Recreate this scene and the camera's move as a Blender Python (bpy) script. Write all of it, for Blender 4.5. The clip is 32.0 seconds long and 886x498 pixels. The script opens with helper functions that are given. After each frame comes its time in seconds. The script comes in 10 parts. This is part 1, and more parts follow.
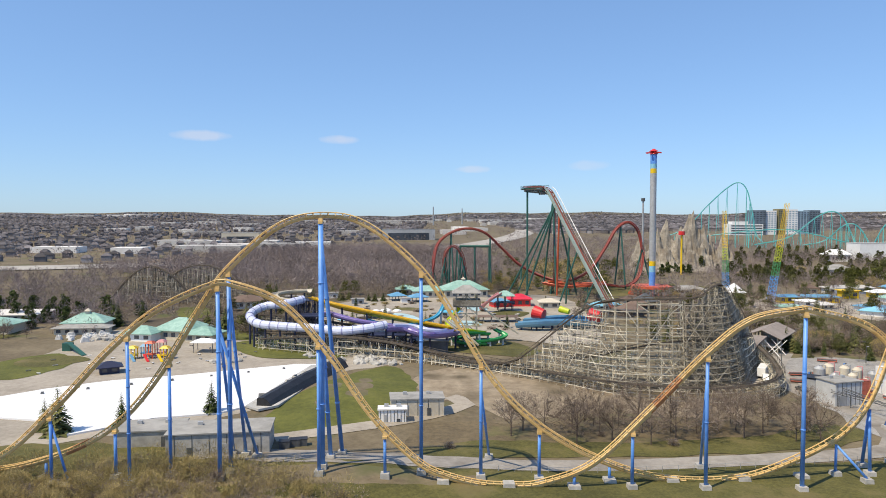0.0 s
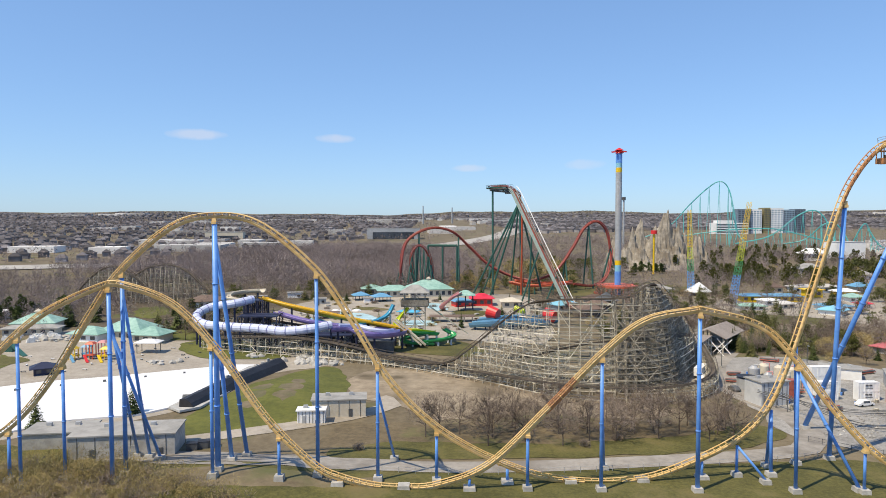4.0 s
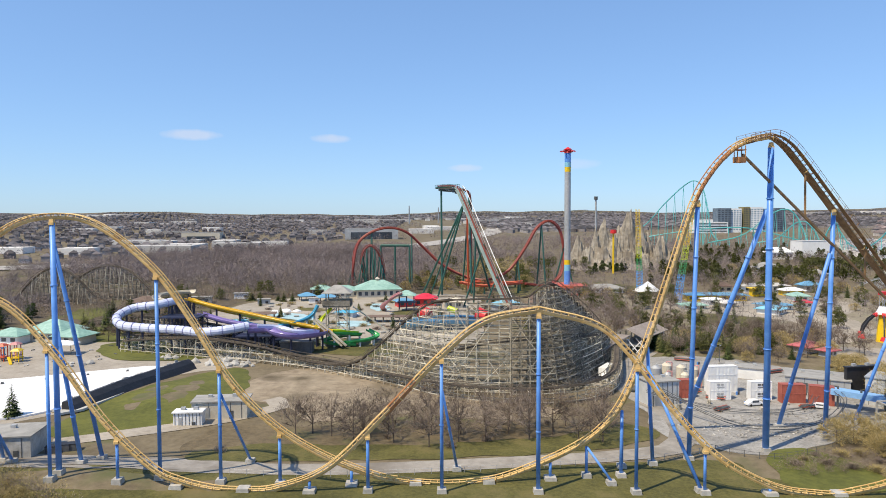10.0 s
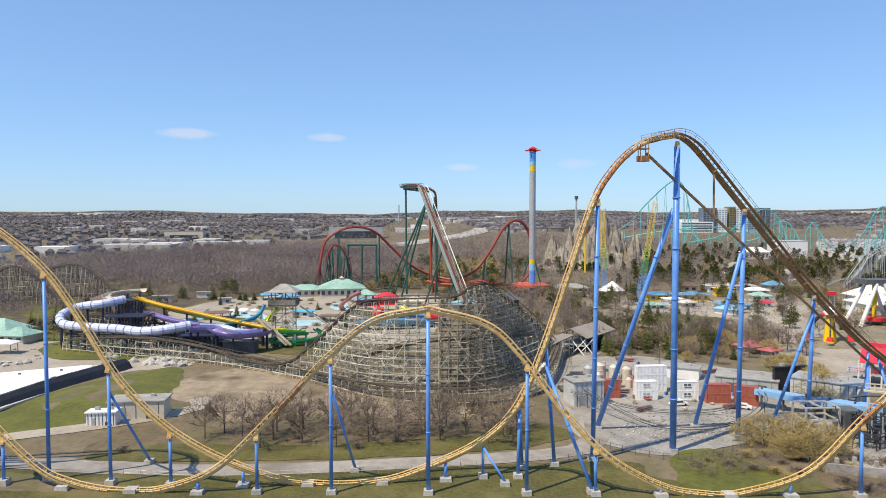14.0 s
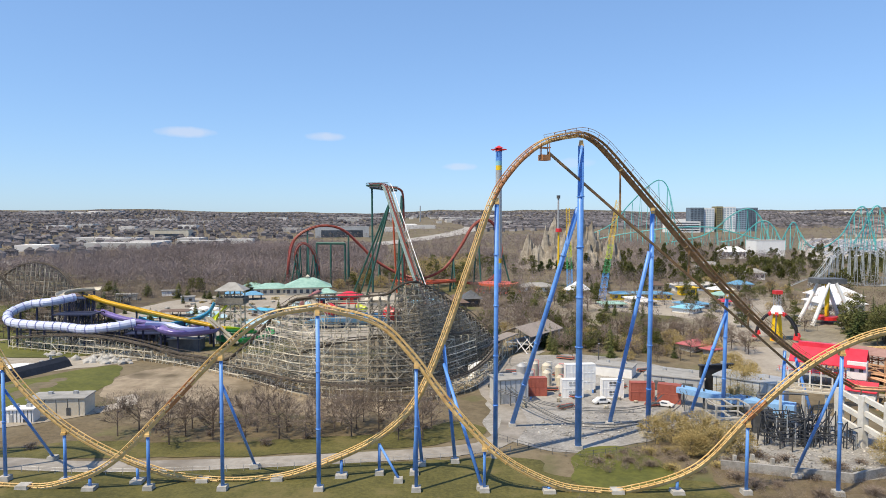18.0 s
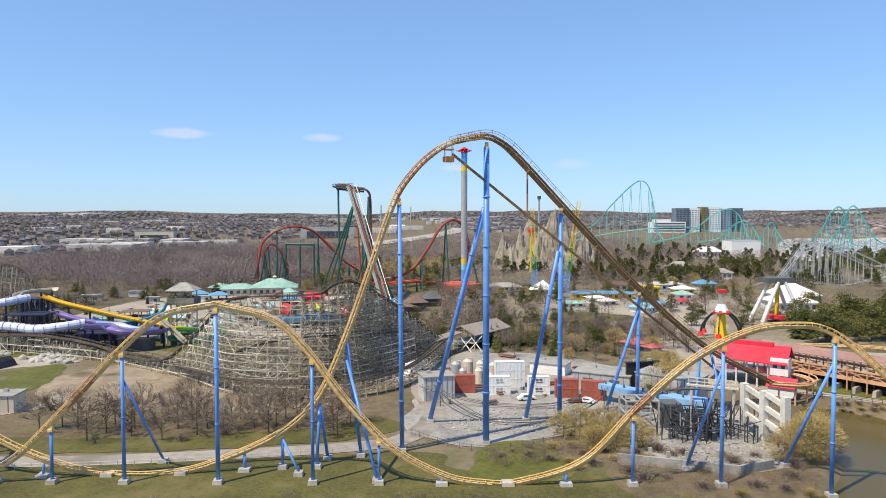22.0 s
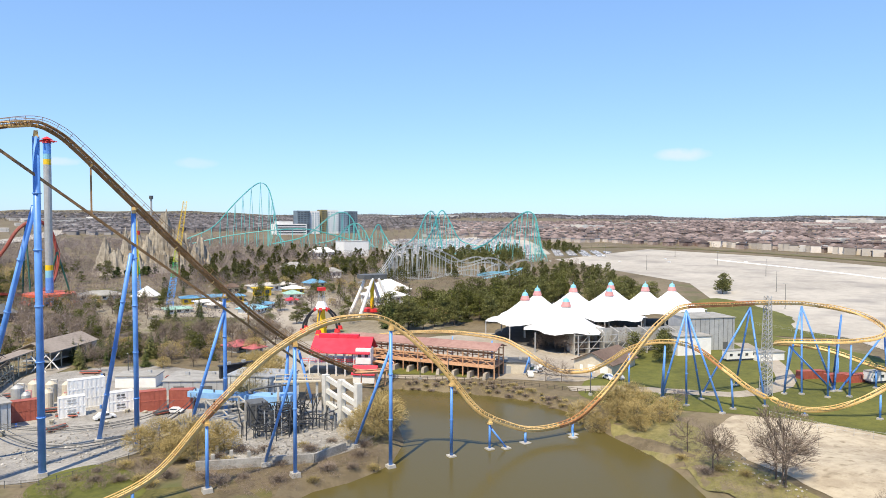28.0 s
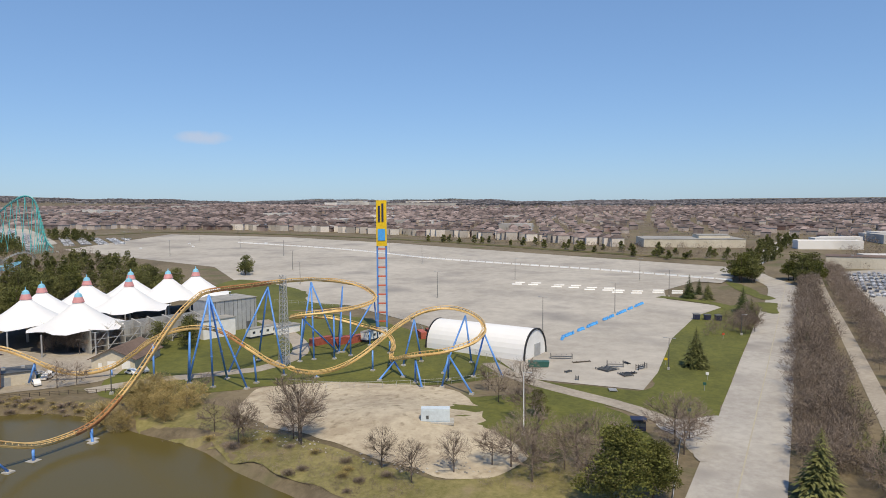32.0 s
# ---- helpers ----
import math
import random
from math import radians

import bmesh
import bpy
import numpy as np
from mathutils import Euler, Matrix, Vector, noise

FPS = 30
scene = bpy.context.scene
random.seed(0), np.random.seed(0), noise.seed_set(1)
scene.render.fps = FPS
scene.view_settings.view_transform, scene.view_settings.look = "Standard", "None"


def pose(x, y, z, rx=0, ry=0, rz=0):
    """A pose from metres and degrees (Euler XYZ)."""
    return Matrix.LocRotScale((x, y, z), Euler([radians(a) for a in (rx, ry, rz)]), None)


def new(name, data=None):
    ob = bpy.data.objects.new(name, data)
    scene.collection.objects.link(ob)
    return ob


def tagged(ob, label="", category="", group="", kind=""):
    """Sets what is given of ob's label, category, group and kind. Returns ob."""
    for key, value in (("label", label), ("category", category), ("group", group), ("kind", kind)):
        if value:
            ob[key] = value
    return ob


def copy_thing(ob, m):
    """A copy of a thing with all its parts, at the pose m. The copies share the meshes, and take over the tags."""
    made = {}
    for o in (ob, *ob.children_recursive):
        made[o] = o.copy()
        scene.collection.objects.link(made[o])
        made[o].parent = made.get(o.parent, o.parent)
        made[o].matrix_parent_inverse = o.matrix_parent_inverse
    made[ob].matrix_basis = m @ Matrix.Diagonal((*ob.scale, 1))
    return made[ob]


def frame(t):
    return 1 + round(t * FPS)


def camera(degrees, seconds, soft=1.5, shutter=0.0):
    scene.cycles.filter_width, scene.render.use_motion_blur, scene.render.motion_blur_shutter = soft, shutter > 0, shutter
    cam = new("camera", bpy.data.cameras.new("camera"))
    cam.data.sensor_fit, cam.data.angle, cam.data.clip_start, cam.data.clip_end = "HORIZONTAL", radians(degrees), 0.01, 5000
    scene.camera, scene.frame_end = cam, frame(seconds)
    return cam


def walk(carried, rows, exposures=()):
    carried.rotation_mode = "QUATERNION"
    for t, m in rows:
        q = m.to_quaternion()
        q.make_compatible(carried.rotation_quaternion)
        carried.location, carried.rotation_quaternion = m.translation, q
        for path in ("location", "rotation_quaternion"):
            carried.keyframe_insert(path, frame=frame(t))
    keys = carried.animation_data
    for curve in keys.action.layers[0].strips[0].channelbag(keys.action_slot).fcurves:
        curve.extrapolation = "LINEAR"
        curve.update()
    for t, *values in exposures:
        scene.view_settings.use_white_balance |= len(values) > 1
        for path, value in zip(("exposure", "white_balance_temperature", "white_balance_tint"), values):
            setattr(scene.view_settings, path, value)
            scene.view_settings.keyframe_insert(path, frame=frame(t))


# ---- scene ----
cam = camera(66.0, 32.0, soft=0.9)
METRES, EYE, TILT, LEAN, TURN = 126.0, 52.0, 0.0, 0.0, 0.0
ROWS = [
    (0.0, 0.0, 0.0, 0.0, 0.0, -2.42, -0.03),
    (0.5, 0.0197, 0.0011, 0.0004, -0.05, -2.42, -0.01),
    (1.0, 0.0396, 0.0024, 0.0003, -0.08, -2.4, 0.02),
    (1.5, 0.0589, 0.004, 0.0007, -0.13, -2.41, -0.0),
    (2.0, 0.0785, 0.0052, 0.0011, -0.18, -2.43, 0.01),
    (2.5, 0.0982, 0.0062, 0.0014, -0.22, -2.45, 0.01),
    (3.0, 0.118, 0.0072, 0.0013, -0.26, -2.48, 0.02),
    (3.5, 0.1371, 0.0077, 0.0019, -0.3, -2.51, 0.0),
    (5.5, 0.216, 0.0083, 0.0018, -0.37, -2.5, 0.08),
    (6.0, 0.236, 0.0091, 0.0019, -0.39, -2.5, 0.08),
    (6.5, 0.2559, 0.0096, 0.0021, -0.44, -2.51, 0.09),
    (7.0, 0.2758, 0.0099, 0.0024, -0.47, -2.51, 0.12),
    (7.5, 0.2958, 0.0108, 0.0021, -0.48, -2.51, 0.16),
    (8.0, 0.3152, 0.0114, 0.0021, -0.52, -2.52, 0.16),
    (8.5, 0.3346, 0.012, 0.0019, -0.55, -2.51, 0.15),
    (9.0, 0.354, 0.0126, 0.0018, -0.59, -2.51, 0.15),
    (9.5, 0.3742, 0.0135, 0.0017, -0.63, -2.51, 0.16),
    (10.0, 0.3943, 0.0145, 0.0017, -0.66, -2.52, 0.17),
    (10.5, 0.4142, 0.0157, 0.0018, -0.68, -2.54, 0.13),
    (11.0, 0.4339, 0.0164, 0.0009, -0.74, -2.52, 0.13),
    (11.5, 0.4537, 0.0172, 0.0008, -0.78, -2.51, 0.08),
    (12.0, 0.4737, 0.0188, 0.0012, -0.83, -2.55, 0.08),
    (12.5, 0.4938, 0.0192, 0.0009, -0.86, -2.55, 0.07),
    (13.0, 0.5139, 0.0198, 0.001, -0.9, -2.57, 0.07),
    (13.5, 0.5338, 0.0205, 0.0004, -0.94, -2.57, 0.06),
    (14.0, 0.5537, 0.0212, 0.0005, -0.97, -2.58, 0.05),
    (14.5, 0.5733, 0.0214, 0.0004, -1.03, -2.58, 0.05),
    (16.5, 0.655, 0.0187, -0.0004, -1.03, -2.56, -0.02),
    (17.0, 0.6753, 0.0176, -0.0008, -1.07, -2.58, -0.02),
    (17.5, 0.6956, 0.0157, -0.0013, -1.08, -2.59, -0.04),
    (18.0, 0.7155, 0.0118, -0.0012, -1.11, -2.64, -0.05),
    (18.5, 0.7347, 0.0073, -0.0015, -1.13, -2.68, -0.06),
    (19.0, 0.7535, 0.0015, -0.0013, -1.16, -2.72, -0.05),
    (19.5, 0.7726, -0.0036, -0.0018, -1.18, -2.71, -0.01),
    (20.0, 0.792, -0.0083, -0.0019, -1.22, -2.69, 0.01),
    (20.5, 0.8118, -0.0126, -0.0023, -1.25, -2.65, 0.05),
    (21.0, 0.8314, -0.0159, -0.0021, -1.3, -2.62, 0.05),
    (21.5, 0.8513, -0.0188, -0.0021, -1.34, -2.6, 0.05),
    (22.0, 0.8714, -0.0208, -0.0026, -1.38, -2.56, 0.05),
    (22.5, 0.8913, -0.0226, -0.0021, -1.42, -2.55, 0.02),
    (23.0, 0.9112, -0.0237, -0.0022, -1.44, -2.53, 0.03),
    (23.5, 0.9309, -0.0243, -0.0022, -1.49, -2.52, -0.02),
    (24.0, 0.945, -0.025, -0.0027, -0.69, -2.54, -0.68),
    (24.5, 0.9506, -0.0252, -0.0029, 0.15, -2.58, -1.02),
    (26.5, 0.9528, -0.0278, -0.0031, -11.73, -2.35, -0.93),
    (27.0, 0.9545, -0.0319, -0.0038, -20.3, -2.28, -0.55),
    (27.5, 0.955, -0.0346, -0.0043, -26.29, -2.3, -0.4),
    (28.0, 0.9549, -0.0381, -0.0049, -31.81, -2.33, -0.26),
    (28.5, 0.9544, -0.0396, -0.0047, -38.09, -2.42, -0.11),
    (29.0, 0.9529, -0.0416, -0.003, -45.83, -2.57, 0.07),
    (29.5, 0.9517, -0.0441, -0.0023, -54.52, -2.77, 0.29),
    (30.0, 0.9486, -0.051, -0.0015, -61.7, -2.99, 0.45),
    (30.5, 0.9449, -0.0578, -0.0001, -68.14, -3.26, 0.49),
    (31.0, 0.9434, -0.0612, 0.0005, -69.66, -3.42, 0.45),
    (31.5, 0.9429, -0.062, 0.0013, -70.08, -3.59, 0.37),
    (32.0, 0.9421, -0.0632, 0.0022, -70.24, -3.74, 0.3),
]
walk(cam, [(t, pose(0, 0, EYE, TILT, LEAN, TURN) @ pose(METRES * x, METRES * y, METRES * z, 90 + pitch, roll, yaw)) for t, x, y, z, yaw, pitch, roll in ROWS],
     [(0.0, 0.04), (6.0, 0.08), (10.0, 0.11), (20.0, 0.14), (24.0, 0.24), (27.0, 0.36), (28.0, 0.38), (29.0, 0.31), (30.0, 0.13), (31.0, -0.08), (32.0, -0.27)])

# ---- world, sun ----
SUN_DIR = Vector((0.52, 0.38, -1.0)).normalized()
CLOUDS = [((-0.331, 0.937, 0.115), 0.042, 0.008, 0.45), ((-0.149, 0.983, 0.115), 0.030, 0.007, 0.45), ((0.044, 0.996, 0.074), 0.026, 0.006, 0.38), ((0.206, 0.975, 0.078), 0.034, 0.008, 0.25), ((0.777, 0.623, 0.093), 0.042, 0.010, 0.5)]
world = bpy.data.worlds.new("sky")
scene.world = world
world.use_nodes = True
wn = world.node_tree.nodes
sky = wn.new("ShaderNodeTexSky")
sky.sky_type, sky.sun_disc = "NISHITA", False
sky.sun_elevation = math.asin(-SUN_DIR.z)
sky.sun_rotation = math.atan2(-SUN_DIR.x, -SUN_DIR.y)
sky.altitude, sky.air_density, sky.dust_density, sky.ozone_density = 300, 1.0, 0.35, 5.0
gain = wn.new("ShaderNodeMix")
gain.data_type, gain.blend_type = "RGBA", "MULTIPLY"
gain.inputs["Factor"].default_value, gain.inputs["B"].default_value = 1.0, (1.19, 1.55, 2.03, 1)
soften = wn.new("ShaderNodeGamma")
soften.inputs["Gamma"].default_value = 0.6
world.node_tree.links.new(sky.outputs[0], soften.inputs["Color"])
world.node_tree.links.new(soften.outputs[0], gain.inputs["A"])
shade = gain.outputs["Result"]
# a few small thin clouds low in the sky: direction, half width, half height, strength
_tc = wn.new("ShaderNodeTexCoord")
_cn = wn.new("ShaderNodeTexNoise")
_cn.inputs["Scale"].default_value, _cn.inputs["Detail"].default_value = 38.0, 5
world.node_tree.links.new(_tc.outputs["Generated"], _cn.inputs["Vector"])
for d, hw, hh, k in CLOUDS:
    d = Vector(d).normalized()
    side = d.cross(Vector((0, 0, 1))).normalized()
    up = side.cross(d)
    socks = []
    for axis_, size in ((side, hw), (up, hh)):
        dot = wn.new("ShaderNodeVectorMath")
        dot.operation = "DOT_PRODUCT"
        dot.inputs[1].default_value = axis_ / size
        world.node_tree.links.new(_tc.outputs["Generated"], dot.inputs[0])
        pw = wn.new("ShaderNodeMath")
        pw.operation, pw.inputs[1].default_value = "POWER", 2.0
        ab = wn.new("ShaderNodeMath")
        ab.operation = "ABSOLUTE"
        world.node_tree.links.new(dot.outputs["Value"], ab.inputs[0])
        world.node_tree.links.new(ab.outputs[0], pw.inputs[0])
        socks.append(pw.outputs[0])
    ad = wn.new("ShaderNodeMath")
    ad.operation = "ADD"
    world.node_tree.links.new(socks[0], ad.inputs[0])
    world.node_tree.links.new(socks[1], ad.inputs[1])
    mu = wn.new("ShaderNodeMath")
    mu.operation, mu.inputs[1].default_value = "MULTIPLY_ADD", -1.6
    world.node_tree.links.new(_cn.outputs["Fac"], mu.inputs[0])
    world.node_tree.links.new(ad.outputs[0], mu.inputs[2])
    mr = wn.new("ShaderNodeMapRange")
    mr.inputs["From Min"].default_value, mr.inputs["From Max"].default_value = 0.15, -0.75
    mr.inputs["To Max"].default_value = k
    world.node_tree.links.new(mu.outputs[0], mr.inputs["Value"])
    front = wn.new("ShaderNodeVectorMath")
    front.operation = "DOT_PRODUCT"
    front.inputs[1].default_value = d
    world.node_tree.links.new(_tc.outputs["Generated"], front.inputs[0])
    gt = wn.new("ShaderNodeMath")
    gt.operation, gt.inputs[1].default_value = "GREATER_THAN", 0.9
    world.node_tree.links.new(front.outputs["Value"], gt.inputs[0])
    ml = wn.new("ShaderNodeMath")
    ml.operation = "MULTIPLY"
    world.node_tree.links.new(mr.outputs["Result"], ml.inputs[0])
    world.node_tree.links.new(gt.outputs[0], ml.inputs[1])
    cm = wn.new("ShaderNodeMix")
    cm.data_type = "RGBA"
    cm.inputs["B"].default_value = (4.9, 4.9, 5.4, 1)
    world.node_tree.links.new(shade, cm.inputs["A"])
    world.node_tree.links.new(ml.outputs[0], cm.inputs["Factor"])
    shade = cm.outputs["Result"]
world.node_tree.links.new(shade, wn["Background"].inputs[0])
wn["Background"].inputs[1].default_value = 0.15
sun = new("sun", bpy.data.lights.new("sun", "SUN"))
sun.data.energy, sun.data.angle, sun.data.color = 5.0, radians(0.53), (1.0, 0.86, 0.63)
sun.rotation_euler = SUN_DIR.to_track_quat("-Z", "Y").to_euler()

# ---- materials ----
def material(name, dark, light, scale=0.6, rough=0.8, metal=0.0, bump=0.0, coarse=0.05, spots=None, vary=0.0, island=0.0, spec=0.5):
    """Two colours mixed by fine and coarse noise in world metres; vary / island: brightness change per object / loose piece."""
    m = bpy.data.materials.new(name)
    m.use_nodes = True
    nt, nodes, link = m.node_tree, m.node_tree.nodes, m.node_tree.links.new
    b = nodes["Principled BSDF"]
    b.inputs["Roughness"].default_value, b.inputs["Metallic"].default_value = rough, metal
    b.inputs["Specular IOR Level"].default_value = spec
    geo = nodes.new("ShaderNodeNewGeometry")
    fine, big = nodes.new("ShaderNodeTexNoise"), nodes.new("ShaderNodeTexNoise")
    for n, s, d in ((fine, scale, 5), (big, coarse, 3)):
        n.inputs["Scale"].default_value, n.inputs["Detail"].default_value = s, d
        n.inputs["Roughness"].default_value = 0.7
        link(geo.outputs["Position"], n.inputs["Vector"])
    add = nodes.new("ShaderNodeMath")
    add.operation = "ADD"
    link(fine.outputs["Fac"], add.inputs[0])
    link(big.outputs["Fac"], add.inputs[1])
    ramp = nodes.new("ShaderNodeMapRange")
    ramp.inputs["From Min"].default_value, ramp.inputs["From Max"].default_value = 0.8, 1.2
    link(add.outputs[0], ramp.inputs["Value"])
    mix = nodes.new("ShaderNodeMix")
    mix.data_type = "RGBA"
    mix.inputs["A"].default_value, mix.inputs["B"].default_value = (*dark, 1), (*light, 1)
    link(ramp.outputs["Result"], mix.inputs["Factor"])
    out = mix.outputs["Result"]
    if spots:
        col, s, lo, hi = spots
        sp = nodes.new("ShaderNodeTexNoise")
        sp.inputs["Scale"].default_value, sp.inputs["Detail"].default_value = s, 6
        link(geo.outputs["Position"], sp.inputs["Vector"])
        r2 = nodes.new("ShaderNodeMapRange")
        r2.inputs["From Min"].default_value, r2.inputs["From Max"].default_value = lo, hi
        link(sp.outputs["Fac"], r2.inputs["Value"])
        mx = nodes.new("ShaderNodeMix")
        mx.data_type = "RGBA"
        mx.inputs["B"].default_value = (*col, 1)
        link(out, mx.inputs["A"])
        link(r2.outputs["Result"], mx.inputs["Factor"])
        out = mx.outputs["Result"]
    for amount, node, sock in ((vary, "ShaderNodeObjectInfo", "Random"), (island, "ShaderNodeNewGeometry", "Random Per Island")):
        if amount:
            rnd, rng, hs = nodes.new(node), nodes.new("ShaderNodeMapRange"), nodes.new("ShaderNodeHueSaturation")
            rng.inputs["To Min"].default_value, rng.inputs["To Max"].default_value = 1 - amount, 1 + amount
            link(rnd.outputs[sock], rng.inputs["Value"])
            link(rng.outputs["Result"], hs.inputs["Value"])
            link(out, hs.inputs["Color"])
            out = hs.outputs["Color"]
    link(out, b.inputs["Base Color"])
    if bump:
        bp = nodes.new("ShaderNodeBump")
        bp.inputs["Strength"].default_value, bp.inputs["Distance"].default_value = min(1.0, bump), 0.3 * bump
        link(fine.outputs["Fac"], bp.inputs["Height"])
        link(bp.outputs["Normal"], b.inputs["Normal"])
    return m


def tint(name, c, rough=0.6, spread=0.12, **kw):
    """A near-plain paint of colour c with slight weathering."""
    return material(name, [v * (1 - spread) for v in c], [min(1, v * (1 + spread)) for v in c], kw.pop("scale", 1.2), rough, **kw)


GRASS = material("spring_lawn", (0.054, 0.053, 0.011), (0.128, 0.116, 0.030), 1.3, 0.95, bump=0.5, coarse=0.06, spots=((0.16, 0.125, 0.055), 0.06, 0.55, 0.72))
LAWN = material("mown_lawn", (0.070, 0.078, 0.0115), (0.128, 0.132, 0.022), 0.7, 0.95, bump=0.4, coarse=0.05, spots=((0.13, 0.12, 0.035), 0.07, 0.6, 0.95))
FIELD = material("dormant_turf", (0.110, 0.086, 0.050), (0.190, 0.153, 0.094), 0.45, 0.95, bump=0.5, coarse=0.03, spots=((0.09, 0.10, 0.03), 0.05, 0.56, 0.72))
BANK = material("rough_spring_bank", (0.130, 0.122, 0.036), (0.245, 0.212, 0.086), 0.9, 0.95, bump=0.6, coarse=0.07, spots=((0.25, 0.20, 0.12), 0.12, 0.55, 0.75))
SAND = material("bare_earth", (0.33, 0.275, 0.20), (0.50, 0.435, 0.325), 0.35, 0.95, bump=0.5, coarse=0.05, spots=((0.18, 0.14, 0.085), 0.5, 0.56, 0.8))
EARTH = material("trodden_earth", (0.196, 0.152, 0.101), (0.356, 0.293, 0.207), 0.3, 0.95, bump=0.5, coarse=0.035, spots=((0.11, 0.085, 0.05), 0.07, 0.5, 0.7))
PARKGROUND = material("trodden_park_ground", (0.165, 0.142, 0.100), (0.285, 0.250, 0.185), 0.6, 0.95, bump=0.4, coarse=0.06, spots=((0.12, 0.13, 0.04), 0.06, 0.58, 0.75))
LITTER = material("leaf_litter", (0.062, 0.048, 0.030), (0.128, 0.100, 0.064), 0.6, 0.95, bump=0.6, coarse=0.06, spots=((0.10, 0.105, 0.035), 0.06, 0.58, 0.72))
SCRUB = material("brushy_ground", (0.088, 0.067, 0.037), (0.165, 0.128, 0.072), 0.8, 0.95, bump=0.7, coarse=0.08, spots=((0.12, 0.125, 0.04), 0.07, 0.55, 0.7))
GRAVEL = material("grey_gravel", (0.198, 0.189, 0.176), (0.36, 0.347, 0.324), 1.6, 0.95, bump=0.6, coarse=0.09, spots=((0.17, 0.15, 0.13), 0.15, 0.6, 0.75))
ASPHALT = material("weathered_asphalt", (0.319, 0.295, 0.266), (0.437, 0.413, 0.372), 0.4, 0.9, bump=0.15, coarse=0.03, spots=((0.21, 0.195, 0.18), 0.05, 0.56, 0.72))
LOTMAT = material("faded_car_park_asphalt", (0.34, 0.312, 0.272), (0.465, 0.432, 0.38), 0.16, 0.9, bump=0.1, coarse=0.012, spots=((0.23, 0.215, 0.20), 0.03, 0.52, 0.78))
SERVICE = material("worn_service_asphalt", (0.225, 0.205, 0.180), (0.335, 0.31, 0.275), 0.5, 0.9, bump=0.2, coarse=0.05, spots=((0.17, 0.15, 0.125), 0.09, 0.52, 0.7))
PAVING = material("pale_concrete", (0.27, 0.238, 0.194), (0.39, 0.348, 0.29), 0.7, 0.9, bump=0.15, coarse=0.05)
CONC = material("concrete", (0.306, 0.297, 0.272), (0.476, 0.459, 0.425), 0.9, 0.85, bump=0.2, coarse=0.2)
TARP = material("white_tarpaulin", (0.736, 0.736, 0.736), (0.791, 0.791, 0.791), 0.2, 0.55, bump=0.1, coarse=0.03)
BLACK = material("black_liner", (0.012, 0.012, 0.014), (0.03, 0.03, 0.035), 0.8, 0.55, bump=0.4)
YELLOW = material("yellow_track_paint", (0.57, 0.365, 0.125), (0.75, 0.53, 0.235), 0.8, 0.5, coarse=0.15, spots=((0.44, 0.21, 0.08), 0.25, 0.62, 0.78))
RUSTY = material("unpainted_primer_track", (0.32, 0.13, 0.05), (0.50, 0.24, 0.09), 0.7, 0.7, coarse=0.3)
LIFTBR = material("brown_lift_steel", (0.20, 0.11, 0.045), (0.34, 0.20, 0.085), 0.8, 0.6, coarse=0.2)
BLUE = material("blue_column_paint", (0.078, 0.225, 0.60), (0.135, 0.33, 0.78), 0.5, 0.42, coarse=0.08, vary=0.12)
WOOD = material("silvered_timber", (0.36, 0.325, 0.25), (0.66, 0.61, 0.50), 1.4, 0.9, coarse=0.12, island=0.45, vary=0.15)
# Darker copy of the timber; the hill's shaded side is put into its colour.
SHADEDWOOD = material("weathered_shaded_trestle_timber", (0.20, 0.176, 0.132), (0.46, 0.415, 0.33), 1.4, 0.9, coarse=0.1, island=0.55, vary=0.15)
# Darker still: shade inside the trestle is mixed into this timber's colour.
GREYWOOD = material("weathered_shaded_timber", (0.135, 0.120, 0.095), (0.36, 0.33, 0.27), 1.4, 0.9, coarse=0.12, island=0.65)
DARKWOOD = material("dark_track_timber", (0.06, 0.05, 0.04), (0.14, 0.115, 0.09), 1.4, 0.9, coarse=0.2)
WHITE = material("white_paint", (0.70, 0.70, 0.69), (0.82, 0.82, 0.81), 0.5, 0.5, bump=0.05)
CREAM = material("cream_siding", (0.50, 0.45, 0.36), (0.62, 0.57, 0.47), 1.0, 0.8)
GREY = material("grey_sheet_metal", (0.33, 0.34, 0.35), (0.46, 0.47, 0.48), 0.5, 0.5, metal=0.2)
DKGREY = material("dark_grey_steel", (0.06, 0.065, 0.07), (0.12, 0.125, 0.13), 0.8, 0.6)
TEALROOF = material("green_copper_roof", (0.20, 0.36, 0.30), (0.34, 0.52, 0.45), 0.6, 0.6, coarse=0.1)
REDROOF = material("red_metal_roof", (0.52, 0.02, 0.045), (0.68, 0.04, 0.07), 0.4, 0.45)
BROWNROOF = material("brown_shingles", (0.11, 0.075, 0.06), (0.19, 0.135, 0.105), 1.2, 0.9)
OLDSHINGLE = material("bleached_brown_shingles", (0.20, 0.165, 0.14), (0.32, 0.275, 0.24), 1.2, 0.9)
PALESHEET = material("pale_grey_cladding", (0.44, 0.45, 0.455), (0.56, 0.57, 0.575), 0.5, 0.6)
GREYROOF = material("grey_membrane_roof", (0.24, 0.235, 0.22), (0.36, 0.35, 0.33), 0.4, 0.85)
FADERED = material("faded_red_roof", (0.34, 0.075, 0.085), (0.44, 0.13, 0.14), 0.5, 0.7)
REDBOX = material("red_container_paint", (0.30, 0.075, 0.05), (0.42, 0.12, 0.08), 0.8, 0.6, vary=0.15)
TEAL = tint("teal_coaster_paint", (0.10, 0.46, 0.46), 0.45)
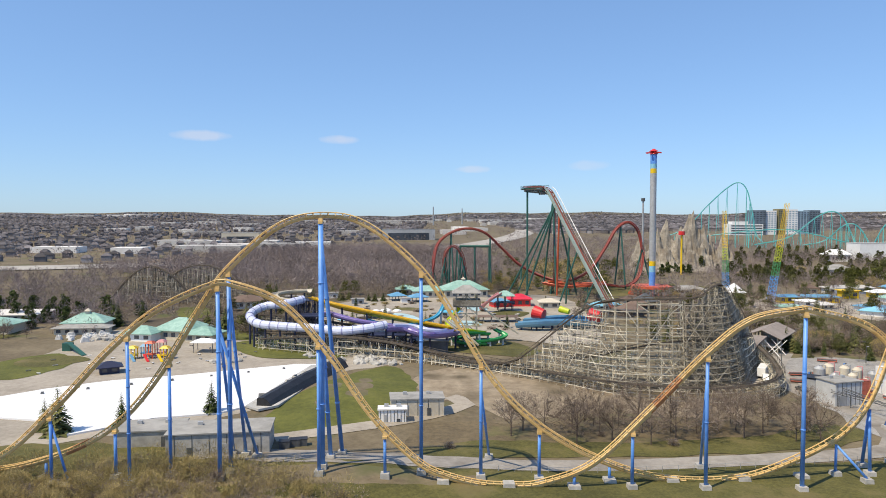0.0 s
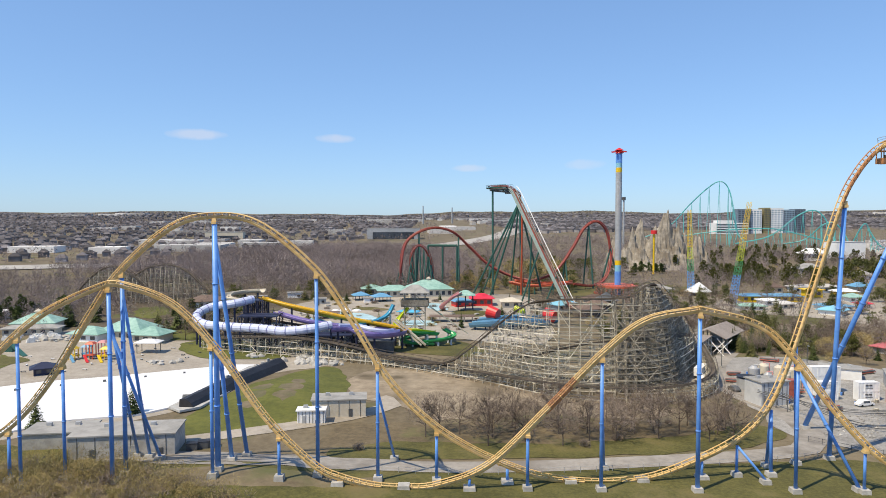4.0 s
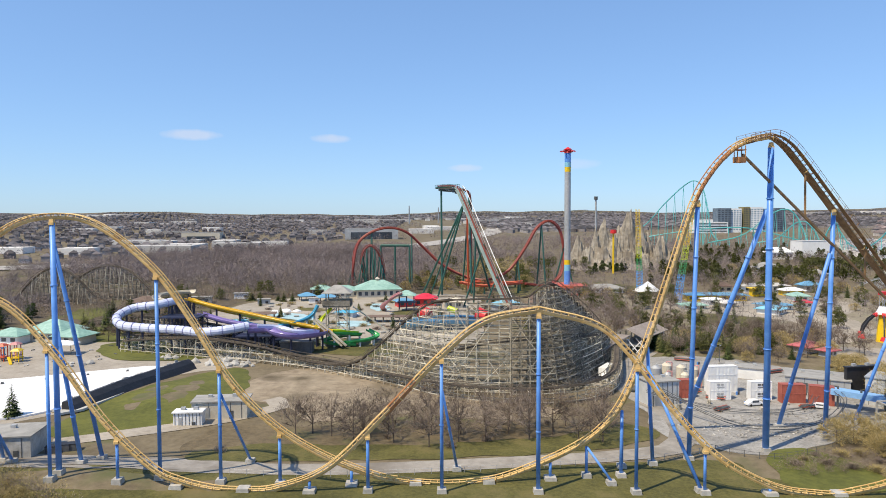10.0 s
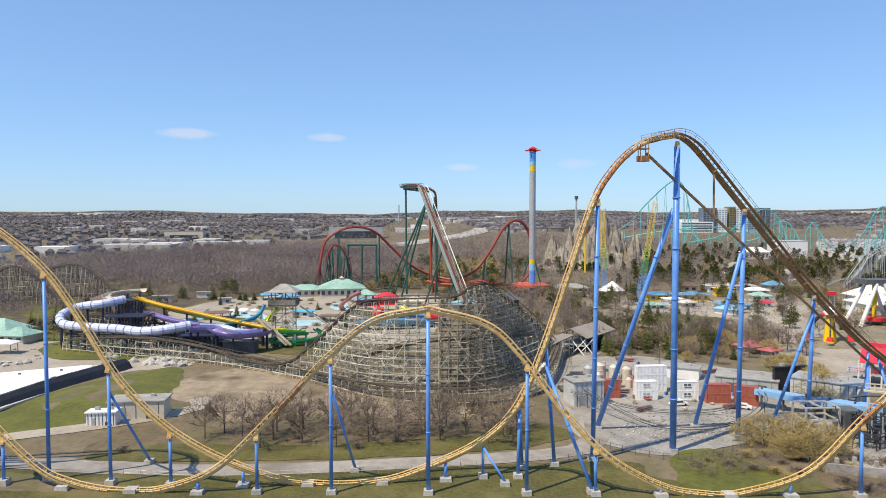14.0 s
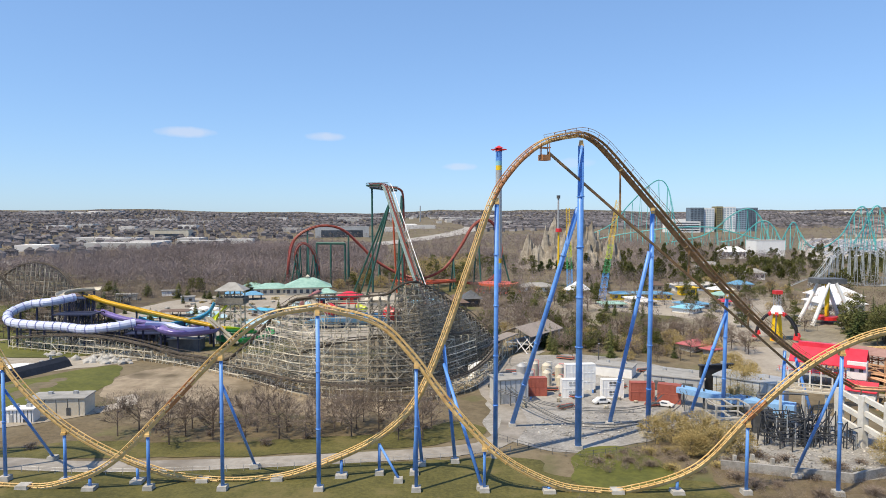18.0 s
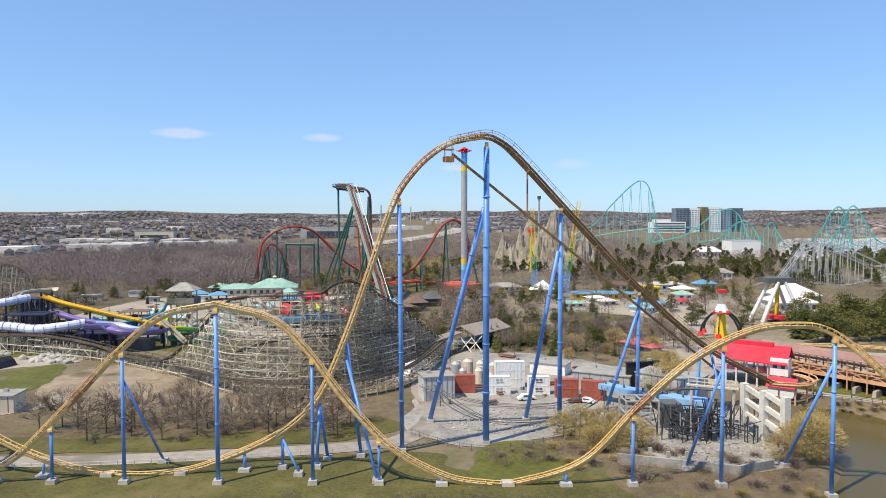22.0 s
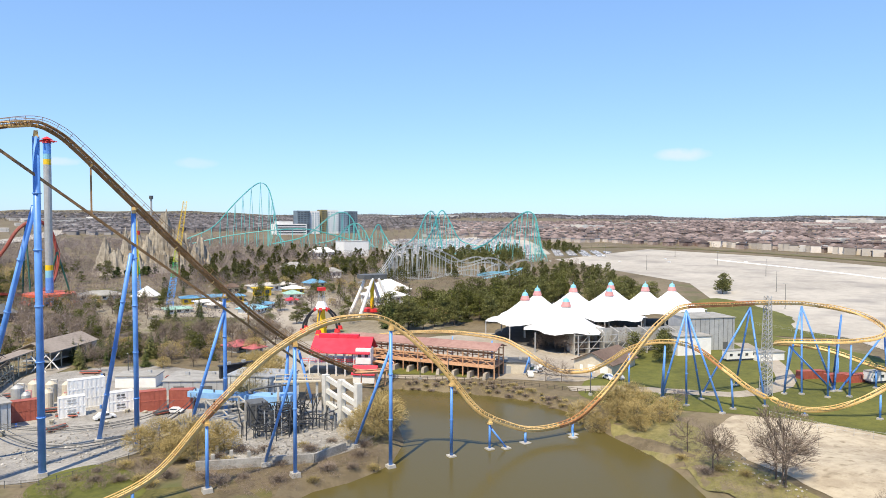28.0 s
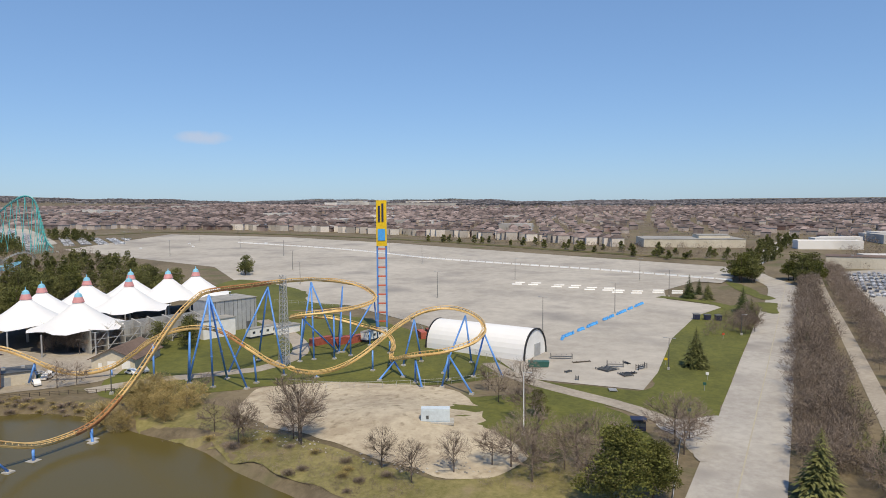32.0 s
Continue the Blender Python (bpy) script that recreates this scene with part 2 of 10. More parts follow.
GREENST = tint("dark_green_steel", (0.025, 0.10, 0.08), 0.5)
REDST = tint("red_track_steel", (0.29, 0.06, 0.045), 0.5)
ORANGEST = tint("orange_red_steel", (0.55, 0.10, 0.04), 0.5)
NAVY = tint("navy_steel", (0.02, 0.025, 0.06), 0.55)
LAVENDER = tint("lavender_fibreglass", (0.56, 0.60, 0.76), 0.3, spread=0.08)
PURPLE = tint("purple_fibreglass", (0.225, 0.18, 0.43), 0.3)
SLIDEYEL = tint("yellow_fibreglass", (0.62, 0.38, 0.02), 0.3)
LIME = tint("lime_fibreglass", (0.50, 0.58, 0.02), 0.3)
LEAFGREEN = tint("green_fibreglass", (0.05, 0.34, 0.12), 0.3)
AQUA = tint("aqua_fibreglass", (0.10, 0.42, 0.62), 0.3)
SKYBLUE = tint("bright_blue_paint", (0.08, 0.36, 0.80), 0.4)
ROOFBLUE = tint("weathered_blue_roof", (0.13, 0.31, 0.48), 0.5)
RED = tint("bright_red_paint", (0.62, 0.03, 0.03), 0.4)
BRIGHTYEL = tint("bright_yellow_paint", (0.75, 0.50, 0.01), 0.4)
PINK = tint("pink_canvas", (0.55, 0.26, 0.26), 0.7)
TENTBLUE = tint("pale_blue_canvas", (0.22, 0.50, 0.66), 0.6)
PINKROOF = material("faded_red_brown_roof", (0.26, 0.145, 0.12), (0.36, 0.22, 0.185), 0.6, 0.8, coarse=0.1)
FLUMEBLUE = tint("pale_blue_flume_paint", (0.24, 0.44, 0.72), 0.45)
TAN = material("tan_timber_frame", (0.50, 0.265, 0.145), (0.66, 0.40, 0.24), 1.0, 0.8, coarse=0.1)
ROCK = material("moulded_rock", (0.19, 0.165, 0.13), (0.40, 0.36, 0.30), 0.25, 0.95, bump=1.0, coarse=0.04, spots=((0.16, 0.13, 0.095), 0.1, 0.55, 0.75))
BARK = material("grey_brown_bark", (0.0831, 0.0615, 0.0477), (0.167, 0.13, 0.105), 3.0, 0.95, vary=0.2, island=0.3)
WOODS = material("leafless_branches", (0.150, 0.124, 0.120), (0.315, 0.264, 0.252), 0.06, 0.95, coarse=0.012, island=0.3, spec=0.1)
TWIG = material("fine_grey_twigs", (0.155, 0.122, 0.098), (0.285, 0.23, 0.19), 2.0, 0.95, vary=0.15, island=0.3, spec=0.1)
STRAW = material("dry_olive_stems", (0.24, 0.19, 0.075), (0.42, 0.34, 0.15), 1.0, 0.95, vary=0.2, island=0.3, spec=0.1)
NEEDLE = material("spruce_needles", (0.0383, 0.0574, 0.0179), (0.0893, 0.108, 0.0358), 1.5, 0.9, island=0.35, vary=0.2, spec=0.2)
PINE = material("pine_needles", (0.072, 0.080, 0.026), (0.165, 0.166, 0.062), 1.2, 0.9, island=0.4, vary=0.2, spec=0.2)
CEDAR = material("olive_cedar_needles", (0.062, 0.072, 0.015), (0.122, 0.124, 0.036), 1.2, 0.9, island=0.4, vary=0.2, spec=0.2)
WILLOW = material("yellow_willow_withes", (0.29, 0.22, 0.09), (0.46, 0.37, 0.175), 1.0, 0.95, island=0.3, spec=0.1)
GLASS = material("dark_window_glass", (0.03, 0.04, 0.055), (0.07, 0.085, 0.11), 0.2, 0.12, spec=0.8)
RUBBER = tint("black_rubber", (0.015, 0.015, 0.015), 0.8)
HOUSE = material("suburban_brick", (0.15, 0.095, 0.082), (0.52, 0.47, 0.43), 0.03, 0.9, coarse=0.004, island=0.4)
SHINGLE = material("suburban_shingles", (0.088, 0.066, 0.064), (0.26, 0.205, 0.195), 0.04, 0.9, coarse=0.004, island=0.55)
# Grey copies of the suburb colours; far estates get distance haze through them.
HAZEHOUSE = material("haze_grey_suburban_walls", (0.095, 0.080, 0.080), (0.30, 0.285, 0.285), 0.03, 0.9, coarse=0.004, island=0.4)
HAZEROOF = material("haze_grey_suburban_shingles", (0.050, 0.048, 0.054), (0.150, 0.138, 0.146), 0.04, 0.9, coarse=0.004, island=0.55)
WHITEROOF = material("pale_warehouse_roofs", (0.34, 0.325, 0.31), (0.66, 0.64, 0.61), 0.01, 0.8, coarse=0.004, island=0.25)
CARS = material("mixed_car_paint", (0.06, 0.07, 0.09), (0.5, 0.5, 0.52), 0.11, 0.3, coarse=0.9, island=0.6)
WATER = bpy.data.materials.new("pond_water")
WATER.use_nodes = True
wb = WATER.node_tree.nodes["Principled BSDF"]
wb.inputs["Base Color"].default_value = (0.098, 0.080, 0.026, 1)
wb.inputs["Roughness"].default_value, wb.inputs["Specular IOR Level"].default_value = 0.18, 0.10
_n, _b, _g = [WATER.node_tree.nodes.new("ShaderNode" + k) for k in ("TexNoise", "Bump", "NewGeometry")]
_n.inputs["Scale"].default_value, _n.inputs["Detail"].default_value = 1.3, 3
_b.inputs["Strength"].default_value, _b.inputs["Distance"].default_value = 0.25, 0.08
for a, b in ((_g.outputs["Position"], _n.inputs["Vector"]), (_n.outputs["Fac"], _b.inputs["Height"]), (_b.outputs["Normal"], wb.inputs["Normal"])):
    WATER.node_tree.links.new(a, b)

# ---- mesh helpers ----
V = Vector


def mesh_of(bm, name, mat, smooth=False):
    me = bpy.data.meshes.new(name)
    bm.to_mesh(me)
    bm.free()
    for m in (mat if isinstance(mat, (list, tuple)) else [mat]):
        me.materials.append(m)
    if smooth:
        me.shade_smooth()
    return me


def part(name, bm, mat, parent=None, label="", smooth=False, local=False):
    """Links a bmesh (or a ready mesh) as one object under a thing or a part; its points are in the world unless local."""
    ob = new(name, bm if isinstance(bm, bpy.types.Mesh) else mesh_of(bm, name, mat, smooth))
    if parent is not None:
        ob.parent = parent
        if not local and parent.type == "EMPTY":
            ob.matrix_parent_inverse = parent.matrix_basis.inverted()
    if label:
        ob["label"] = label
    return ob


def thing(name, x, y, z, label, category, group="", rz=0.0):
    ob = new(name)
    ob.empty_display_size = 0.5
    ob.matrix_basis = pose(x, y, z, 0, 0, rz)
    return tagged(ob, label, category, group)


def box(bm, cx, cy, cz, sx, sy, sz, rz=0.0, taper=1.0, slot=0):
    """A box centred on (cx, cy) standing on cz."""
    c, s = math.cos(rz), math.sin(rz)
    vs = []
    for z, k in ((0, 1.0), (sz, taper)):
        for dx, dy in ((-1, -1), (1, -1), (1, 1), (-1, 1)):
            px_, py_ = dx * sx / 2 * k, dy * sy / 2 * k
            vs.append(bm.verts.new((cx + c * px_ - s * py_, cy + s * px_ + c * py_, cz + z)))
    for f in ((3, 2, 1, 0), (4, 5, 6, 7), (0, 1, 5, 4), (1, 2, 6, 5), (2, 3, 7, 6), (3, 0, 4, 7)):
        bm.faces.new([vs[i] for i in f]).material_index = slot
    return vs


def tube(bm, a, b, r0, r1=None, n=8, cap=True, slot=0):
    """A round bar from a to b."""
    a, b = V(a), V(b)
    r1 = r0 if r1 is None else r1
    d = (b - a)
    if d.length < 1e-6:
        return
    u = d.orthogonal().normalized()
    w = d.normalized().cross(u)
    rings = []
    for p, r in ((a, r0), (b, r1)):
        rings.append([bm.verts.new(p + r * (math.cos(2 * math.pi * i / n) * u + math.sin(2 * math.pi * i / n) * w)) for i in range(n)])
    for i in range(n):
        bm.faces.new((rings[0][i], rings[0][(i + 1) % n], rings[1][(i + 1) % n], rings[1][i])).material_index = slot
    if cap:
        bm.faces.new(rings[0][::-1]).material_index = slot
        bm.faces.new(rings[1]).material_index = slot


def beam(bm, a, b, w, h=None):
    """A square timber from a to b."""
    a, b = V(a), V(b)
    h = h or w
    d = (b - a).normalized()
    u = d.cross(V((0, 0, 1)))
    u = u.normalized() if u.length > 1e-4 else V((1, 0, 0))
    t = u.cross(d)
    vs = [bm.verts.new(p + sx * w / 2 * u + sy * h / 2 * t) for p in (a, b) for sx, sy in ((-1, -1), (1, -1), (1, 1), (-1, 1))]
    for f in ((3, 2, 1, 0), (4, 5, 6, 7), (0, 1, 5, 4), (1, 2, 6, 5), (2, 3, 7, 6), (3, 0, 4, 7)):
        bm.faces.new([vs[i] for i in f])


def spline(pts, step):
    """Evenly spaced points on a Catmull-Rom curve through pts."""
    P = [V(p) for p in pts]
    P = [2 * P[0] - P[1]] + P + [2 * P[-1] - P[-2]]
    out = []
    for i in range(1, len(P) - 2):
        p0, p1, p2, p3 = P[i - 1:i + 3]
        for k in range(24):
            t = k / 24
            out.append(0.5 * ((2 * p1) + (p2 - p0) * t + (2 * p0 - 5 * p1 + 4 * p2 - p3) * t * t + (3 * p1 - p0 - 3 * p2 + p3) * t ** 3))
    out.append(P[-2])
    res, acc = [out[0]], 0.0
    for a, b in zip(out, out[1:]):
        seg = (b - a).length
        while acc + seg >= step:
            a = a + (b - a) * ((step - acc) / seg)
            res.append(a)
            seg = (b - a).length
            acc = 0.0
        acc += seg
    if (res[-1] - out[-1]).length > step * 0.3:
        res.append(out[-1])
    return res


def frames_of(pts, bank=0.0):
    """Tangent, side and up at each point; bank tips the up vector into the bend."""
    n, out = len(pts), []
    for i, p in enumerate(pts):
        a, b = pts[max(0, i - 1)], pts[min(n - 1, i + 1)]
        t = (b - a).normalized()
        up = V((0, 0, 1))
        if bank:
            lo, hi = max(0, i - 3), min(n - 1, i + 3)
            c = (pts[hi] - p) - (p - pts[lo])
            c = V((c.x, c.y, 0)) / max(0.1, ((hi - lo) / 2 * (pts[1] - pts[0]).length) ** 2)
            up = up + c * bank
        s = t.cross(up)
        s = s.normalized() if s.length > 0.05 else V((0, -1, 0))
        out.append((t, s, s.cross(t).normalized()))
    return out


def sweep(bm, pts, frs, profile, closed=True):
    """Carries a (side, up) profile along the points."""
    rings = [[bm.verts.new(p + a * s + b * u) for a, b in profile] for p, (t, s, u) in zip(pts, frs)]
    n = len(profile)
    for r0, r1 in zip(rings, rings[1:]):
        for i in range(n if closed else n - 1):
            bm.faces.new((r0[i], r0[(i + 1) % n], r1[(i + 1) % n], r1[i]))
    if closed:
        bm.faces.new(rings[0][::-1])
        bm.faces.new(rings[-1])


def circle(r, n=8, a=0.0, b=0.0):
    return [(a + r * math.cos(2 * math.pi * i / n), b + r * math.sin(2 * math.pi * i / n)) for i in range(n)]


# ---- terrain ----
POND = [(213, 185), (220, 184), (229, 176), (240, 163), (248, 150), (249, 134), (244, 117), (242, 104), (239, 92), (231, 77), (224, 58),
        (206, 40), (184, 58), (160, 96), (158, 112), (166, 119.5), (176, 120.5), (187, 124), (198, 137), (205, 156)]


def dist_poly(X, Y, poly):
    """Distance to a polygon's outline, negative inside."""
    X, Y = np.asarray(X, float), np.asarray(Y, float)
    best, inside = np.full(X.shape, 1e9), np.zeros(X.shape, bool)
    for (ax, ay), (bx, by) in zip(poly, poly[1:] + poly[:1]):
        dx, dy = bx - ax, by - ay
        k = np.clip(((X - ax) * dx + (Y - ay) * dy) / (dx * dx + dy * dy), 0, 1)
        best = np.minimum(best, np.hypot(X - ax - k * dx, Y - ay - k * dy))
        cross = (ay > Y) != (by > Y)
        with np.errstate(divide="ignore", invalid="ignore"):
            inside ^= cross & (X < ax + (Y - ay) * dx / (dy if dy else 1e-9))
    return np.where(inside, -best, best)


def heights(X, Y):
    X, Y = np.asarray(X, float), np.asarray(Y, float)
    r = np.hypot(X - 60, Y)
    az = np.degrees(np.arctan2(X - 60, np.maximum(Y, 1)))
    slope = 0.021 - 0.0045 * np.clip((az - 35) / 35, 0, 1) - 0.0022 * np.clip((4 - az) / 18, 0, 1)
    d = r - 260
    z = slope * 0.5 * (d + np.sqrt(d * d + 60 ** 2))
    z = z - slope * 0.5 * (-260 + math.hypot(260, 60))
    far = np.clip((r - 3000) / 1600, 0, 1)
    z = z + far * 9 * (np.sin(az * 0.21) + 0.6 * np.sin(az * 0.53 + 1) + 0.3 * np.sin(az * 1.7))
    z = z + 2.6 * np.exp(-(((X + 24) / 26) ** 2 + ((Y - 135) / 11) ** 2))
    z = z + 3.2 * np.exp(-(((X - 262) / 17) ** 2 + ((Y - 57) / 20) ** 2))
    z = z + 2.2 * np.exp(-(((X + 28) / 16) ** 2 + ((Y - 200) / 22) ** 2))
    pd = dist_poly(X, Y, POND)
    k = np.clip((3.5 - pd) / 7.0, 0, 1)
    return z * (1 - k) + (-3.6) * (k * k * (3 - 2 * k))


def ground_at(x, y):
    return float(heights(np.array([x]), np.array([y]))[0])


def axis(lo, hi, step, reach, grow=1.16):
    v = list(np.arange(lo, hi + 0.1, step))
    d, a, b = step, lo, hi
    while a > -reach or b < reach:
        d = min(d * grow, 170)
        a, b = a - d, b + d
        v = [max(a, -reach)] * int(v[0] > -reach) + v + [min(b, reach)] * int(v[-1] < reach)
    return np.array(v)


def ground():
    xs, ys = axis(-140, 372, 4, 5600), axis(30, 252, 4, 5600)
    X, Y = np.meshgrid(xs, ys)
    Z = heights(X, Y)
    nx, ny = len(xs), len(ys)
    idx = np.arange(nx * ny).reshape(ny, nx)
    faces = np.stack([idx[:-1, :-1], idx[:-1, 1:], idx[1:, 1:], idx[1:, :-1]], -1).reshape(-1, 4)
    me = bpy.data.meshes.new("ground")
    me.from_pydata(np.stack([X, Y, Z], -1).reshape(-1, 3).tolist(), [], faces.tolist())
    me.materials.append(FIELD)
    me.shade_smooth()
    tagged(new("ground", me), "dormant brown grass ground rising gently to the horizon", "ground", kind="structure")


def patch(name, poly, mat, label, category, lift=0.06, cell=9.0, kind="structure", soft=2.5):
    """A sheet laid on the terrain, cut to a polygon."""
    if soft:
        Q = [V((x, y, 0)) for x, y in poly]
        ring = spline(Q[-2:] + Q + Q[:2], soft)
        k0 = min(range(len(ring) // 2), key=lambda i: (ring[i] - Q[0]).length)
        k1 = min(range(len(ring) // 2, len(ring)), key=lambda i: (ring[i] - Q[0]).length)
        poly = [(p.x + noise.noise(p * 0.13) * 1.8, p.y + noise.noise(p * 0.13 + V((40, 7, 0))) * 1.8) for p in ring[k0:k1]]
    P = np.array(poly, float)
    far = math.hypot(P[:, 0].mean() - 60, P[:, 1].mean())
    cell = max(cell, far / 30) if far > 300 else cell
    bm = bmesh.new()
    bm.faces.new([bm.verts.new((x, y, 0)) for x, y in poly])
    lo, hi = P.min(0), P.max(0)
    for ax in (0, 1):
        for c in np.arange(lo[ax] + cell, hi[ax], cell):
            co, no = [0, 0, 0], [0, 0, 0]
            co[ax], no[ax] = c, 1
            bmesh.ops.bisect_plane(bm, geom=bm.verts[:] + bm.edges[:] + bm.faces[:], plane_co=co, plane_no=no)
    bmesh.ops.triangulate(bm, faces=bm.faces[:])
    Z = heights([v.co.x for v in bm.verts], [v.co.y for v in bm.verts])
    for v, z in zip(bm.verts, Z):
        v.co.z = z + lift
    bmesh.ops.recalc_face_normals(bm, faces=bm.faces[:])
    if sum(f.normal.z for f in bm.faces) < 0:
        bmesh.ops.reverse_faces(bm, faces=bm.faces[:])
    ob = part(name, bm, mat)
    return tagged(ob, label, category, kind=kind)


def strip(name, pts, width, mat, label, category, lift=0.08, step=8.0):
    """A road or path of even width along points."""
    P = spline([(x, y, 0) for x, y in pts], step)
    F = frames_of(P)
    L = [p - s * width / 2 for p, (t, s, u) in zip(P, F)]
    R = [p + s * width / 2 for p, (t, s, u) in zip(P, F)]
    bm = bmesh.new()
    rows = []
    for a, b, p in zip(L, R, P):
        rows.append([bm.verts.new((q.x, q.y, ground_at(q.x, q.y) + lift)) for q in (a, p, b)])
    for r0, r1 in zip(rows, rows[1:]):
        for i in (0, 1):
            bm.faces.new((r0[i], r0[i + 1], r1[i + 1], r1[i]))
    bmesh.ops.recalc_face_normals(bm, faces=bm.faces[:])
    if sum(f.normal.z for f in bm.faces) < 0:
        bmesh.ops.reverse_faces(bm, faces=bm.faces[:])
    return tagged(part(name, bm, mat), label, category, kind="structure")


ground()
bm = bmesh.new()
bm.faces.new([bm.verts.new((x, y, -1.6)) for x, y in ((150, 30), (262, 30), (262, 195), (150, 195))])
tagged(part("water", bm, WATER), "murky olive-brown pond water with slight ripples", "pond", kind="structure")

# ---- lawns, roads, paved areas ----
patch("lawn_berm", [(-45, 188), (-36, 212), (-22, 237), (-14, 232), (-8, 207), (-12, 182), (-20, 171), (-37, 164), (-46, 168)], LAWN, "bright green mown grass bank beside the pool", "lawn", 0.10)
patch("lawn_front", [(-100, 118), (-100, 141), (-30, 141), (20, 141), (70, 143), (110, 146), (116, 136), (150, 131), (158, 118), (120, 112), (0, 112)], GRASS, "patchy green grass under the coaster", "lawn", 0.05)
patch("lawn_woodside", [(-20, 268), (8, 262), (30, 256), (38, 268), (24, 288), (-6, 290)], GRASS, "green grass bank beside the water slides", "lawn", 0.12)
patch("lawn_helix", [(262, 146), (262, 128), (284, 103), (288, 84), (306, 52), (330, 40), (352, 78), (372, 96), (392, 130), (398, 172), (384, 196), (350, 180), (322, 176), (292, 166)], LAWN, "mown green lawn below the helix", "lawn", 0.07)
patch("lawn_entry", [(313, 4), (334, 1), (388, -3), (440, -11), (470, -24), (478, -40), (421, -34), (359, -25), (292, -15), (287, -6), (297, 12), (304, 30), (314, 36)], LAWN, "green roadside verge", "lawn", 0.07)
patch("lawn_booth", [(252, 20), (262, 44), (276, 58), (296, 40), (305, 22), (292, 8), (272, -2), (250, -4)], LAWN, "green lawn beside the entrance booth", "lawn", 0.07)
patch("earth_mound", [(256, 92), (269, 103), (281, 105), (291, 92), (297, 72), (297, 54), (284, 43), (268, 34), (254, 22), (245, 25), (238, 34), (243, 54), (248, 70)], SAND, "bare sandy earth mound above the pond", "earth mound", 0.12, 4.0)
patch("earth_field", [(-8, 226), (6, 238), (24, 226), (46, 208), (60, 198), (84, 186), (70, 176), (44, 182), (18, 176), (8, 190), (-6, 200)], EARTH, "bare sandy earth field below the wooden coaster", "earth field", 0.09)
patch("brush_bed", [(-6, 150), (-4, 172), (20, 172), (44, 180), (72, 174), (92, 170), (94, 156), (60, 153), (20, 152)], SCRUB, "brown leaf-littered ground under bare trees", "brush", 0.08)
patch("brush_shore", [(146, 131), (152, 148), (164, 152), (176, 140), (186, 132), (182, 122), (164, 118), (150, 119)], SCRUB, "brown scrub on the shore", "brush", 0.09)
patch("lawn_roadside", [(-2, 147), (20, 147), (60, 149), (96, 156), (104, 166), (96, 172), (80, 163), (50, 158), (10, 158), (-4, 154)], GRASS, "patchy green and straw grass above the service road", "lawn", 0.11)
patch("lawn_yard", [(120, 130), (121, 146), (128, 152), (135, 152), (139, 142), (138, 130)], LAWN, "green grass slope beside the gravel yard", "lawn", 0.13)
patch("brush_near", [(-110, 108), (-110, 131), (-40, 133), (-20, 124), (60, 116), (150, 112), (150, 100), (-60, 100)], SCRUB, "tangled brown brush at the park edge", "brush", 0.09)
patch("gravel_yard", [(104, 166), (112, 154), (124, 148), (140, 156), (150, 165), (162, 170), (172, 182), (176, 206), (172, 232), (150, 252), (128, 252), (112, 236), (108, 200)], GRAVEL, "grey gravel storage yard below the lift", "gravel yard", 0.10)
patch("pool_deck", [(-140, 150), (-150, 260), (-150, 305), (-96, 318), (-60, 300), (-30, 262), (-14, 250), (-22, 238), (-36, 226), (-48, 190), (-64, 172), (-92, 156)], PAVING, "pale concrete pool deck", "paving", 0.07)
patch("woodland_floor", [(-260, 330), (-150, 318), (-96, 290), (-66, 300), (-66, 402), (-24, 434), (40, 444), (70, 520), (-60, 560), (-230, 560), (-300, 420)], LITTER, "dark leaf litter and scrub below the bare woodland", "woodland floor", 0.1)
patch("slide_plaza", [(-52, 300), (-20, 292), (24, 292), (52, 278), (70, 300), (76, 420), (40, 440), (-24, 430), (-60, 400), (-70, 330)], PAVING, "pale concrete water park plaza", "paving", 0.2)
patch("midway", [(120, 300), (150, 292), (230, 262), (300, 268), (330, 330), (300, 420), (200, 440), (140, 400)], PARKGROUND, "leafy park midway ground", "midway", 0.15)
patch("plaza_east", [(192, 216), (214, 300), (244, 302), (262, 250), (300, 240), (318, 190), (278, 156), (250, 172), (222, 190)], PAVING, "pale paved plaza by the coaster station", "paving", 0.08)
patch("car_park", [(313, 3), (334, 0), (388, -3), (440, -12), (470, -25), (487, 2), (519, 4), (600, -26), (655, -38), (742, 142), (815, 294), (862, 466), (850, 640), (612, 558), (543, 328), (420, 200), (420, 150), (384, 96), (352, 62), (315, 37)], LOTMAT, "vast empty faded asphalt car park", "car park", 0.15, soft=0)
patch("service_apron", [(-52, 152), (-36, 139.5), (-14, 137.5), (6, 139), (16, 141), (12, 146), (-4, 148), (-26, 150)], SERVICE, "grey worn asphalt apron beside the service road", "paving", 0.10)
patch("pond_bank", [(222, 40), (230, 66), (238, 90), (242, 106), (246, 118), (256, 126), (264, 124), (262, 104), (252, 92), (246, 70), (241, 54), (237, 36), (244, 26), (252, 18), (262, 6), (252, -4), (236, 4), (226, 20)], BANK, "rough green and straw grass bank above the pond", "bank", 0.09, 5.0)
patch("lawn_brake_run", [(216, 204), (224, 206), (234, 199), (242, 190), (248, 181), (244, 178), (234, 188), (222, 196)], LAWN, "strip of lawn below the brake run", "lawn", 0.2)
strip("service_road", [(-56, 148.5), (-40, 146), (-22, 143.5), (26, 142), (62, 145), (98, 151), (108, 160), (112, 178), (108, 205), (116, 236), (132, 262)], 6.5, SERVICE, "pale worn asphalt service road", "road", 0.12)
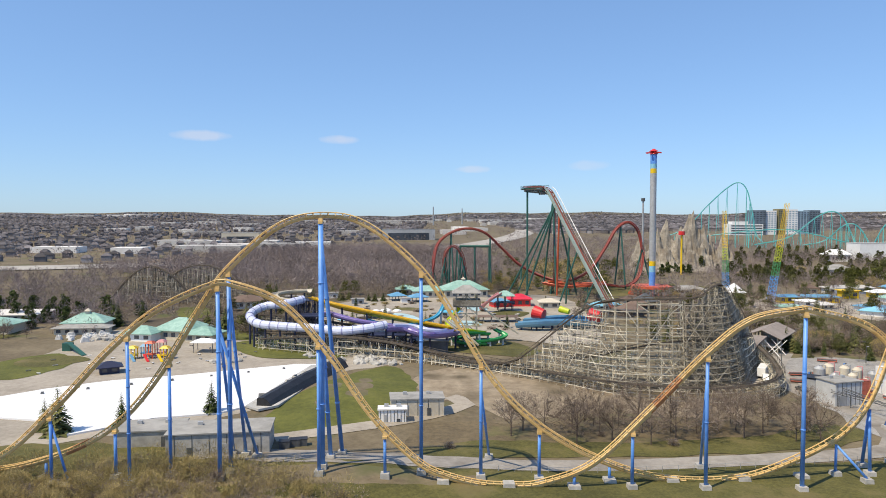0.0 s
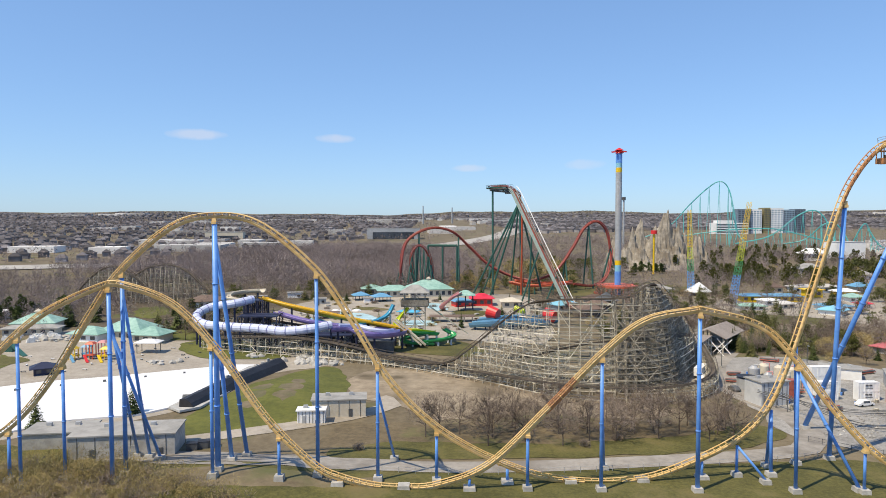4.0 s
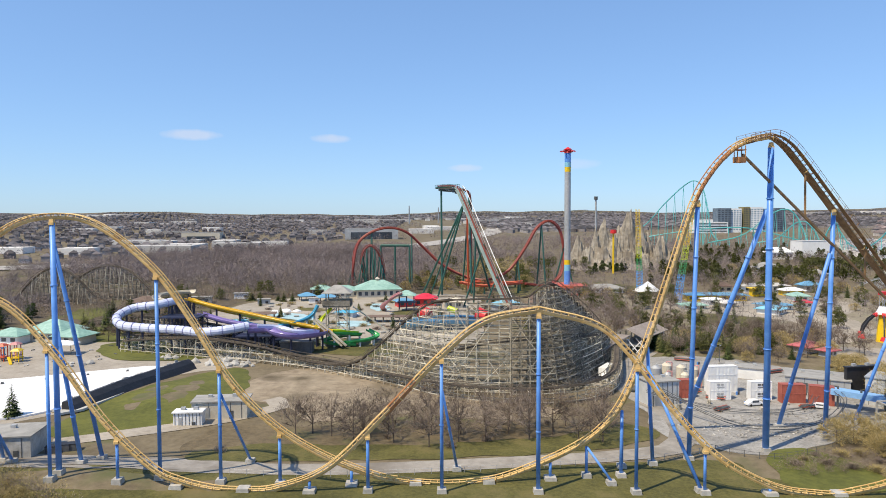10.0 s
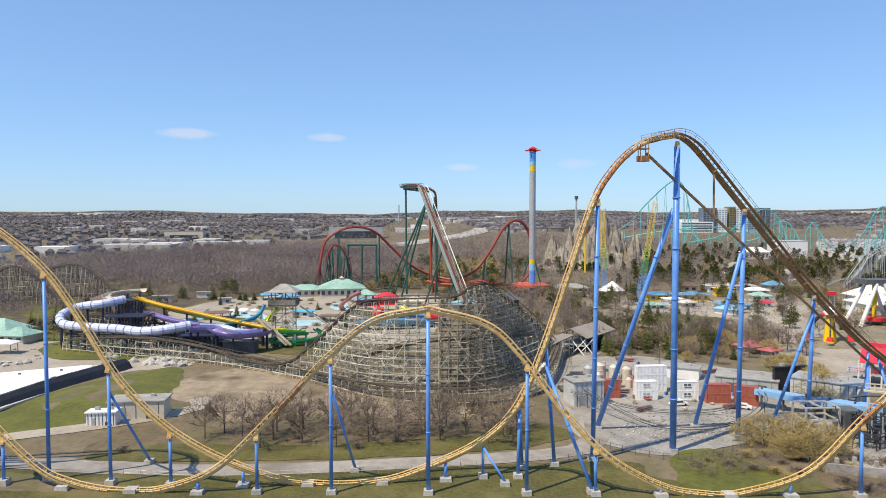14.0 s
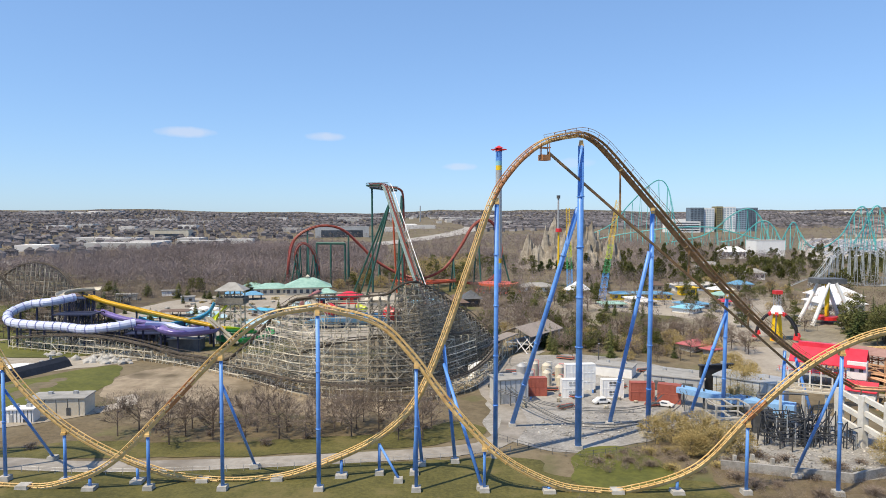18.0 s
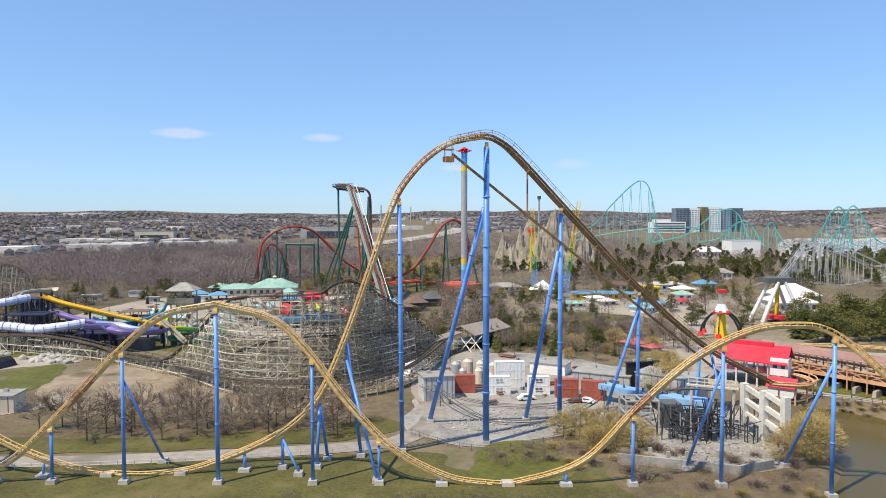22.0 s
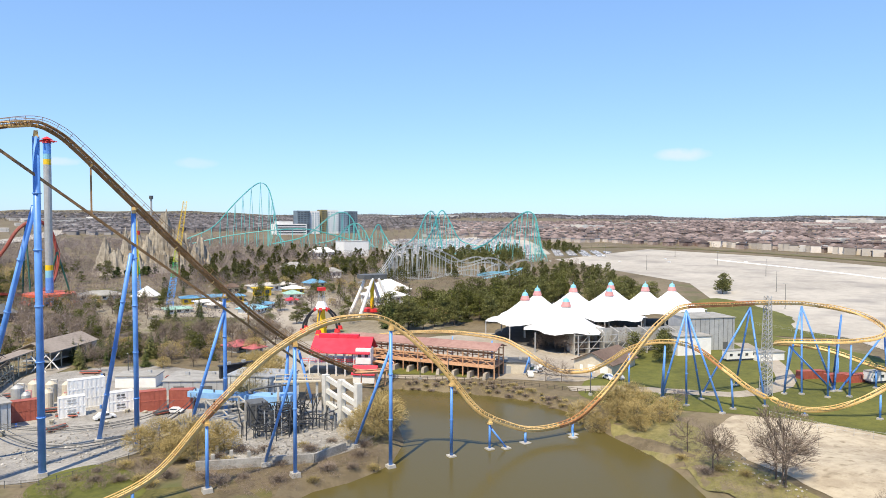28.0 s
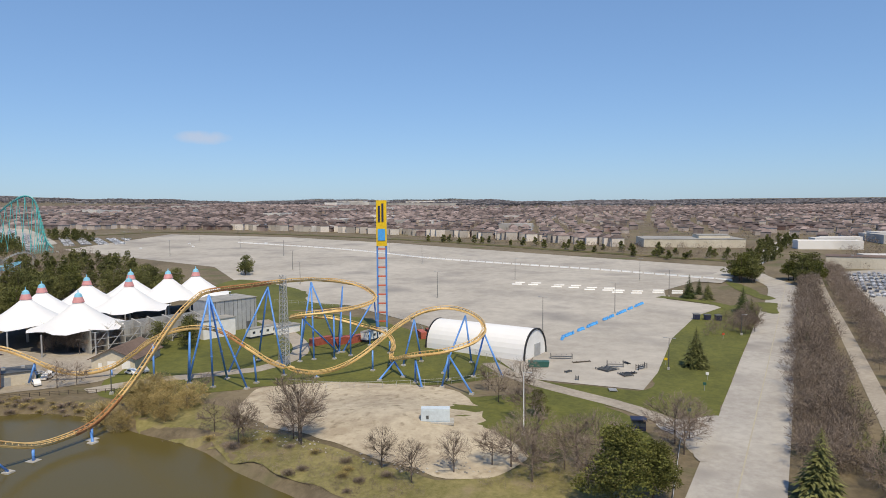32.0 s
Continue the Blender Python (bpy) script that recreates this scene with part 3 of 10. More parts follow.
patch("midway_paving", [(194, 262), (206, 276), (222, 300), (218, 330), (196, 352), (176, 372), (180, 400), (206, 396), (240, 398), (270, 404), (286, 380), (278, 364), (256, 340), (250, 316), (246, 300), (226, 280)], PAVING, "grey paved midway between the stalls", "paving", .22)
patch("lawn_tower", [(108, 420), (150, 424), (176, 440), (200, 430), (196, 470), (150, 500), (96, 470)], GRASS, "green lawn round the swing tower", "lawn", .2)
patch("lawn_midway", [(176, 330), (206, 322), (214, 338), (196, 350), (178, 350)], GRASS, "small green midway lawn", "lawn", .2)
patch("lawn_deck", [(-158, 242), (-146, 256), (-131, 238), (-136, 218), (-150, 214), (-160, 226)], LAWN, "green lawn beside the pool deck", "lawn", .16)
patch("lawn_pavilion", [(-222, 338), (-196, 324), (-184, 290), (-196, 276), (-226, 300)], GRASS, "rough grass round the pavilions", "lawn", .16)
patch("stone_apron", [(88, 226), (98, 238), (112, 236), (116, 222), (106, 212), (92, 214)], PAVING, "pale stone apron inside the trestle", "apron", .1)
patch("lawn_tents", [(392, 186), (417, 152), (424, 176), (458, 200), (488, 262), (444, 256), (410, 236)], LAWN, "green lawn behind the theatre tents", "lawn", .16)
patch("lawn_front_west", [(-110, 132), (-104, 152), (-84, 156), (-60, 152), (-46, 144), (-60, 139), (-90, 131)], GRASS, "patchy grass below the pool buildings", "lawn", .14)
strip("verge_strip", [(494, 6), (486, -10), (475, -23), (457, -29), (440, -27)], 7, LAWN, "curving green verge at the lot exit", "verge", .2, 5.0)
patch("verge_island", [(455, -46), (463, -39), (483, -37), (488, -49), (470, -48)], LAWN, "green traffic island", "verge", .2)
patch("verge_island", [(521, -45), (503, -50), (500, -43), (540, -33), (566, -30), (560, -37)], LAWN, "green traffic island", "verge", .2)
patch("verge_hedge", [(286, -46), (352, -54), (405, -60), (468, -67), (560, -78), (552, -74), (439, -63), (362, -55), (290, -42)], LAWN, "strip of green grass beside the hedge", "verge", .12)
strip("shed_drive", [(-40, 160), (-26, 166), (-12, 173), (0, 182), (7, 192), (2, 198)], 6, PAVING, "pale gravel drive to the sheds", "drive", 0.13)
strip("entrance_road", [(130, 0), (200, -10), (248, -17), (300, -24.5), (360, -33), (440, -45), (530, -58), (566, -58), (600, -50), (640, -47), (664, -50)], 16, ASPHALT, "wide sun-bleached asphalt entrance road", "road", 0.14)
strip("booth_path", [(268, -12), (284, -6), (296, 6), (306, 24), (316, 40), (330, 52)], 5.5, PAVING, "pale path past the entrance booth", "path", 0.13)
strip("lawn_path", [(262, 150), (276, 142), (290, 128), (302, 118), (326, 120), (352, 142), (372, 168)], 6, PAVING, "pale concrete path through the lawn", "path", 0.13)
strip("hedge_path", [(280, -51), (362, -60), (439, -68), (530, -77), (658, -92), (690, -97)], 4.5, PAVING, "pale path between bare hedges", "path", 0.13)
strip("far_avenue", [(560, -20), (609, -33), (664, -50), (786, -74), (902, -100), (966, -113), (1250, -165)], 15, ASPHALT, "grey avenue leaving the car park", "road", 0.4)
strip("motorway", [(-620, 520), (-330, 620), (-120, 760), (60, 1050), (180, 1500), (240, 2200)], 46, ASPHALT, "distant grey motorway with many lanes", "motorway", 0.8, 25)
strip("ring_road", [(640, 640), (700, 690), (880, 680), (905, 480), (860, 280), (780, 120), (720, 0), (690, -60)], 13, GRASS, "green verge round the car park", "verge", 0.3, 14)

# ---- the yellow steel coaster ----
OUTBOUND = [(-104, 135.5, 1.6), (-89, 135.2, 2.0), (-75, 134.9, 5.9), (-65, 134.6, 11.7), (-57, 134.5, 20.8), (-49, 134.3, 33.4), (-42.8, 134.3, 42.2), (-32.6, 134.1, 50.9),
            (-23.6, 134, 53.2), (-14.9, 133.9, 51.3), (-4.4, 133.9, 42.7), (2.9, 133.8, 32.4), (9.6, 133.8, 21.3), (17.5, 133.7, 12.9), (26.5, 133.6, 7), (36.7, 133.7, 2.6),
            (43.5, 134, 0.9), (51, 134.2, 0.2), (57.7, 134.4, 0.5), (64.5, 135, 1.7), (76, 136.3, 6), (83, 137.2, 10.3), (88, 138.5, 16.3), (92.9, 139.7, 27.6), (97.8, 141, 41.4),
            (102.8, 142.2, 55.4), (106.9, 143.8, 61.8), (111.3, 145.7, 66.1), (115.8, 147.7, 68.7), (122.5, 150.7, 70.2)]
LIFT = [(115.8, 147.7, 68.7), (122.5, 150.7, 70.2), (126.6, 152.4, 69.0), (131, 154.2, 65.5), (143, 159, 53.7), (163.4, 167.2, 34.0), (184, 175.6, 17.7), (206, 184.5, 6.0)]
RETURN_A = [(-100, 131.1, 2.5), (-86.3, 131.1, 6.2), (-75, 131.1, 16.3), (-65, 131.1, 26.8), (-56.1, 131.1, 34.4), (-45.1, 131.1, 39.6), (-40.7, 131.1, 39.9), (-31, 131.2, 36),
            (-22.3, 131.2, 26.6), (-13.6, 131.2, 14.1), (-4.8, 131.1, 5.2), (0.7, 130.9, 2.5), (7.3, 130.8, 0.9), (13.3, 130.7, 0.6), (19.3, 130.5, 1.2), (29.1, 130.3, 5.2),
            (39.9, 130.1, 15.6), (50.5, 129.8, 26.6), (58.9, 129.5, 33.2), (69.1, 129.2, 35.4)]
RETURN_B = [(69.1, 129.2, 35.4), (80, 128.8, 32.5), (86.4, 128.6, 26.9), (95, 128.3, 15.8), (103.6, 128, 7.1), (113.3, 127.6, 1.9), (120.8, 127.4, 0.5), (127.2, 127.1, 0.7), (139.9, 126.5, 5),
            (150.3, 126, 15.6), (160.6, 125.5, 24.8), (170.8, 125, 30.2), (179, 124.6, 31.5), (187, 124.1, 30.1), (198, 123.4, 21), (208.2, 122.8, 9.2), (214.4, 122.5, 5.1)]
RETURN_C = [(214.4, 122.5, 5.1), (222.5, 122, 1.9), (230.1, 121.6, 1.2), (238, 121.1, 2.3), (246, 121.4, 6.2), (252, 121.4, 10.6), (260, 121.2, 18), (266, 120.8, 23.2), (271, 119.4, 26.9), (275, 118, 28.6),
            (290, 115.5, 28.5), (305, 113.9, 28.3), (322, 113.4, 27.2)]
HELIX_A = [(322, 113.4, 27.2), (338, 111.5, 24.8), (346, 106.5, 22.1), (345, 100.3, 19.2), (336, 97.8, 17.8), (325, 99.9, 17.3), (316, 104.6, 17.1), (312.5, 111.8, 16.2), (318, 118.9, 14.1),
           (330, 120.2, 12.6), (340, 114.8, 10.6), (343, 105.2, 8), (338, 93.3, 7), (328, 85.2, 5.4), (318, 81.8, 4), (311, 78.5, 4.2)]
HELIX_B = [(311, 78.5, 4.2), (300, 65.9, 8.8), (298, 55.7, 11.1), (303, 49.4, 13.1), (315, 49.5, 14.7), (325, 54.6, 16.2), (330, 61, 17.5), (330, 66.9, 18.1), (325, 73, 17.4), (318, 77.5, 14.8),
           (312, 81.6, 10.9), (306, 86.3, 6.3), (301, 91.5, 3), (296, 96.4, 2.2), (291, 101.1, 3.7)]
HOME = [(291, 101.1, 3.7), (287, 106.1, 6.7), (283, 111, 11.4), (280.5, 118.2, 16.2), (279, 125.4, 17.3), (278, 132.7, 16.1), (278, 141.1, 12.9), (278, 148.7, 8.1), (277, 155.6, 3.9), (274, 160.3, 2.5),
        (270, 163.7, 2.8), (266, 167.8, 5.1), (262, 171.7, 8.7), (258, 178, 11.9), (253, 188, 12.6), (247, 200, 12.2), (238, 211, 11), (226, 219, 9.5)]
coaster = thing("steel_roller_coaster", 122.5, 150.7, 0, "tall yellow steel hypercoaster track on blue tubular columns", "roller coaster")


picked = []
bm = bmesh.new()
for side in (-1, 1):
    beam(bm, (side * 0.62, 0, 0.3), (side * 0.3, 0, -0.3), 0.1, 0.14)
beam(bm, (-0.6, 0, 0.2), (0.6, 0, 0.2), 0.09, 0.09)
TIE = mesh_of(bm, "tie", YELLOW)
bm = bmesh.new()
sweep(bm, [V((0, -0.12, 0)), V((0, 0.12, 0))], [(V((0, 1, 0)), V((1, 0, 0)), V((0, 0, 1)))] * 2, [(-0.36, -0.17), (0.36, -0.17), (0.43, -0.5), (0.27, -0.94), (-0.27, -0.94), (-0.43, -0.5)])
FLANGE = mesh_of(bm, "joint_flange", YELLOW)


# stretches repainted in bare primer: x from, x to, y from, y to
PRIMER = ((40.5, 45.5, 129, 132), (-75, -71, 133, 137), (149, 152.5, 124, 128), (103, 112, 142, 147), (275, 300, 112, 119), (232, 246, 119, 123))


def weather(ob):
    me = ob.data
    me.materials.append(RUSTY)
    for f in me.polygons:
        c = f.center
        if any(x0 < c.x < x1 and y0 < c.y < y1 for x0, x1, y0, y1 in PRIMER):
            f.material_index = 1


def track(pts, bank, mat=YELLOW, ties=1.45, label=""):
    P = spline(pts, 1.45)
    F = frames_of(P, bank)
    bm = bmesh.new()
    sweep(bm, P, F, [(-0.3, -0.2), (0.3, -0.2), (0.36, -0.5), (0.22, -0.85), (-0.22, -0.85), (-0.36, -0.5)])
    sec = part("track_section", bm, mat, coaster, label)
    weather(sec)
    for side in (-0.62, 0.62):
        bm = bmesh.new()
        sweep(bm, P, F, circle(0.12, 6, side, 0.32))
        weather(part("rail", bm, mat, sec))
    rest = bmesh.new()
    for i, (p, (t, s, u)) in enumerate(zip(P, F)):
        if mat is YELLOW and 8 < p.x < 186 and 125 < p.y < 137 and len(picked) < 290:
            m = Matrix((s, t, u)).transposed().to_4x4()
            m.translation = p
            tie = part("tie", TIE, None, sec)
            tie.matrix_basis = m
            picked.append(tie)
            continue
        for side in (-1, 1):
            beam(rest, p + side * 0.62 * s + 0.3 * u, p + side * 0.3 * s - 0.3 * u, 0.1, 0.14)
        beam(rest, p - 0.6 * s + 0.2 * u, p + 0.6 * s + 0.2 * u, 0.09, 0.09)
    if rest.verts:
        tagged(part("crosstie_run", rest, mat, sec), kind="stuff")
    for i in range(6, len(P) - 2, 9):
        p, (t, s, u) = P[i], F[i]
        m = Matrix((s, t, u)).transposed().to_4x4()
        m.translation = p
        part("joint_flange", FLANGE, None, sec).matrix_basis = m
    return P, F


TRACKS = [track(c, b) for c, b in ((OUTBOUND, 2.0), (RETURN_A, 0), (RETURN_B, 0), (RETURN_C, 1.0), (HELIX_A, 16), (HELIX_B, 16), (HOME, 8))]
PL, FL = track(LIFT, 0, LIFTBR, label="brown chain lift track")
# lift walkways and railings
for side in (-1, 1):
    bm = bmesh.new()
    sweep(bm, PL, FL, [(side * 1.0, -0.2), (side * 1.95, -0.2), (side * 1.95, -0.06), (side * 1.0, -0.06)])
    wk = part("lift_walkway", bm, LIFTBR, coaster, "brown steel stair walkway")
    bm = bmesh.new()
    sweep(bm, PL, FL, circle(0.06, 4, side * 1.95, 1.05))
    sweep(bm, PL, FL, circle(0.045, 4, side * 1.95, 0.55))
    for p, (t, s, u) in list(zip(PL, FL))[::2]:
        beam(bm, p + side * 1.95 * s - 0.1 * u, p + side * 1.95 * s + 1.05 * u, 0.08)
    part("handrail", bm, GREY if side < 0 else LIFTBR, wk)
bm = bmesh.new()
box(bm, 114.6, 147.2, 64.0, 2.0, 1.8, 1.2, 0.4)
box(bm, 114.6, 147.2, 66.6, 2.0, 1.8, 0.2, 0.4)
for q in ((113.8, 146.4), (115.6, 146.6), (113.8, 148), (115.4, 148)):
    beam(bm, (*q, 65), (*q, 67.6), 0.16)
part("motor_platform", bm, RUSTY, coaster, "orange motor platform under the crest")
bm = bmesh.new()
beam(bm, (115.5, 147.8, 65.8), (188, 177, 10.5), 0.4, 0.5)
part("chain_return_trough", bm, LIFTBR, coaster, "thin brown chain return trough")
for k in (0.243, 0.5, 0.75):
    q = V((115.5, 147.8, 65.8)).lerp(V((188, 177, 10.5)), k)
    top = min(PL, key=lambda p: (p.x - q.x) ** 2)
    bm = bmesh.new()
    beam(bm, q, (q.x, top.y, top.z - 0.9), 0.35)
    part("trough_hanger", bm, LIFTBR, coaster)


def track_z(x, curves):
    best = None
    for P, F in curves:
        for p in P:
            d = abs(p.x - x)
            if best is None or d < best[0]:
                best = (d, p)
    return best[1]


def column(top, base, r=0.5, taper=0.9, footing=1.0, foot_h=0.9, mat=BLUE):
    """One blue tube from its footing to the track, with flanges where the lengths are bolted."""
    top, base = V(top), V(base)
    gz = ground_at(base.x, base.y)
    base.z = max(gz, -2.2)
    fh = foot_h
    bm = bmesh.new()
    r = r * 0.70
    b0 = base + V((0, 0, fh - 0.1))
    tube(bm, b0, top, r, r * taper, 12)
    L = (top - b0).length
    n = int(L / 13)
    for i in range(1, n + 1):
        q = b0.lerp(top, i / (n + 1))
        d = (top - b0).normalized() * 0.14
        tube(bm, q - d, q + d, r * 1.16, r * 1.16, 12)
    col = part("support_column", bm, mat, coaster)
    for poly in col.data.polygons:
        poly.use_smooth = True
    if footing:
        bm = bmesh.new()
        box(bm, base.x, base.y, base.z - 0.8, footing * 2, footing * 2, fh + 0.8, 0, 0.85)
        part("footing", bm, CONC, col, "pale concrete footing")
    return col


def stub(top, mat=BLUE):
    """The saddle between a column's head and the spine."""
    bm = bmesh.new()
    box(bm, top[0], top[1], top[2] - 0.4, 0.9, 1.2, 0.5)
    box(bm, top[0], top[1], top[2] + 0.05, 0.9, 0.8, 0.9, 0, 0.8)
    part("saddle", bm, YELLOW, coaster, "yellow saddle plate")


def post(x, line, r=0.5, braces=()):
    p = track_z(x, line)
    top = (p.x, p.y, p.z - 1.5)
    if p.z > 5:
        column(top, (p.x, p.y, 0), r)
        stub(top)
    else:
        column((p.x, p.y, max(p.z - 1.0, ground_at(p.x, p.y) + 0.6)), (p.x, p.y, 0), 0.42, 1.0, 1.3, 0.7)
    for bx, by, frac in braces:
        gz = ground_at(p.x, p.y)
        column((p.x, p.y + 0.3, gz + (top[2] - gz) * frac), (bx, by, 0), r * 0.8)


OUT_L, RET_L = [TRACKS[0]], TRACKS[1:4]
for x, r, br in ((-93, .4, ()), (-80, .42, ()), (-65, .5, ()), (-54.6, .5, ()), (-42.6, .62, ((-43, 147, .9),)), (-23.6, .8, ((-22, 147, .92), (-23.6, 141.5, .6))), (-4.5, .55, ()), (7.8, .5, ((10, 146, .8),)),
                 (19.7, .48, ()), (32.9, .4, ()), (46, .4, ()), (60, .4, ()), (73, .45, ())):
    post(x, OUT_L, r, br)
for x, r, br in ((-88, .4, ()), (-76, .45, ((-73, 131, .9),)), (-61, .5, ()), (-43, .6, ((-46, 148, .85), (-40, 145, .8))), (-24, .5, ()), (-10.9, .45, ()), (0.6, .4, ()), (13, .4, ()), (25.6, .42, ()), (37, .48, ()), (51, .52, ((54, 141, .8),)),
                 (69.4, .6, ()), (87.7, .5, ()), (100.5, .42, ()), (112, .4, ()), (125, .4, ()), (136, .4, ()), (149, .48, ()), (166, .55, ((163, 134, .85),)), (187.5, .6, ((184, 135, .85),)), (202, .5, ()), (213, .42, ((216, 121, .9),)), (222, .5, ()), (237, .5, ((235, 119, .9),))):
    post(x, RET_L, r, br)
# legs of the first drop
for tx, ty, tz, bx, by, r in ((80, 136.9, 6.4, 80, 137, .42), (80, 136.9, 6.4, 84, 133, .38), (87.5, 138.4, 13.2, 87, 137, .5), (87.5, 138.4, 13.2, 88.5, 142, .5), (93, 139.8, 26, 95.5, 143.5, .55), (93, 139.8, 22, 100, 129, .5),
                              (104, 142.6, 55, 104.3, 146.5, .72), (123.3, 151.2, 67.6, 123.3, 151.2, 1.05), (122.8, 151.4, 54, 110.6, 168, .85), (141.6, 158.4, 53.4, 142, 160.5, .8), (141, 158.4, 44, 135, 168.5, .72),
                              (163.2, 167.2, 33, 164, 170, .7), (163, 167.2, 28.5, 156, 171.5, .6), (182, 174.8, 17.5, 182, 176, .6), (182, 174.8, 15, 178, 168, .5), (185.6, 176.3, 15.5, 188, 172, .55)):
    column((tx, ty, tz), (bx, by, 0), r)
stub((104, 142.6, 55)), stub((141.6, 158.4, 53.2)), stub((163.2, 167.2, 32.4)), stub((123.3, 151.2, 67.8))
# midcourse A-frames and helix legs
for tx, ty, tz, feet in ((275, 118, 27.3, ((272, 124), (279, 109), (277, 119), (286, 121))), (298.5, 114.6, 27, ((292, 125), (295, 107), (309, 126))), (322, 113.2, 26, ((316, 109), (331, 108), (322, 118))),
                         (340, 110.8, 22.5, ((328, 106), (346, 116))), (344, 100, 17.8, ((329, 105), (347, 100))), (325, 99.9, 16, ((325, 100),)), (312.6, 111, 15, ((312, 112), (327, 106))), (319, 103, 15.8, ((319, 103),)),
                         (341, 112, 8.6, ((341, 112),)), (342, 101, 6.2, ((342, 101),)), (333, 89, 5, ((333, 89),)), (318, 81.8, 2.8, ((318, 81.8),)), (309, 76.6, 4, ((299, 77), (305, 72))),
                         (300, 65.9, 7.2, ((295, 62), (300, 66))), (298, 55, 9.8, ((294, 47), (298, 57), (306, 58))), (315, 49.5, 13.2, ((315, 44), (312, 52))), (329, 60, 16, ((313, 62), (329, 58))), (322, 75.2, 15, ((318, 77.5), (325, 74))),
                         (309, 84, 7, ((309, 84),)), (296, 96.4, 1.2, ((296, 96.4),)), (284, 110, 9, ((285, 110),)), (278.6, 128, 15.6, ((278, 128), (281, 131))), (278, 141, 11.2, ((278, 141),)), (276.8, 156, 2.6, ((276.8, 156),)), (263, 170.6, 6.6, ((262, 172), (265, 173))),
                         (256, 182, 10.9, ((256, 182),)), (249, 196, 10.9, ((249, 196),))):
    for bx, by in feet:
        column((tx, ty, tz), (bx, by, 0), 0.42, 0.9, 0.7, 0.5)

# ---- wooden coasters ----
timber = []


def lattice(root, pts, step=3.0, half=1.5, batter=0.10, storey=2.4, post_w=0.14, rail_mat=DARKWOOD, dense=0, wood=WOOD):
    """Timber trestle under a track: one bent a part, level girts and diagonals joining the bents, and the laminated track on top."""
    P = spline(pts, step)
    F = frames_of(P, 5)
    prev = None
    girts, inner = bmesh.new(), bmesh.new()
    rnd = random.Random(len(P))
    for i, (p, (t, s, u)) in enumerate(zip(P, F)):
        side = V((s.x, s.y, 0)).normalized()
        gz = ground_at(p.x, p.y) - 0.2
        top = p.z - 0.5
        hgt = top - gz

        def at(c, z, p=p, side=side, top=top):
            return V((p.x, p.y, 0)) + side * (c * (half + batter * (top - z))) + V((0, 0, z))

        levels = [gz + 1.3 + k * storey for k in range(30) if gz + 1.3 + k * storey < top - 0.6]
        for z in levels + [top]:
            beam(girts, at(-1.05, z), at(1.05, z), 0.1, 0.18)
        for k, (z0, z1) in enumerate(zip([gz + 0.2] + levels[1::2], levels[1::2] + [top])):
            if z1 - z0 > 1.5:
                e = 1 if (k + i) % 2 else -1
                beam(girts, at(-e, z0), at(e, z1), 0.09, 0.14)
        for c in [-1, 1] if hgt < 9 else [-1, 0, 1]:
            if root.name == "wooden_roller_coaster" and p.x > 10 and len(timber) < 295:
                bm = bmesh.new()
                beam(bm, at(c, gz), at(c, top), post_w)
                timber.append(part("post", bm, wood, root))
            else:
                beam(girts, at(c, gz), at(c, top), post_w)
        if prev:
            pat, ptop, pgz, plev = prev
            for z, zp in zip(levels, plev):
                for c in (-1, 1):
                    beam(girts, pat(c, zp), at(c, z), 0.14, 0.24)
                if dense and rnd.random() < 0.6:
                    beam(inner, pat(0, zp), at(0, z), 0.13, 0.2)
            for k in range(0, min(len(levels), len(plev)) - 1, 2):
                up_ = min(k + 2, len(levels) - 1)
                if (i + k // 2) % 3 == 0 or dense > 1:
                    e = 1 if (i + k // 2) % 2 else -1
                    for c in (-1, 1):
                        if e > 0:
                            beam(girts, pat(c, plev[k]), at(c, levels[up_]), 0.1, 0.16)
                        else:
                            beam(girts, at(c, levels[k]), pat(c, plev[min(k + 2, len(plev) - 1)]), 0.1, 0.16)
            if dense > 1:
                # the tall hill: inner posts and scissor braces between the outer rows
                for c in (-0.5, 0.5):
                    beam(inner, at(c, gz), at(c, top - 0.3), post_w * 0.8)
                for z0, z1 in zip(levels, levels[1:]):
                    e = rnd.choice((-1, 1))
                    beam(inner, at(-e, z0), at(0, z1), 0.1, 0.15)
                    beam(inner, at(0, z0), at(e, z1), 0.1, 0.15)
        prev = (at, top, gz, levels)
    tagged(part("girt_bracing", girts, wood, root), kind="stuff")
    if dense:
        tagged(part("inner_bracing", inner, GREYWOOD, root, "weathered inner bracing, darkened for shade"), kind="stuff")
    Q = spline(pts, 1.2)
    FQ = frames_of(Q, 5)
    tr = bmesh.new()
    sweep(tr, Q, FQ, [(-1.0, -0.15), (1.0, -0.15), (1.0, 0.0), (-1.0, 0.0)])
    trk = part("track_bed", tr, rail_mat, root, "dark laminated timber track")
    for sgn in (-0.6, 0.6):
        bm = bmesh.new()
        sweep(bm, Q, FQ, [(sgn - 0.18, 0.0), (sgn + 0.18, 0.0), (sgn + 0.18, 0.34), (sgn - 0.18, 0.34)])
        part("rail", bm, rail_mat, trk)
    for sgn in (-1.55, 1.55):
        bm = bmesh.new()
        sweep(bm, Q, FQ, [(sgn - 0.06, 0.9), (sgn + 0.06, 0.9), (sgn + 0.06, 1.05), (sgn - 0.06, 1.05)])
        for p, (t, s, u) in list(zip(Q, FQ))[::3]:
            beam(bm, p + s * sgn - 0.4 * u, p + s * sgn + 1.0 * u, 0.1)
        beam(bm, Q[0] + FQ[0][1] * sgn, Q[1] + FQ[1][1] * sgn, 0.1)
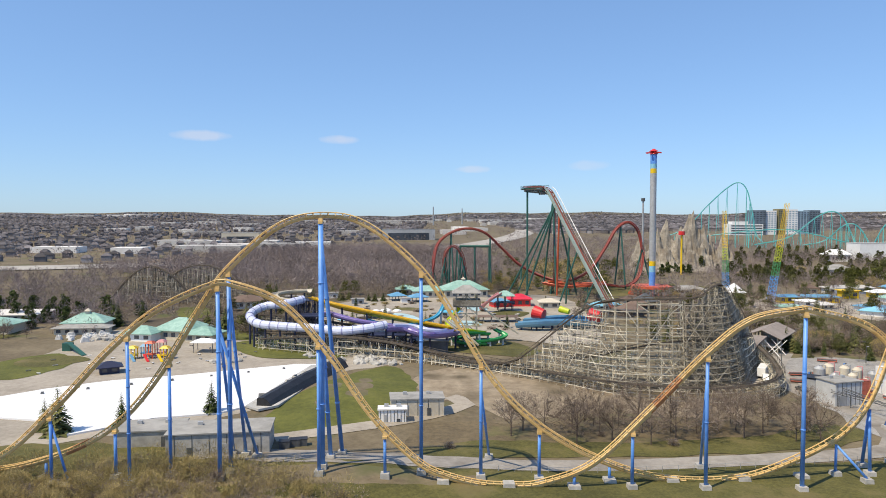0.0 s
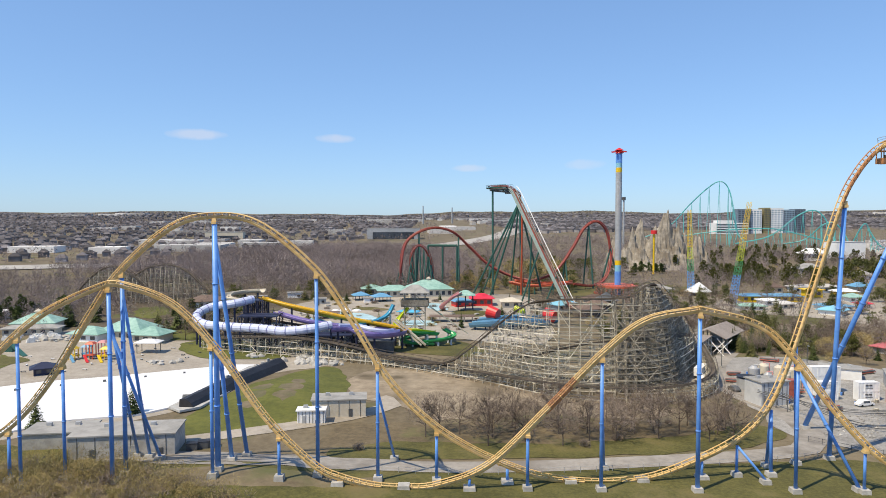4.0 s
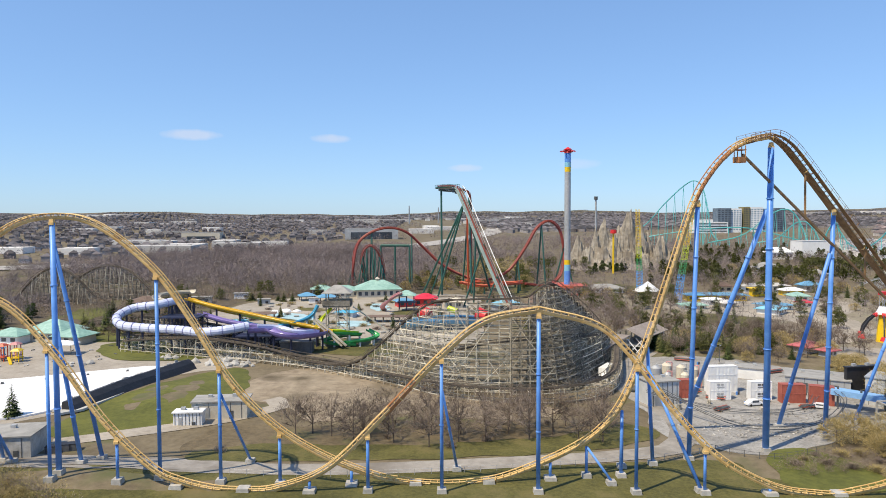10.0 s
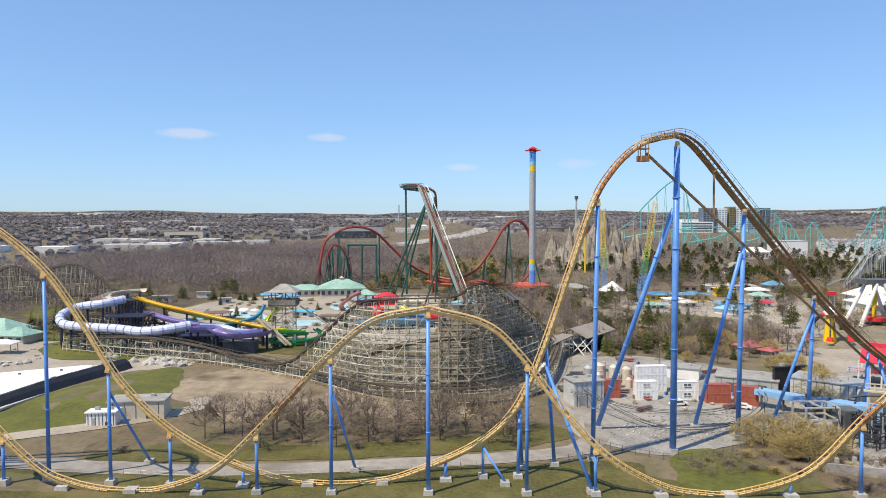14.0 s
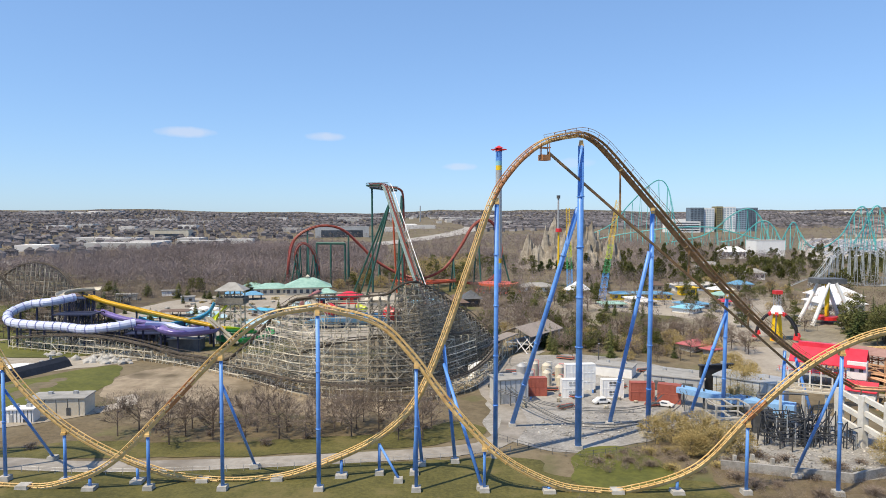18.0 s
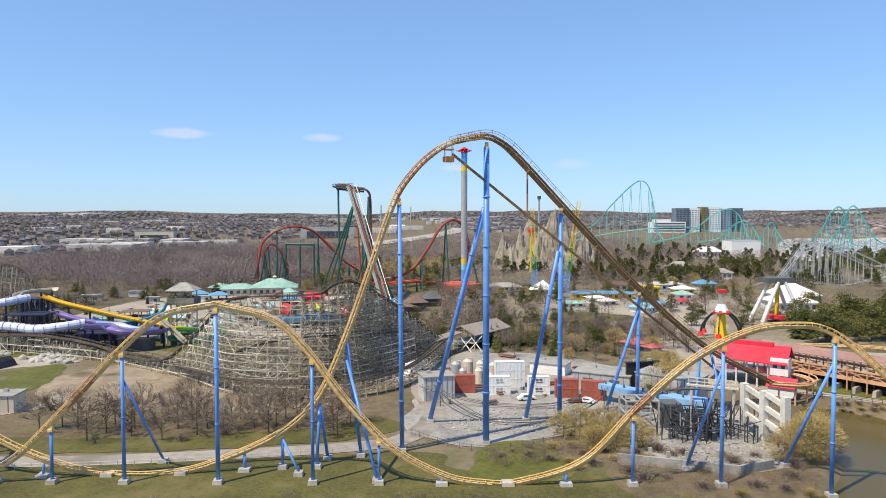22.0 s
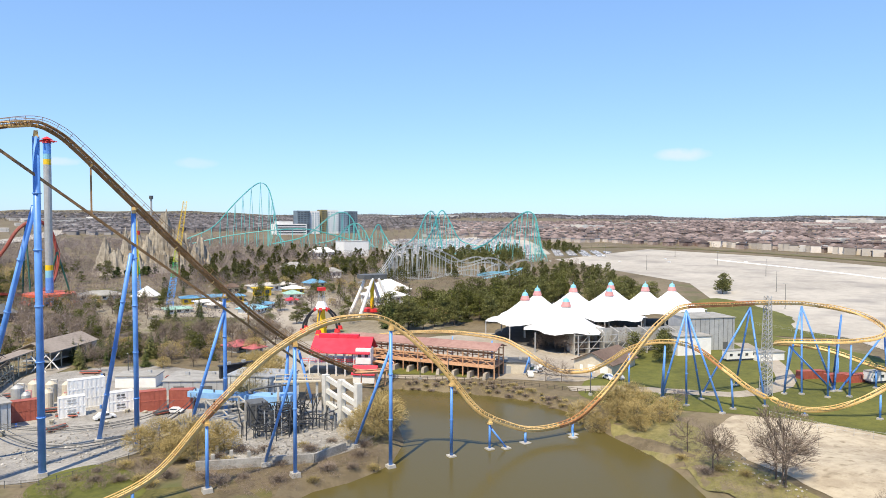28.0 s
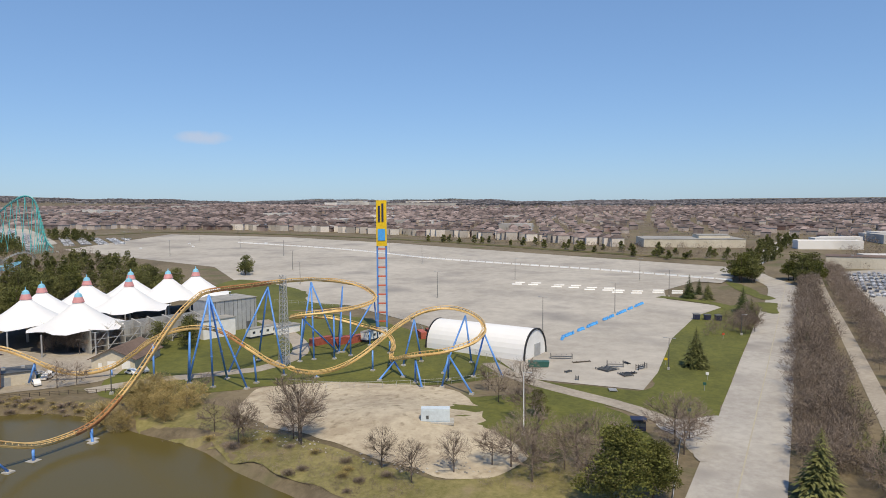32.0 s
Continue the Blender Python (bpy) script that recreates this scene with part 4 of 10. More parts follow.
        part("handrail", bm, rail_mat, trk)


wooden = thing("wooden_roller_coaster", 84, 208, 0, "weathered grey timber roller coaster with dense lattice trestles", "roller coaster")
HILL = [(117, 256, 3.6), (112.5, 250, 8.4), (104, 237.5, 17.4), (95, 225, 25.4), (87.5, 213.8, 31.0), (84.2, 209, 32.1), (81, 206.4, 31.2), (77.5, 205.4, 28.9), (72, 205.6, 28.2)]
lattice(wooden, HILL, 2.6, 1.9, 0.22, 1.8, 0.17, dense=2, wood=SHADEDWOOD)
lattice(wooden, [(72, 205.6, 28.2), (66, 206, 28), (60, 207, 27.8), (52, 209, 27.2), (46.5, 213.4, 25), (40.5, 217.6, 20), (34, 221, 13.6), (28, 223.4, 8.4), (23, 225.6, 4.9), (14, 232, 3), (2, 240, 3.2), (-12, 248, 5.2), (-30, 256, 7), (-52, 266, 7.2), (-76, 276, 6)], 3.2, 1.7, 0.15, 2.3, 0.15, dense=1)
lattice(wooden, [(116, 250, 6.4), (112.5, 236, 6), (108, 220, 5.6), (102, 205, 5.3), (93, 195, 5), (80, 190.5, 4.8), (66, 192, 4.6), (52, 199, 4.2), (40, 210.5, 3.6), (28, 222, 3.2), (14, 235, 3.4), (-2, 243, 4.4), (-22, 251, 7), (-44, 258, 7.6), (-72, 268, 5)], 3.3, 1.6, 0.1)
lattice(wooden, [(104, 231, 13), (94, 217, 14.5), (82, 208, 15.5), (68, 205, 15), (57, 208, 12.5), (48, 216, 8.5), (42, 226, 6)], 4.4, 1.7, 0.12, 2.3, 0.13)

far_wooden = thing("wooden_roller_coaster", -170, 400, 0, "distant grey timber coaster hills behind the pavilions", "roller coaster")
lattice(far_wooden, [(-196, 402, 6), (-186, 402, 17), (-176, 401, 23.5), (-167, 400, 23.8), (-158, 398, 19), (-147, 396, 9), (-138, 395, 5)], 3.4, 2.2, 0.16, 2.8, 0.3, wood=GREYWOOD)
lattice(far_wooden, [(-182, 424, 8), (-170, 422, 16), (-158, 420, 22.5), (-146, 418, 24.2), (-134, 415, 21), (-122, 410, 12), (-112, 406, 5), (-96, 398, 6), (-80, 384, 8)], 3.4, 2.2, 0.16, 2.8, 0.3, wood=GREYWOOD)
lattice(far_wooden, [(-118, 330, 3), (-100, 322, 6), (-84, 312, 8.5), (-66, 302, 9), (-50, 294, 8), (-34, 285, 7)], 3.0, 1.8, 0.12, 2.4, 0.28, wood=GREYWOOD)

# station ramp, barn and loading shed of the wooden coaster
barn = thing("coaster_station", 128, 270, 0, "weathered grey barn station with brown gabled roof", "station")


def gable(bm_w, bm_r, cx, cy, z0, L, W, H, rise, rz=0.0, over=0.5, thick=0.25):
    """Walls and a pitched roof; the ridge runs along L."""
    c, s = math.cos(rz), math.sin(rz)
    T = lambda x, y, z: V((cx + c * x - s * y, cy + s * x + c * y, z0 + z))
    if bm_w is not None:
        vs = [bm_w.verts.new(T(x, y, z)) for z in (0, H) for x, y in ((-L / 2, -W / 2), (L / 2, -W / 2), (L / 2, W / 2), (-L / 2, W / 2))]
        a, b = bm_w.verts.new(T(-L / 2, 0, H + rise)), bm_w.verts.new(T(L / 2, 0, H + rise))
        for f in ((0, 1, 5, 4), (2, 3, 7, 6)):
            bm_w.faces.new([vs[i] for i in f])
        bm_w.faces.new((vs[1], vs[2], vs[6], b, vs[5]))
        bm_w.faces.new((vs[3], vs[0], vs[4], a, vs[7]))
    k = rise / (W / 2)
    for sg in (-1, 1):
        q = [(-L / 2 - over, 0, H + rise), (L / 2 + over, 0, H + rise), (L / 2 + over, sg * (W / 2 + over), H - over * k), (-L / 2 - over, sg * (W / 2 + over), H - over * k)]
        top = [bm_r.verts.new(T(x, y, z + thick)) for x, y, z in q]
        bot = [bm_r.verts.new(T(x, y, z + 0.01)) for x, y, z in q]
        bm_r.faces.new(top), bm_r.faces.new(bot[::-1])
        for i in range(4):
            bm_r.faces.new((top[i], bot[i], bot[(i + 1) % 4], top[(i + 1) % 4]))


def hip(bm_r, cx, cy, z0, L, W, rise, rz=0.0, over=0.8, flat=0.0, thick=0.25):
    """A hipped roof with its eaves at z0."""
    c, s = math.cos(rz), math.sin(rz)
    T = lambda x, y, z: bm_r.verts.new((cx + c * x - s * y, cy + s * x + c * y, z0 + z))
    l, w = L / 2 + over, W / 2 + over
    rl = max(0.01, (L - W) / 2 * (1 if L > W else 0) + flat)
    low = [T(x, y, -thick) for x, y in ((-l, -w), (l, -w), (l, w), (-l, w))]
    e = [T(x, y, 0) for x, y in ((-l, -w), (l, -w), (l, w), (-l, w))]
    rg = [T(x, y, rise) for x, y in ((-rl, -flat), (rl, -flat), (rl, flat + 0.02), (-rl, flat + 0.02))]
    bm_r.faces.new(low[::-1])
    bm_r.faces.new(rg)
    for i in range(4):
        j = (i + 1) % 4
        bm_r.faces.new((low[i], low[j], e[j], e[i]))
        bm_r.faces.new((e[i], e[j], rg[j], rg[i]))


bmw, bmr = bmesh.new(), bmesh.new()
az = math.radians(52)
gable(None, bmr, 131, 272, 6.5, 24, 12, 0.5, 2.6, az, 1.2)
part("roof", bmr, OLDSHINGLE, barn)
for i in range(5):
    for sg in (-1, 1):
        bm = bmesh.new()
        x, y = 131 + math.cos(az) * (i * 5.6 - 11.2) - math.sin(az) * sg * 5.4, 272 + math.sin(az) * (i * 5.6 - 11.2) + math.cos(az) * sg * 5.4
        beam(bm, (x, y, 0), (x, y, 7), 0.4)
        part("post", bm, WOOD, barn)
box(bmw, 131, 272, 3.0, 23, 10, 0.4, az)
box(bmw, 131 + 7, 272 + 9, 0.2, 8, 9.6, 6.6, az)
part("platform", bmw, GREY, barn, "grey boarded platform and booth")
bm = bmesh.new()
for k in range(2):
    a, b = V((122.5, 258, 0.4)) , V((127, 255, 6.4))
    beam(bm, a + V((k * 4, 3 * k, 0)), b + V((k * 4, 3 * k, 0)), 0.3)
    beam(bm, (a.x + k * 4, a.y + 3 * k, 6.4), (b.x + k * 4, b.y + 3 * k, 0.4), 0.3)
part("cross_brace", bm, WHITE, barn, "pale cross bracing")
ramp = thing("covered_ramp", 112, 240, 0, "long low brown roof over the coaster exit ramp", "covered ramp")
bm = bmesh.new()
P = [V((106, 238, 6.2)), V((114, 250, 7.0)), V((122, 261, 7.6))]
for a, b in zip(P, P[1:]):
    beam(bm, a, b, 5.2, 0.35)
part("roof", bm, OLDSHINGLE, ramp)
for i in range(8):
    q = P[0].lerp(P[2], i / 7)
    bm = bmesh.new()
    for sg in (-2.2, 2.2):
        beam(bm, (q.x + sg * 0.8, q.y - sg * 0.6, 0), (q.x + sg * 0.8, q.y - sg * 0.6, q.z), 0.28)
    beam(bm, (q.x - 1.8, q.y + 1.3, 2.8), (q.x + 1.8, q.y - 1.3, 2.8), 0.25)
    part("trestle", bm, WOOD, ramp)

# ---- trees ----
# Blue-grey copy of the branch colours; distance haze is mixed into it.
HAZEWOODS = material("hazy_far_woodland", (0.060, 0.063, 0.068), (0.125, 0.124, 0.130), 0.01, 0.95, coarse=0.002, island=0.3, spec=0.1)
def bare_tree_meshes(seed, h, spread=0.3, twigs=2400, twig_w=0.034, mat=None, lift=1.0):
    """A leafless tree: trunk, curving limbs and boughs that fill an oval crown, and fine twigs at their ends."""
    rnd = random.Random(seed)
    bt = bmesh.new()
    rx, rz, cz = h * spread, h * 0.34 * lift, h * (1 - 0.37 * lift)
    def inside(lo):
        while True:
            a, b, c = rnd.uniform(-1, 1), rnd.uniform(-1, 1), rnd.uniform(-1, 1)
            k = a * a + b * b + c * c
            if lo < k < 1:
                return V((a * rx * (1.1 - 0.25 * c), b * rx * (1.1 - 0.25 * c), cz + c * rz))
    fork = h * 0.34
    tube(bt, (0, 0, -0.4), (0, 0, fork), h * 0.017, h * 0.013, 6, cap=False)
    tube(bt, (0, 0, fork), (rnd.uniform(-.3, .3), rnd.uniform(-.3, .3), h * 0.86), h * 0.012, h * 0.002, 5, cap=False)
    ends = []
    for _ in range(11):
        e = inside(0.45)
        st = V((0, 0, rnd.uniform(0.2, 0.55) * h))
        mid = st.lerp(e, 0.5) + V((0, 0, -0.03 * h))
        tube(bt, st, mid, h * 0.008, h * 0.005, 4, cap=False)
        tube(bt, mid, e, h * 0.005, h * 0.0015, 3, cap=False)
        for _ in range(5):
            q = mid.lerp(e, rnd.uniform(-0.3, 0.9))
            g = q + ((q - V((0, 0, fork))).normalized() + V((rnd.gauss(0, .7), rnd.gauss(0, .7), rnd.gauss(.25, .5)))).normalized() * h * rnd.uniform(0.1, 0.2)
            tube(bt, q, g, h * 0.003, h * 0.001, 3, cap=False)
            ends.append((q, g))
    tv, tf = [], []
    for k in range(twigs):
        if k % 2:
            a, b = rnd.choice(ends)
            p = a.lerp(b, rnd.uniform(0.1, 1))
        else:
            p = inside(0.12)
        d = ((p - V((0, 0, fork * 1.2))).normalized() * 0.9 + V((rnd.gauss(0, .55), rnd.gauss(0, .55), rnd.gauss(.15, .4)))).normalized()
        sd = d.cross(V((rnd.gauss(0, 1), rnd.gauss(0, 1), rnd.gauss(0, 1)))).normalized() * twig_w
        n = len(tv)
        tv.extend([p - sd, p + sd, p + d * h * rnd.uniform(0.05, 0.13)])
        tf.append((n, n + 1, n + 2))
    me = mesh_of(bt, "trunk", BARK)
    mt = bpy.data.meshes.new("crown")
    mt.from_pydata([tuple(v) for v in tv], [], tf)
    mt.materials.append(mat or TWIG)
    return me, mt


def clump_mesh(name, rnd, centres, n, size, mat, droop=0.0):
    """Many small leaf-like triangles scattered through ellipsoids (x, y, z, rx, rz)."""
    vs, fs = [], []
    for cx, cy, cz, rx, rz in centres:
        for _ in range(n):
            while True:
                a, b, c = rnd.uniform(-1, 1), rnd.uniform(-1, 1), rnd.uniform(-1, 1)
                k = a * a + b * b + c * c
                if 0.25 < k < 1:
                    break
            p = V((cx + a * rx, cy + b * rx, cz + c * rz))
            d = V((a + rnd.gauss(0, .4), b + rnd.gauss(0, .4), c * 0.6 + rnd.gauss(0, .3) - droop)).normalized() * size * rnd.uniform(0.6, 1.4)
            sd = d.cross(V((rnd.gauss(0, 1), rnd.gauss(0, 1), rnd.gauss(0, 1)))).normalized() * size * 0.42
            m = len(vs)
            vs.extend([p - sd, p + sd, p + d])
            fs.append((m, m + 1, m + 2))
    me = bpy.data.meshes.new(name)
    me.from_pydata([tuple(v) for v in vs], [], fs)
    me.materials.append(mat)
    return me


def trunk_mesh(h, r):
    bm = bmesh.new()
    tube(bm, (0, 0, -0.4), (0, 0, h), r, r * 0.25, 7)
    return mesh_of(bm, "trunk", BARK)


def spruce_mesh(seed, h, R, mat, dense=1.0):
    rnd = random.Random(seed)
    vs, fs = [], []
    levels = int(h * 2.6 * dense)
    for L in range(levels):
        k = (L + 0.5) / levels
        z = h * (0.05 + 0.95 * k)
        r = R * (1 - k) ** 0.85 * rnd.uniform(0.82, 1.12) + 0.12
        nb = max(5, int((13 * (1 - k) + 4) * dense))
        for b in range(nb):
            a = 6.283 * b / nb + rnd.uniform(0, 1) + L
            ln = r * rnd.uniform(0.75, 1.15)
            dirv = V((math.cos(a), math.sin(a), 0))
            sdv = V((-math.sin(a), math.cos(a), 0))
            root = V((0, 0, z))
            for j in range(3):
                o = dirv * ln * (0.25 + 0.25 * j) + sdv * rnd.uniform(-.3, .3) * ln * 0.5
                p = root + o + V((0, 0, -0.22 * ln * (0.25 + .25 * j) + rnd.uniform(-.12, .12)))
                tip = p + dirv * ln * 0.36 / dense ** .5 + sdv * rnd.uniform(-.25, .25) * ln + V((0, 0, -0.16 * ln))
                w = sdv * max(0.14, ln * 0.2) / dense
                m = len(vs)
                vs.extend([p - w, p + w, tip])
                fs.append((m, m + 1, m + 2))
    me = bpy.data.meshes.new("crown")
    me.from_pydata([tuple(v) for v in vs], [], fs)
    me.materials.append(mat)
    return me


def make_tree(name, label, category, meshes, group):
    root = tagged(new(name), label, category, group)
    for nm, me in zip(("trunk", "crown"), meshes):
        part(nm, me, None, root, local=True)
    return root


def pine_meshes(seed, h, R, mat, n=110, leaf=0.42, lobes=20):
    rnd = random.Random(seed)
    cs = []
    for i in range(lobes):
        k = rnd.uniform(0.05, 1.0)
        a = rnd.uniform(0, 6.28)
        rr = R * math.sin(min(1, 1.15 - k) * 1.5) * rnd.uniform(0.2, 0.8)
        cs.append((rr * math.cos(a), rr * math.sin(a), h * (0.18 + 0.74 * k), R * rnd.uniform(0.3, 0.5), h * rnd.uniform(0.06, 0.11)))
    return trunk_mesh(h * 0.9, h * 0.018), clump_mesh("crown", rnd, cs, n, leaf, mat)


def bush_meshes(seed, h, R, mat, n=900, w=0.032):
    rnd = random.Random(seed)
    bt = bmesh.new()
    vs, fs = [], []
    for _ in range(9):
        a = rnd.uniform(0, 6.28)
        tube(bt, (0, 0, -0.2), (math.cos(a) * R * 0.5, math.sin(a) * R * 0.5, h * rnd.uniform(0.5, 0.8)), 0.07, 0.02, 3, cap=False)
    for _ in range(n):
        a, k, e = rnd.uniform(0, 6.283), rnd.uniform(0, 0.75), rnd.uniform(0.05, 0.7)
        p = V((math.cos(a) * R * k, math.sin(a) * R * k, h * e))
        d = V((math.cos(a) * rnd.uniform(0.1, 1), math.sin(a) * rnd.uniform(0.1, 1), rnd.uniform(0.1, 1.0))).normalized() * rnd.uniform(0.15, 0.4) * h
        sd = d.cross(V((rnd.gauss(0, 1), rnd.gauss(0, 1), rnd.gauss(0, 1)))).normalized() * w
        m = len(vs)
        vs.extend([p - sd, p + sd, p + d])
        fs.append((m, m + 1, m + 2))
    me = bpy.data.meshes.new("crown")
    me.from_pydata([tuple(v) for v in vs], [], fs)
    me.materials.append(mat)
    return mesh_of(bt, "trunk", BARK), me


BARE = [make_tree("bare_tree", "leafless grey-brown deciduous tree on the turf", "tree", bare_tree_meshes(s, 10, sp, 1900, 0.03), "leafless trees") for s, sp in ((3, .36), (8, .42), (21, .38), (34, .47))]
SPRUCES = [make_tree("spruce_tree", "dark green conical spruce tree", "tree", (trunk_mesh(9, .2), spruce_mesh(s, 10, R, m)), "spruces") for s, R, m in ((1, 2.6, NEEDLE), (2, 2.1, NEEDLE), (5, 3.1, PINE))]
PINES = [make_tree("pine_tree", "broad dark green pine tree", "tree", pine_meshes(s, 10, 4.2, m), "pines") for s, m in ((4, PINE), (9, PINE), (14, CEDAR))]
WILLOWS = [make_tree("willow_tree", "yellow-brown weeping willow in early spring", "tree", bare_tree_meshes(s, 9, 0.56, 6000, 0.042, WILLOW, 1.3), "willows") for s in (6, 7)]
BUSHES = [make_tree("bare_bush", "low tangled leafless brown bush", "bush", bush_meshes(s, 3, 2.6, m), "bushes") for s, m in ((11, TWIG), (12, STRAW), (13, TWIG))]
used = {}


def plant(kinds, x, y, h, ref=10.0, which=None, wide=1.0):
    src = kinds[(which if which is not None else int(abs(x * 7.3 + y * 3.1))) % len(kinds)]
    k = h / ref
    m = pose(x, y, ground_at(x, y), 0, 0, (x * 37 + y * 53) % 360)
    if src in used:
        ob = copy_thing(src, m)
    else:
        used[src], ob = 1, src
        ob.matrix_basis = m
    ob.scale = (k * wide, k * wide, k)
    return ob


def scatter(poly, n, seed, gap=3.0):
    rnd = random.Random(seed)
    P = np.array(poly, float)
    lo, hi = P.min(0), P.max(0)
    out = []
    for _ in range(n * 30):
        x, y = rnd.uniform(lo[0], hi[0]), rnd.uniform(lo[1], hi[1])
        if dist_poly([x], [y], poly)[0] < 0 and all((x - a) ** 2 + (y - b) ** 2 > gap * gap for a, b in out):
            out.append((x, y))
            if len(out) >= n:
                break
    return out


R_ = random.Random(77)
# the row of young trees below the wooden coaster
for x, y in scatter([(6, 157), (22, 168), (46, 176), (72, 174), (92, 170), (92, 158), (60, 155), (24, 155)], 29, 1, 5.2):
    plant(BARE, x, y, R_.uniform(8.5, 12))
# bushes below them and along the front edge
for x, y in scatter([(-4, 150), (60, 151), (94, 154), (92, 172), (40, 180), (0, 166)], 7, 2, 2.5):
    plant(BUSHES, x, y, R_.uniform(1.2, 2.2), 3.0, R_.choice((0, 2)))
for x, y in scatter([(-100, 112), (-100, 132), (-62, 139), (-40, 139), (-28, 131), (-10, 122), (30, 113), (-20, 108)], 60, 3, 2.4):
    plant(BUSHES, x, y, R_.uniform(1.2, 3.0), 3.0, R_.choice((0, 1, 1, 2)))
for x, y in scatter([(30, 108), (150, 108), (152, 116), (60, 119)], 26, 4, 3):
    plant(BUSHES, x, y, R_.uniform(1.5, 2.6), 3.0)
for x, y in scatter([(-84, 116), (-84, 132), (-50, 136), (-20, 126), (4, 116), (-20, 110)], 16, 45, 5):
    plant(WILLOWS, x, y, R_.uniform(3.5, 6), 10.0)
# shore bushes and willows
for x, y in scatter([(118, 138), (150, 130), (160, 120), (182, 122), (190, 130), (180, 142), (152, 150), (128, 148)], 36, 5, 2.6):
    plant(BUSHES, x, y, R_.uniform(1, 2.2), 3.0, None, 1.4)
for x, y in scatter([(243, 104), (246, 92), (243, 74), (238, 52), (230, 36), (224, 48), (232, 72), (239, 90)], 14, 6, 2.6):
    plant(BUSHES, x, y, R_.uniform(.9, 1.8), 3.0, None, 1.5)
for x, y, h, k in ((151, 152, 9.5, 0), (157, 149, 8, 1), (146, 156, 8.5, 0), (142, 156, 7, 1), (148, 147, 6, 0), (193, 141, 11, 1), (199, 150, 9, 0), (256, 127, 8, 0), (250, 119, 7, 1), (262, 119, 7, 0), (248, 110, 5, 1), (258, 112, 6, 0), (254, 122, 9, 1), (259, 125, 9, 0), (246, 127, 8, 1), (250, 112, 8, 0), (264, 126, 8, 1), (244, 120, 6, 0), (262, 113, 7, 1), (176, 186, 12, 1), (180, 194, 11, 0), (172, 178, 9, 1)):
    plant(WILLOWS, x, y, h, 10.0, k)
for x, y, h in ((245, 71, 16), (246, 73, 11), (243.5, 69.5, 12), (240, 83, 10.5), (243, 84, 9), (246, 94, 8), (241, 34, 8.5), (247, 28, 8), (238, 48, 8.5), (234, 40, 8.5), (248, 20, 8), (276, 28, 10), (296, 33, 11), (289, 38, 9), (272, 118, 6), (262, 161, 8), (266, 158, 7), (300, 44, 8)):
    plant(BARE, x, y, h)
# bare trees and big pine beside the entrance road
for x, y in scatter([(238, 8), (244, 28), (260, 24), (252, 6)], 8, 7, 3.5) + [(266, -8), (272, -6), (276, -9)]:
    plant(BARE, x, y, R_.uniform(8, 12), 10, None, 1.2)
CEDARS = [make_tree("cedar_tree", "dense rounded olive-green cedar", "tree", pine_meshes(41, 10, 4.6, CEDAR, 330, 0.26, 30), "cedars")]
plant(CEDARS, 234, 2, 15, 10, 0, 1.1)
plant(CEDARS, 240, -3, 11, 10, 0, 1.1)
plant(CEDARS, 282, 26, 6.5, 10, 0, 1.0)
NEAR_SPRUCE = [make_tree("spruce_tree", "tall dense green spruce beside the road", "tree", (trunk_mesh(9, .2), spruce_mesh(15, 10, 2.7, PINE, 1.9)), "spruces")]
plant(NEAR_SPRUCE, 251, -30.5, 13, 10, 0, 1.3)
plant(NEAR_SPRUCE, 345, -11, 13, 10, 0, 1.3)
for x, y, h, k in ((494, -9, 12.5, 0), (509, -14, 9.5, 1), (489, -18, 10, 2), (455, -32, 13, 0), (446, -31, 9, 1), (436, -34, 10, 2), (268, -44, 9, 1), (420, -53, 9, 1), (372, -46, 8, 0)):
    plant(SPRUCES, x, y, h, 10, k, 1.25)
for x, y in scatter([(400, -32), (410, -22), (455, -36), (450, -42)], 14, 8, 3):
    plant(BARE, x, y, R_.uniform(5, 8))
for x, y in scatter([(560, -38), (606, -36), (612, -43), (566, -48)], 12, 9, 5) + scatter([(556, -67), (588, -66), (604, -82), (570, -84)], 12, 19, 5):
    plant(PINES, x, y, R_.uniform(12, 18))
# pines and spruces elsewhere in the park
for x, y, h in ((-62, 181, 9), (-93, 163, 12), (-80, 168, 9), (-98, 166, 8), (-104, 300, 11), (-100, 312, 12), (-92, 318, 12), (-86, 322, 13), (-152, 318, 12), (-158, 326, 13), (-146, 330, 11), (-8, 312, 9), (-14, 452, 10), (30, 318, 8)):
    plant(SPRUCES, x, y, h)
for x, y in scatter([(262, 258), (300, 264), (352, 262), (366, 288), (420, 318), (400, 340), (330, 316), (266, 292)], 95, 10, 5.0):
    plant(R_.choice((PINES, PINES, SPRUCES)), x, y, R_.uniform(11, 17), 10, R_.choice((0, 1, 2)))
for x, y in scatter([(395, 240), (430, 262), (440, 300), (405, 300)], 18, 11, 6):
    plant(PINES, x, y, R_.uniform(10, 15), 10, R_.choice((0, 1)))
for x, y in ((322, 166), (316, 160), (313, 171), (328, 170)):
    plant(PINES, x, y, 10, 10, 1)
for x, y in ((515, 280), (524, 285), (508, 275), (446, 300), (452, 306), (438, 312)):
    plant(PINES, x, y, 13, 10, 0)
for x, y in scatter([(132, 252), (150, 256), (168, 262), (150, 282), (138, 280)], 22, 12, 3.5):
    plant(SPRUCES, x, y, R_.uniform(6, 10))
for x, y in scatter([(120, 300), (200, 262), (300, 300), (330, 420), (240, 470), (150, 420)], 75, 13, 7):
    plant(R_.choice((PINES, SPRUCES, BARE, BARE)), x, y, R_.uniform(7, 11))
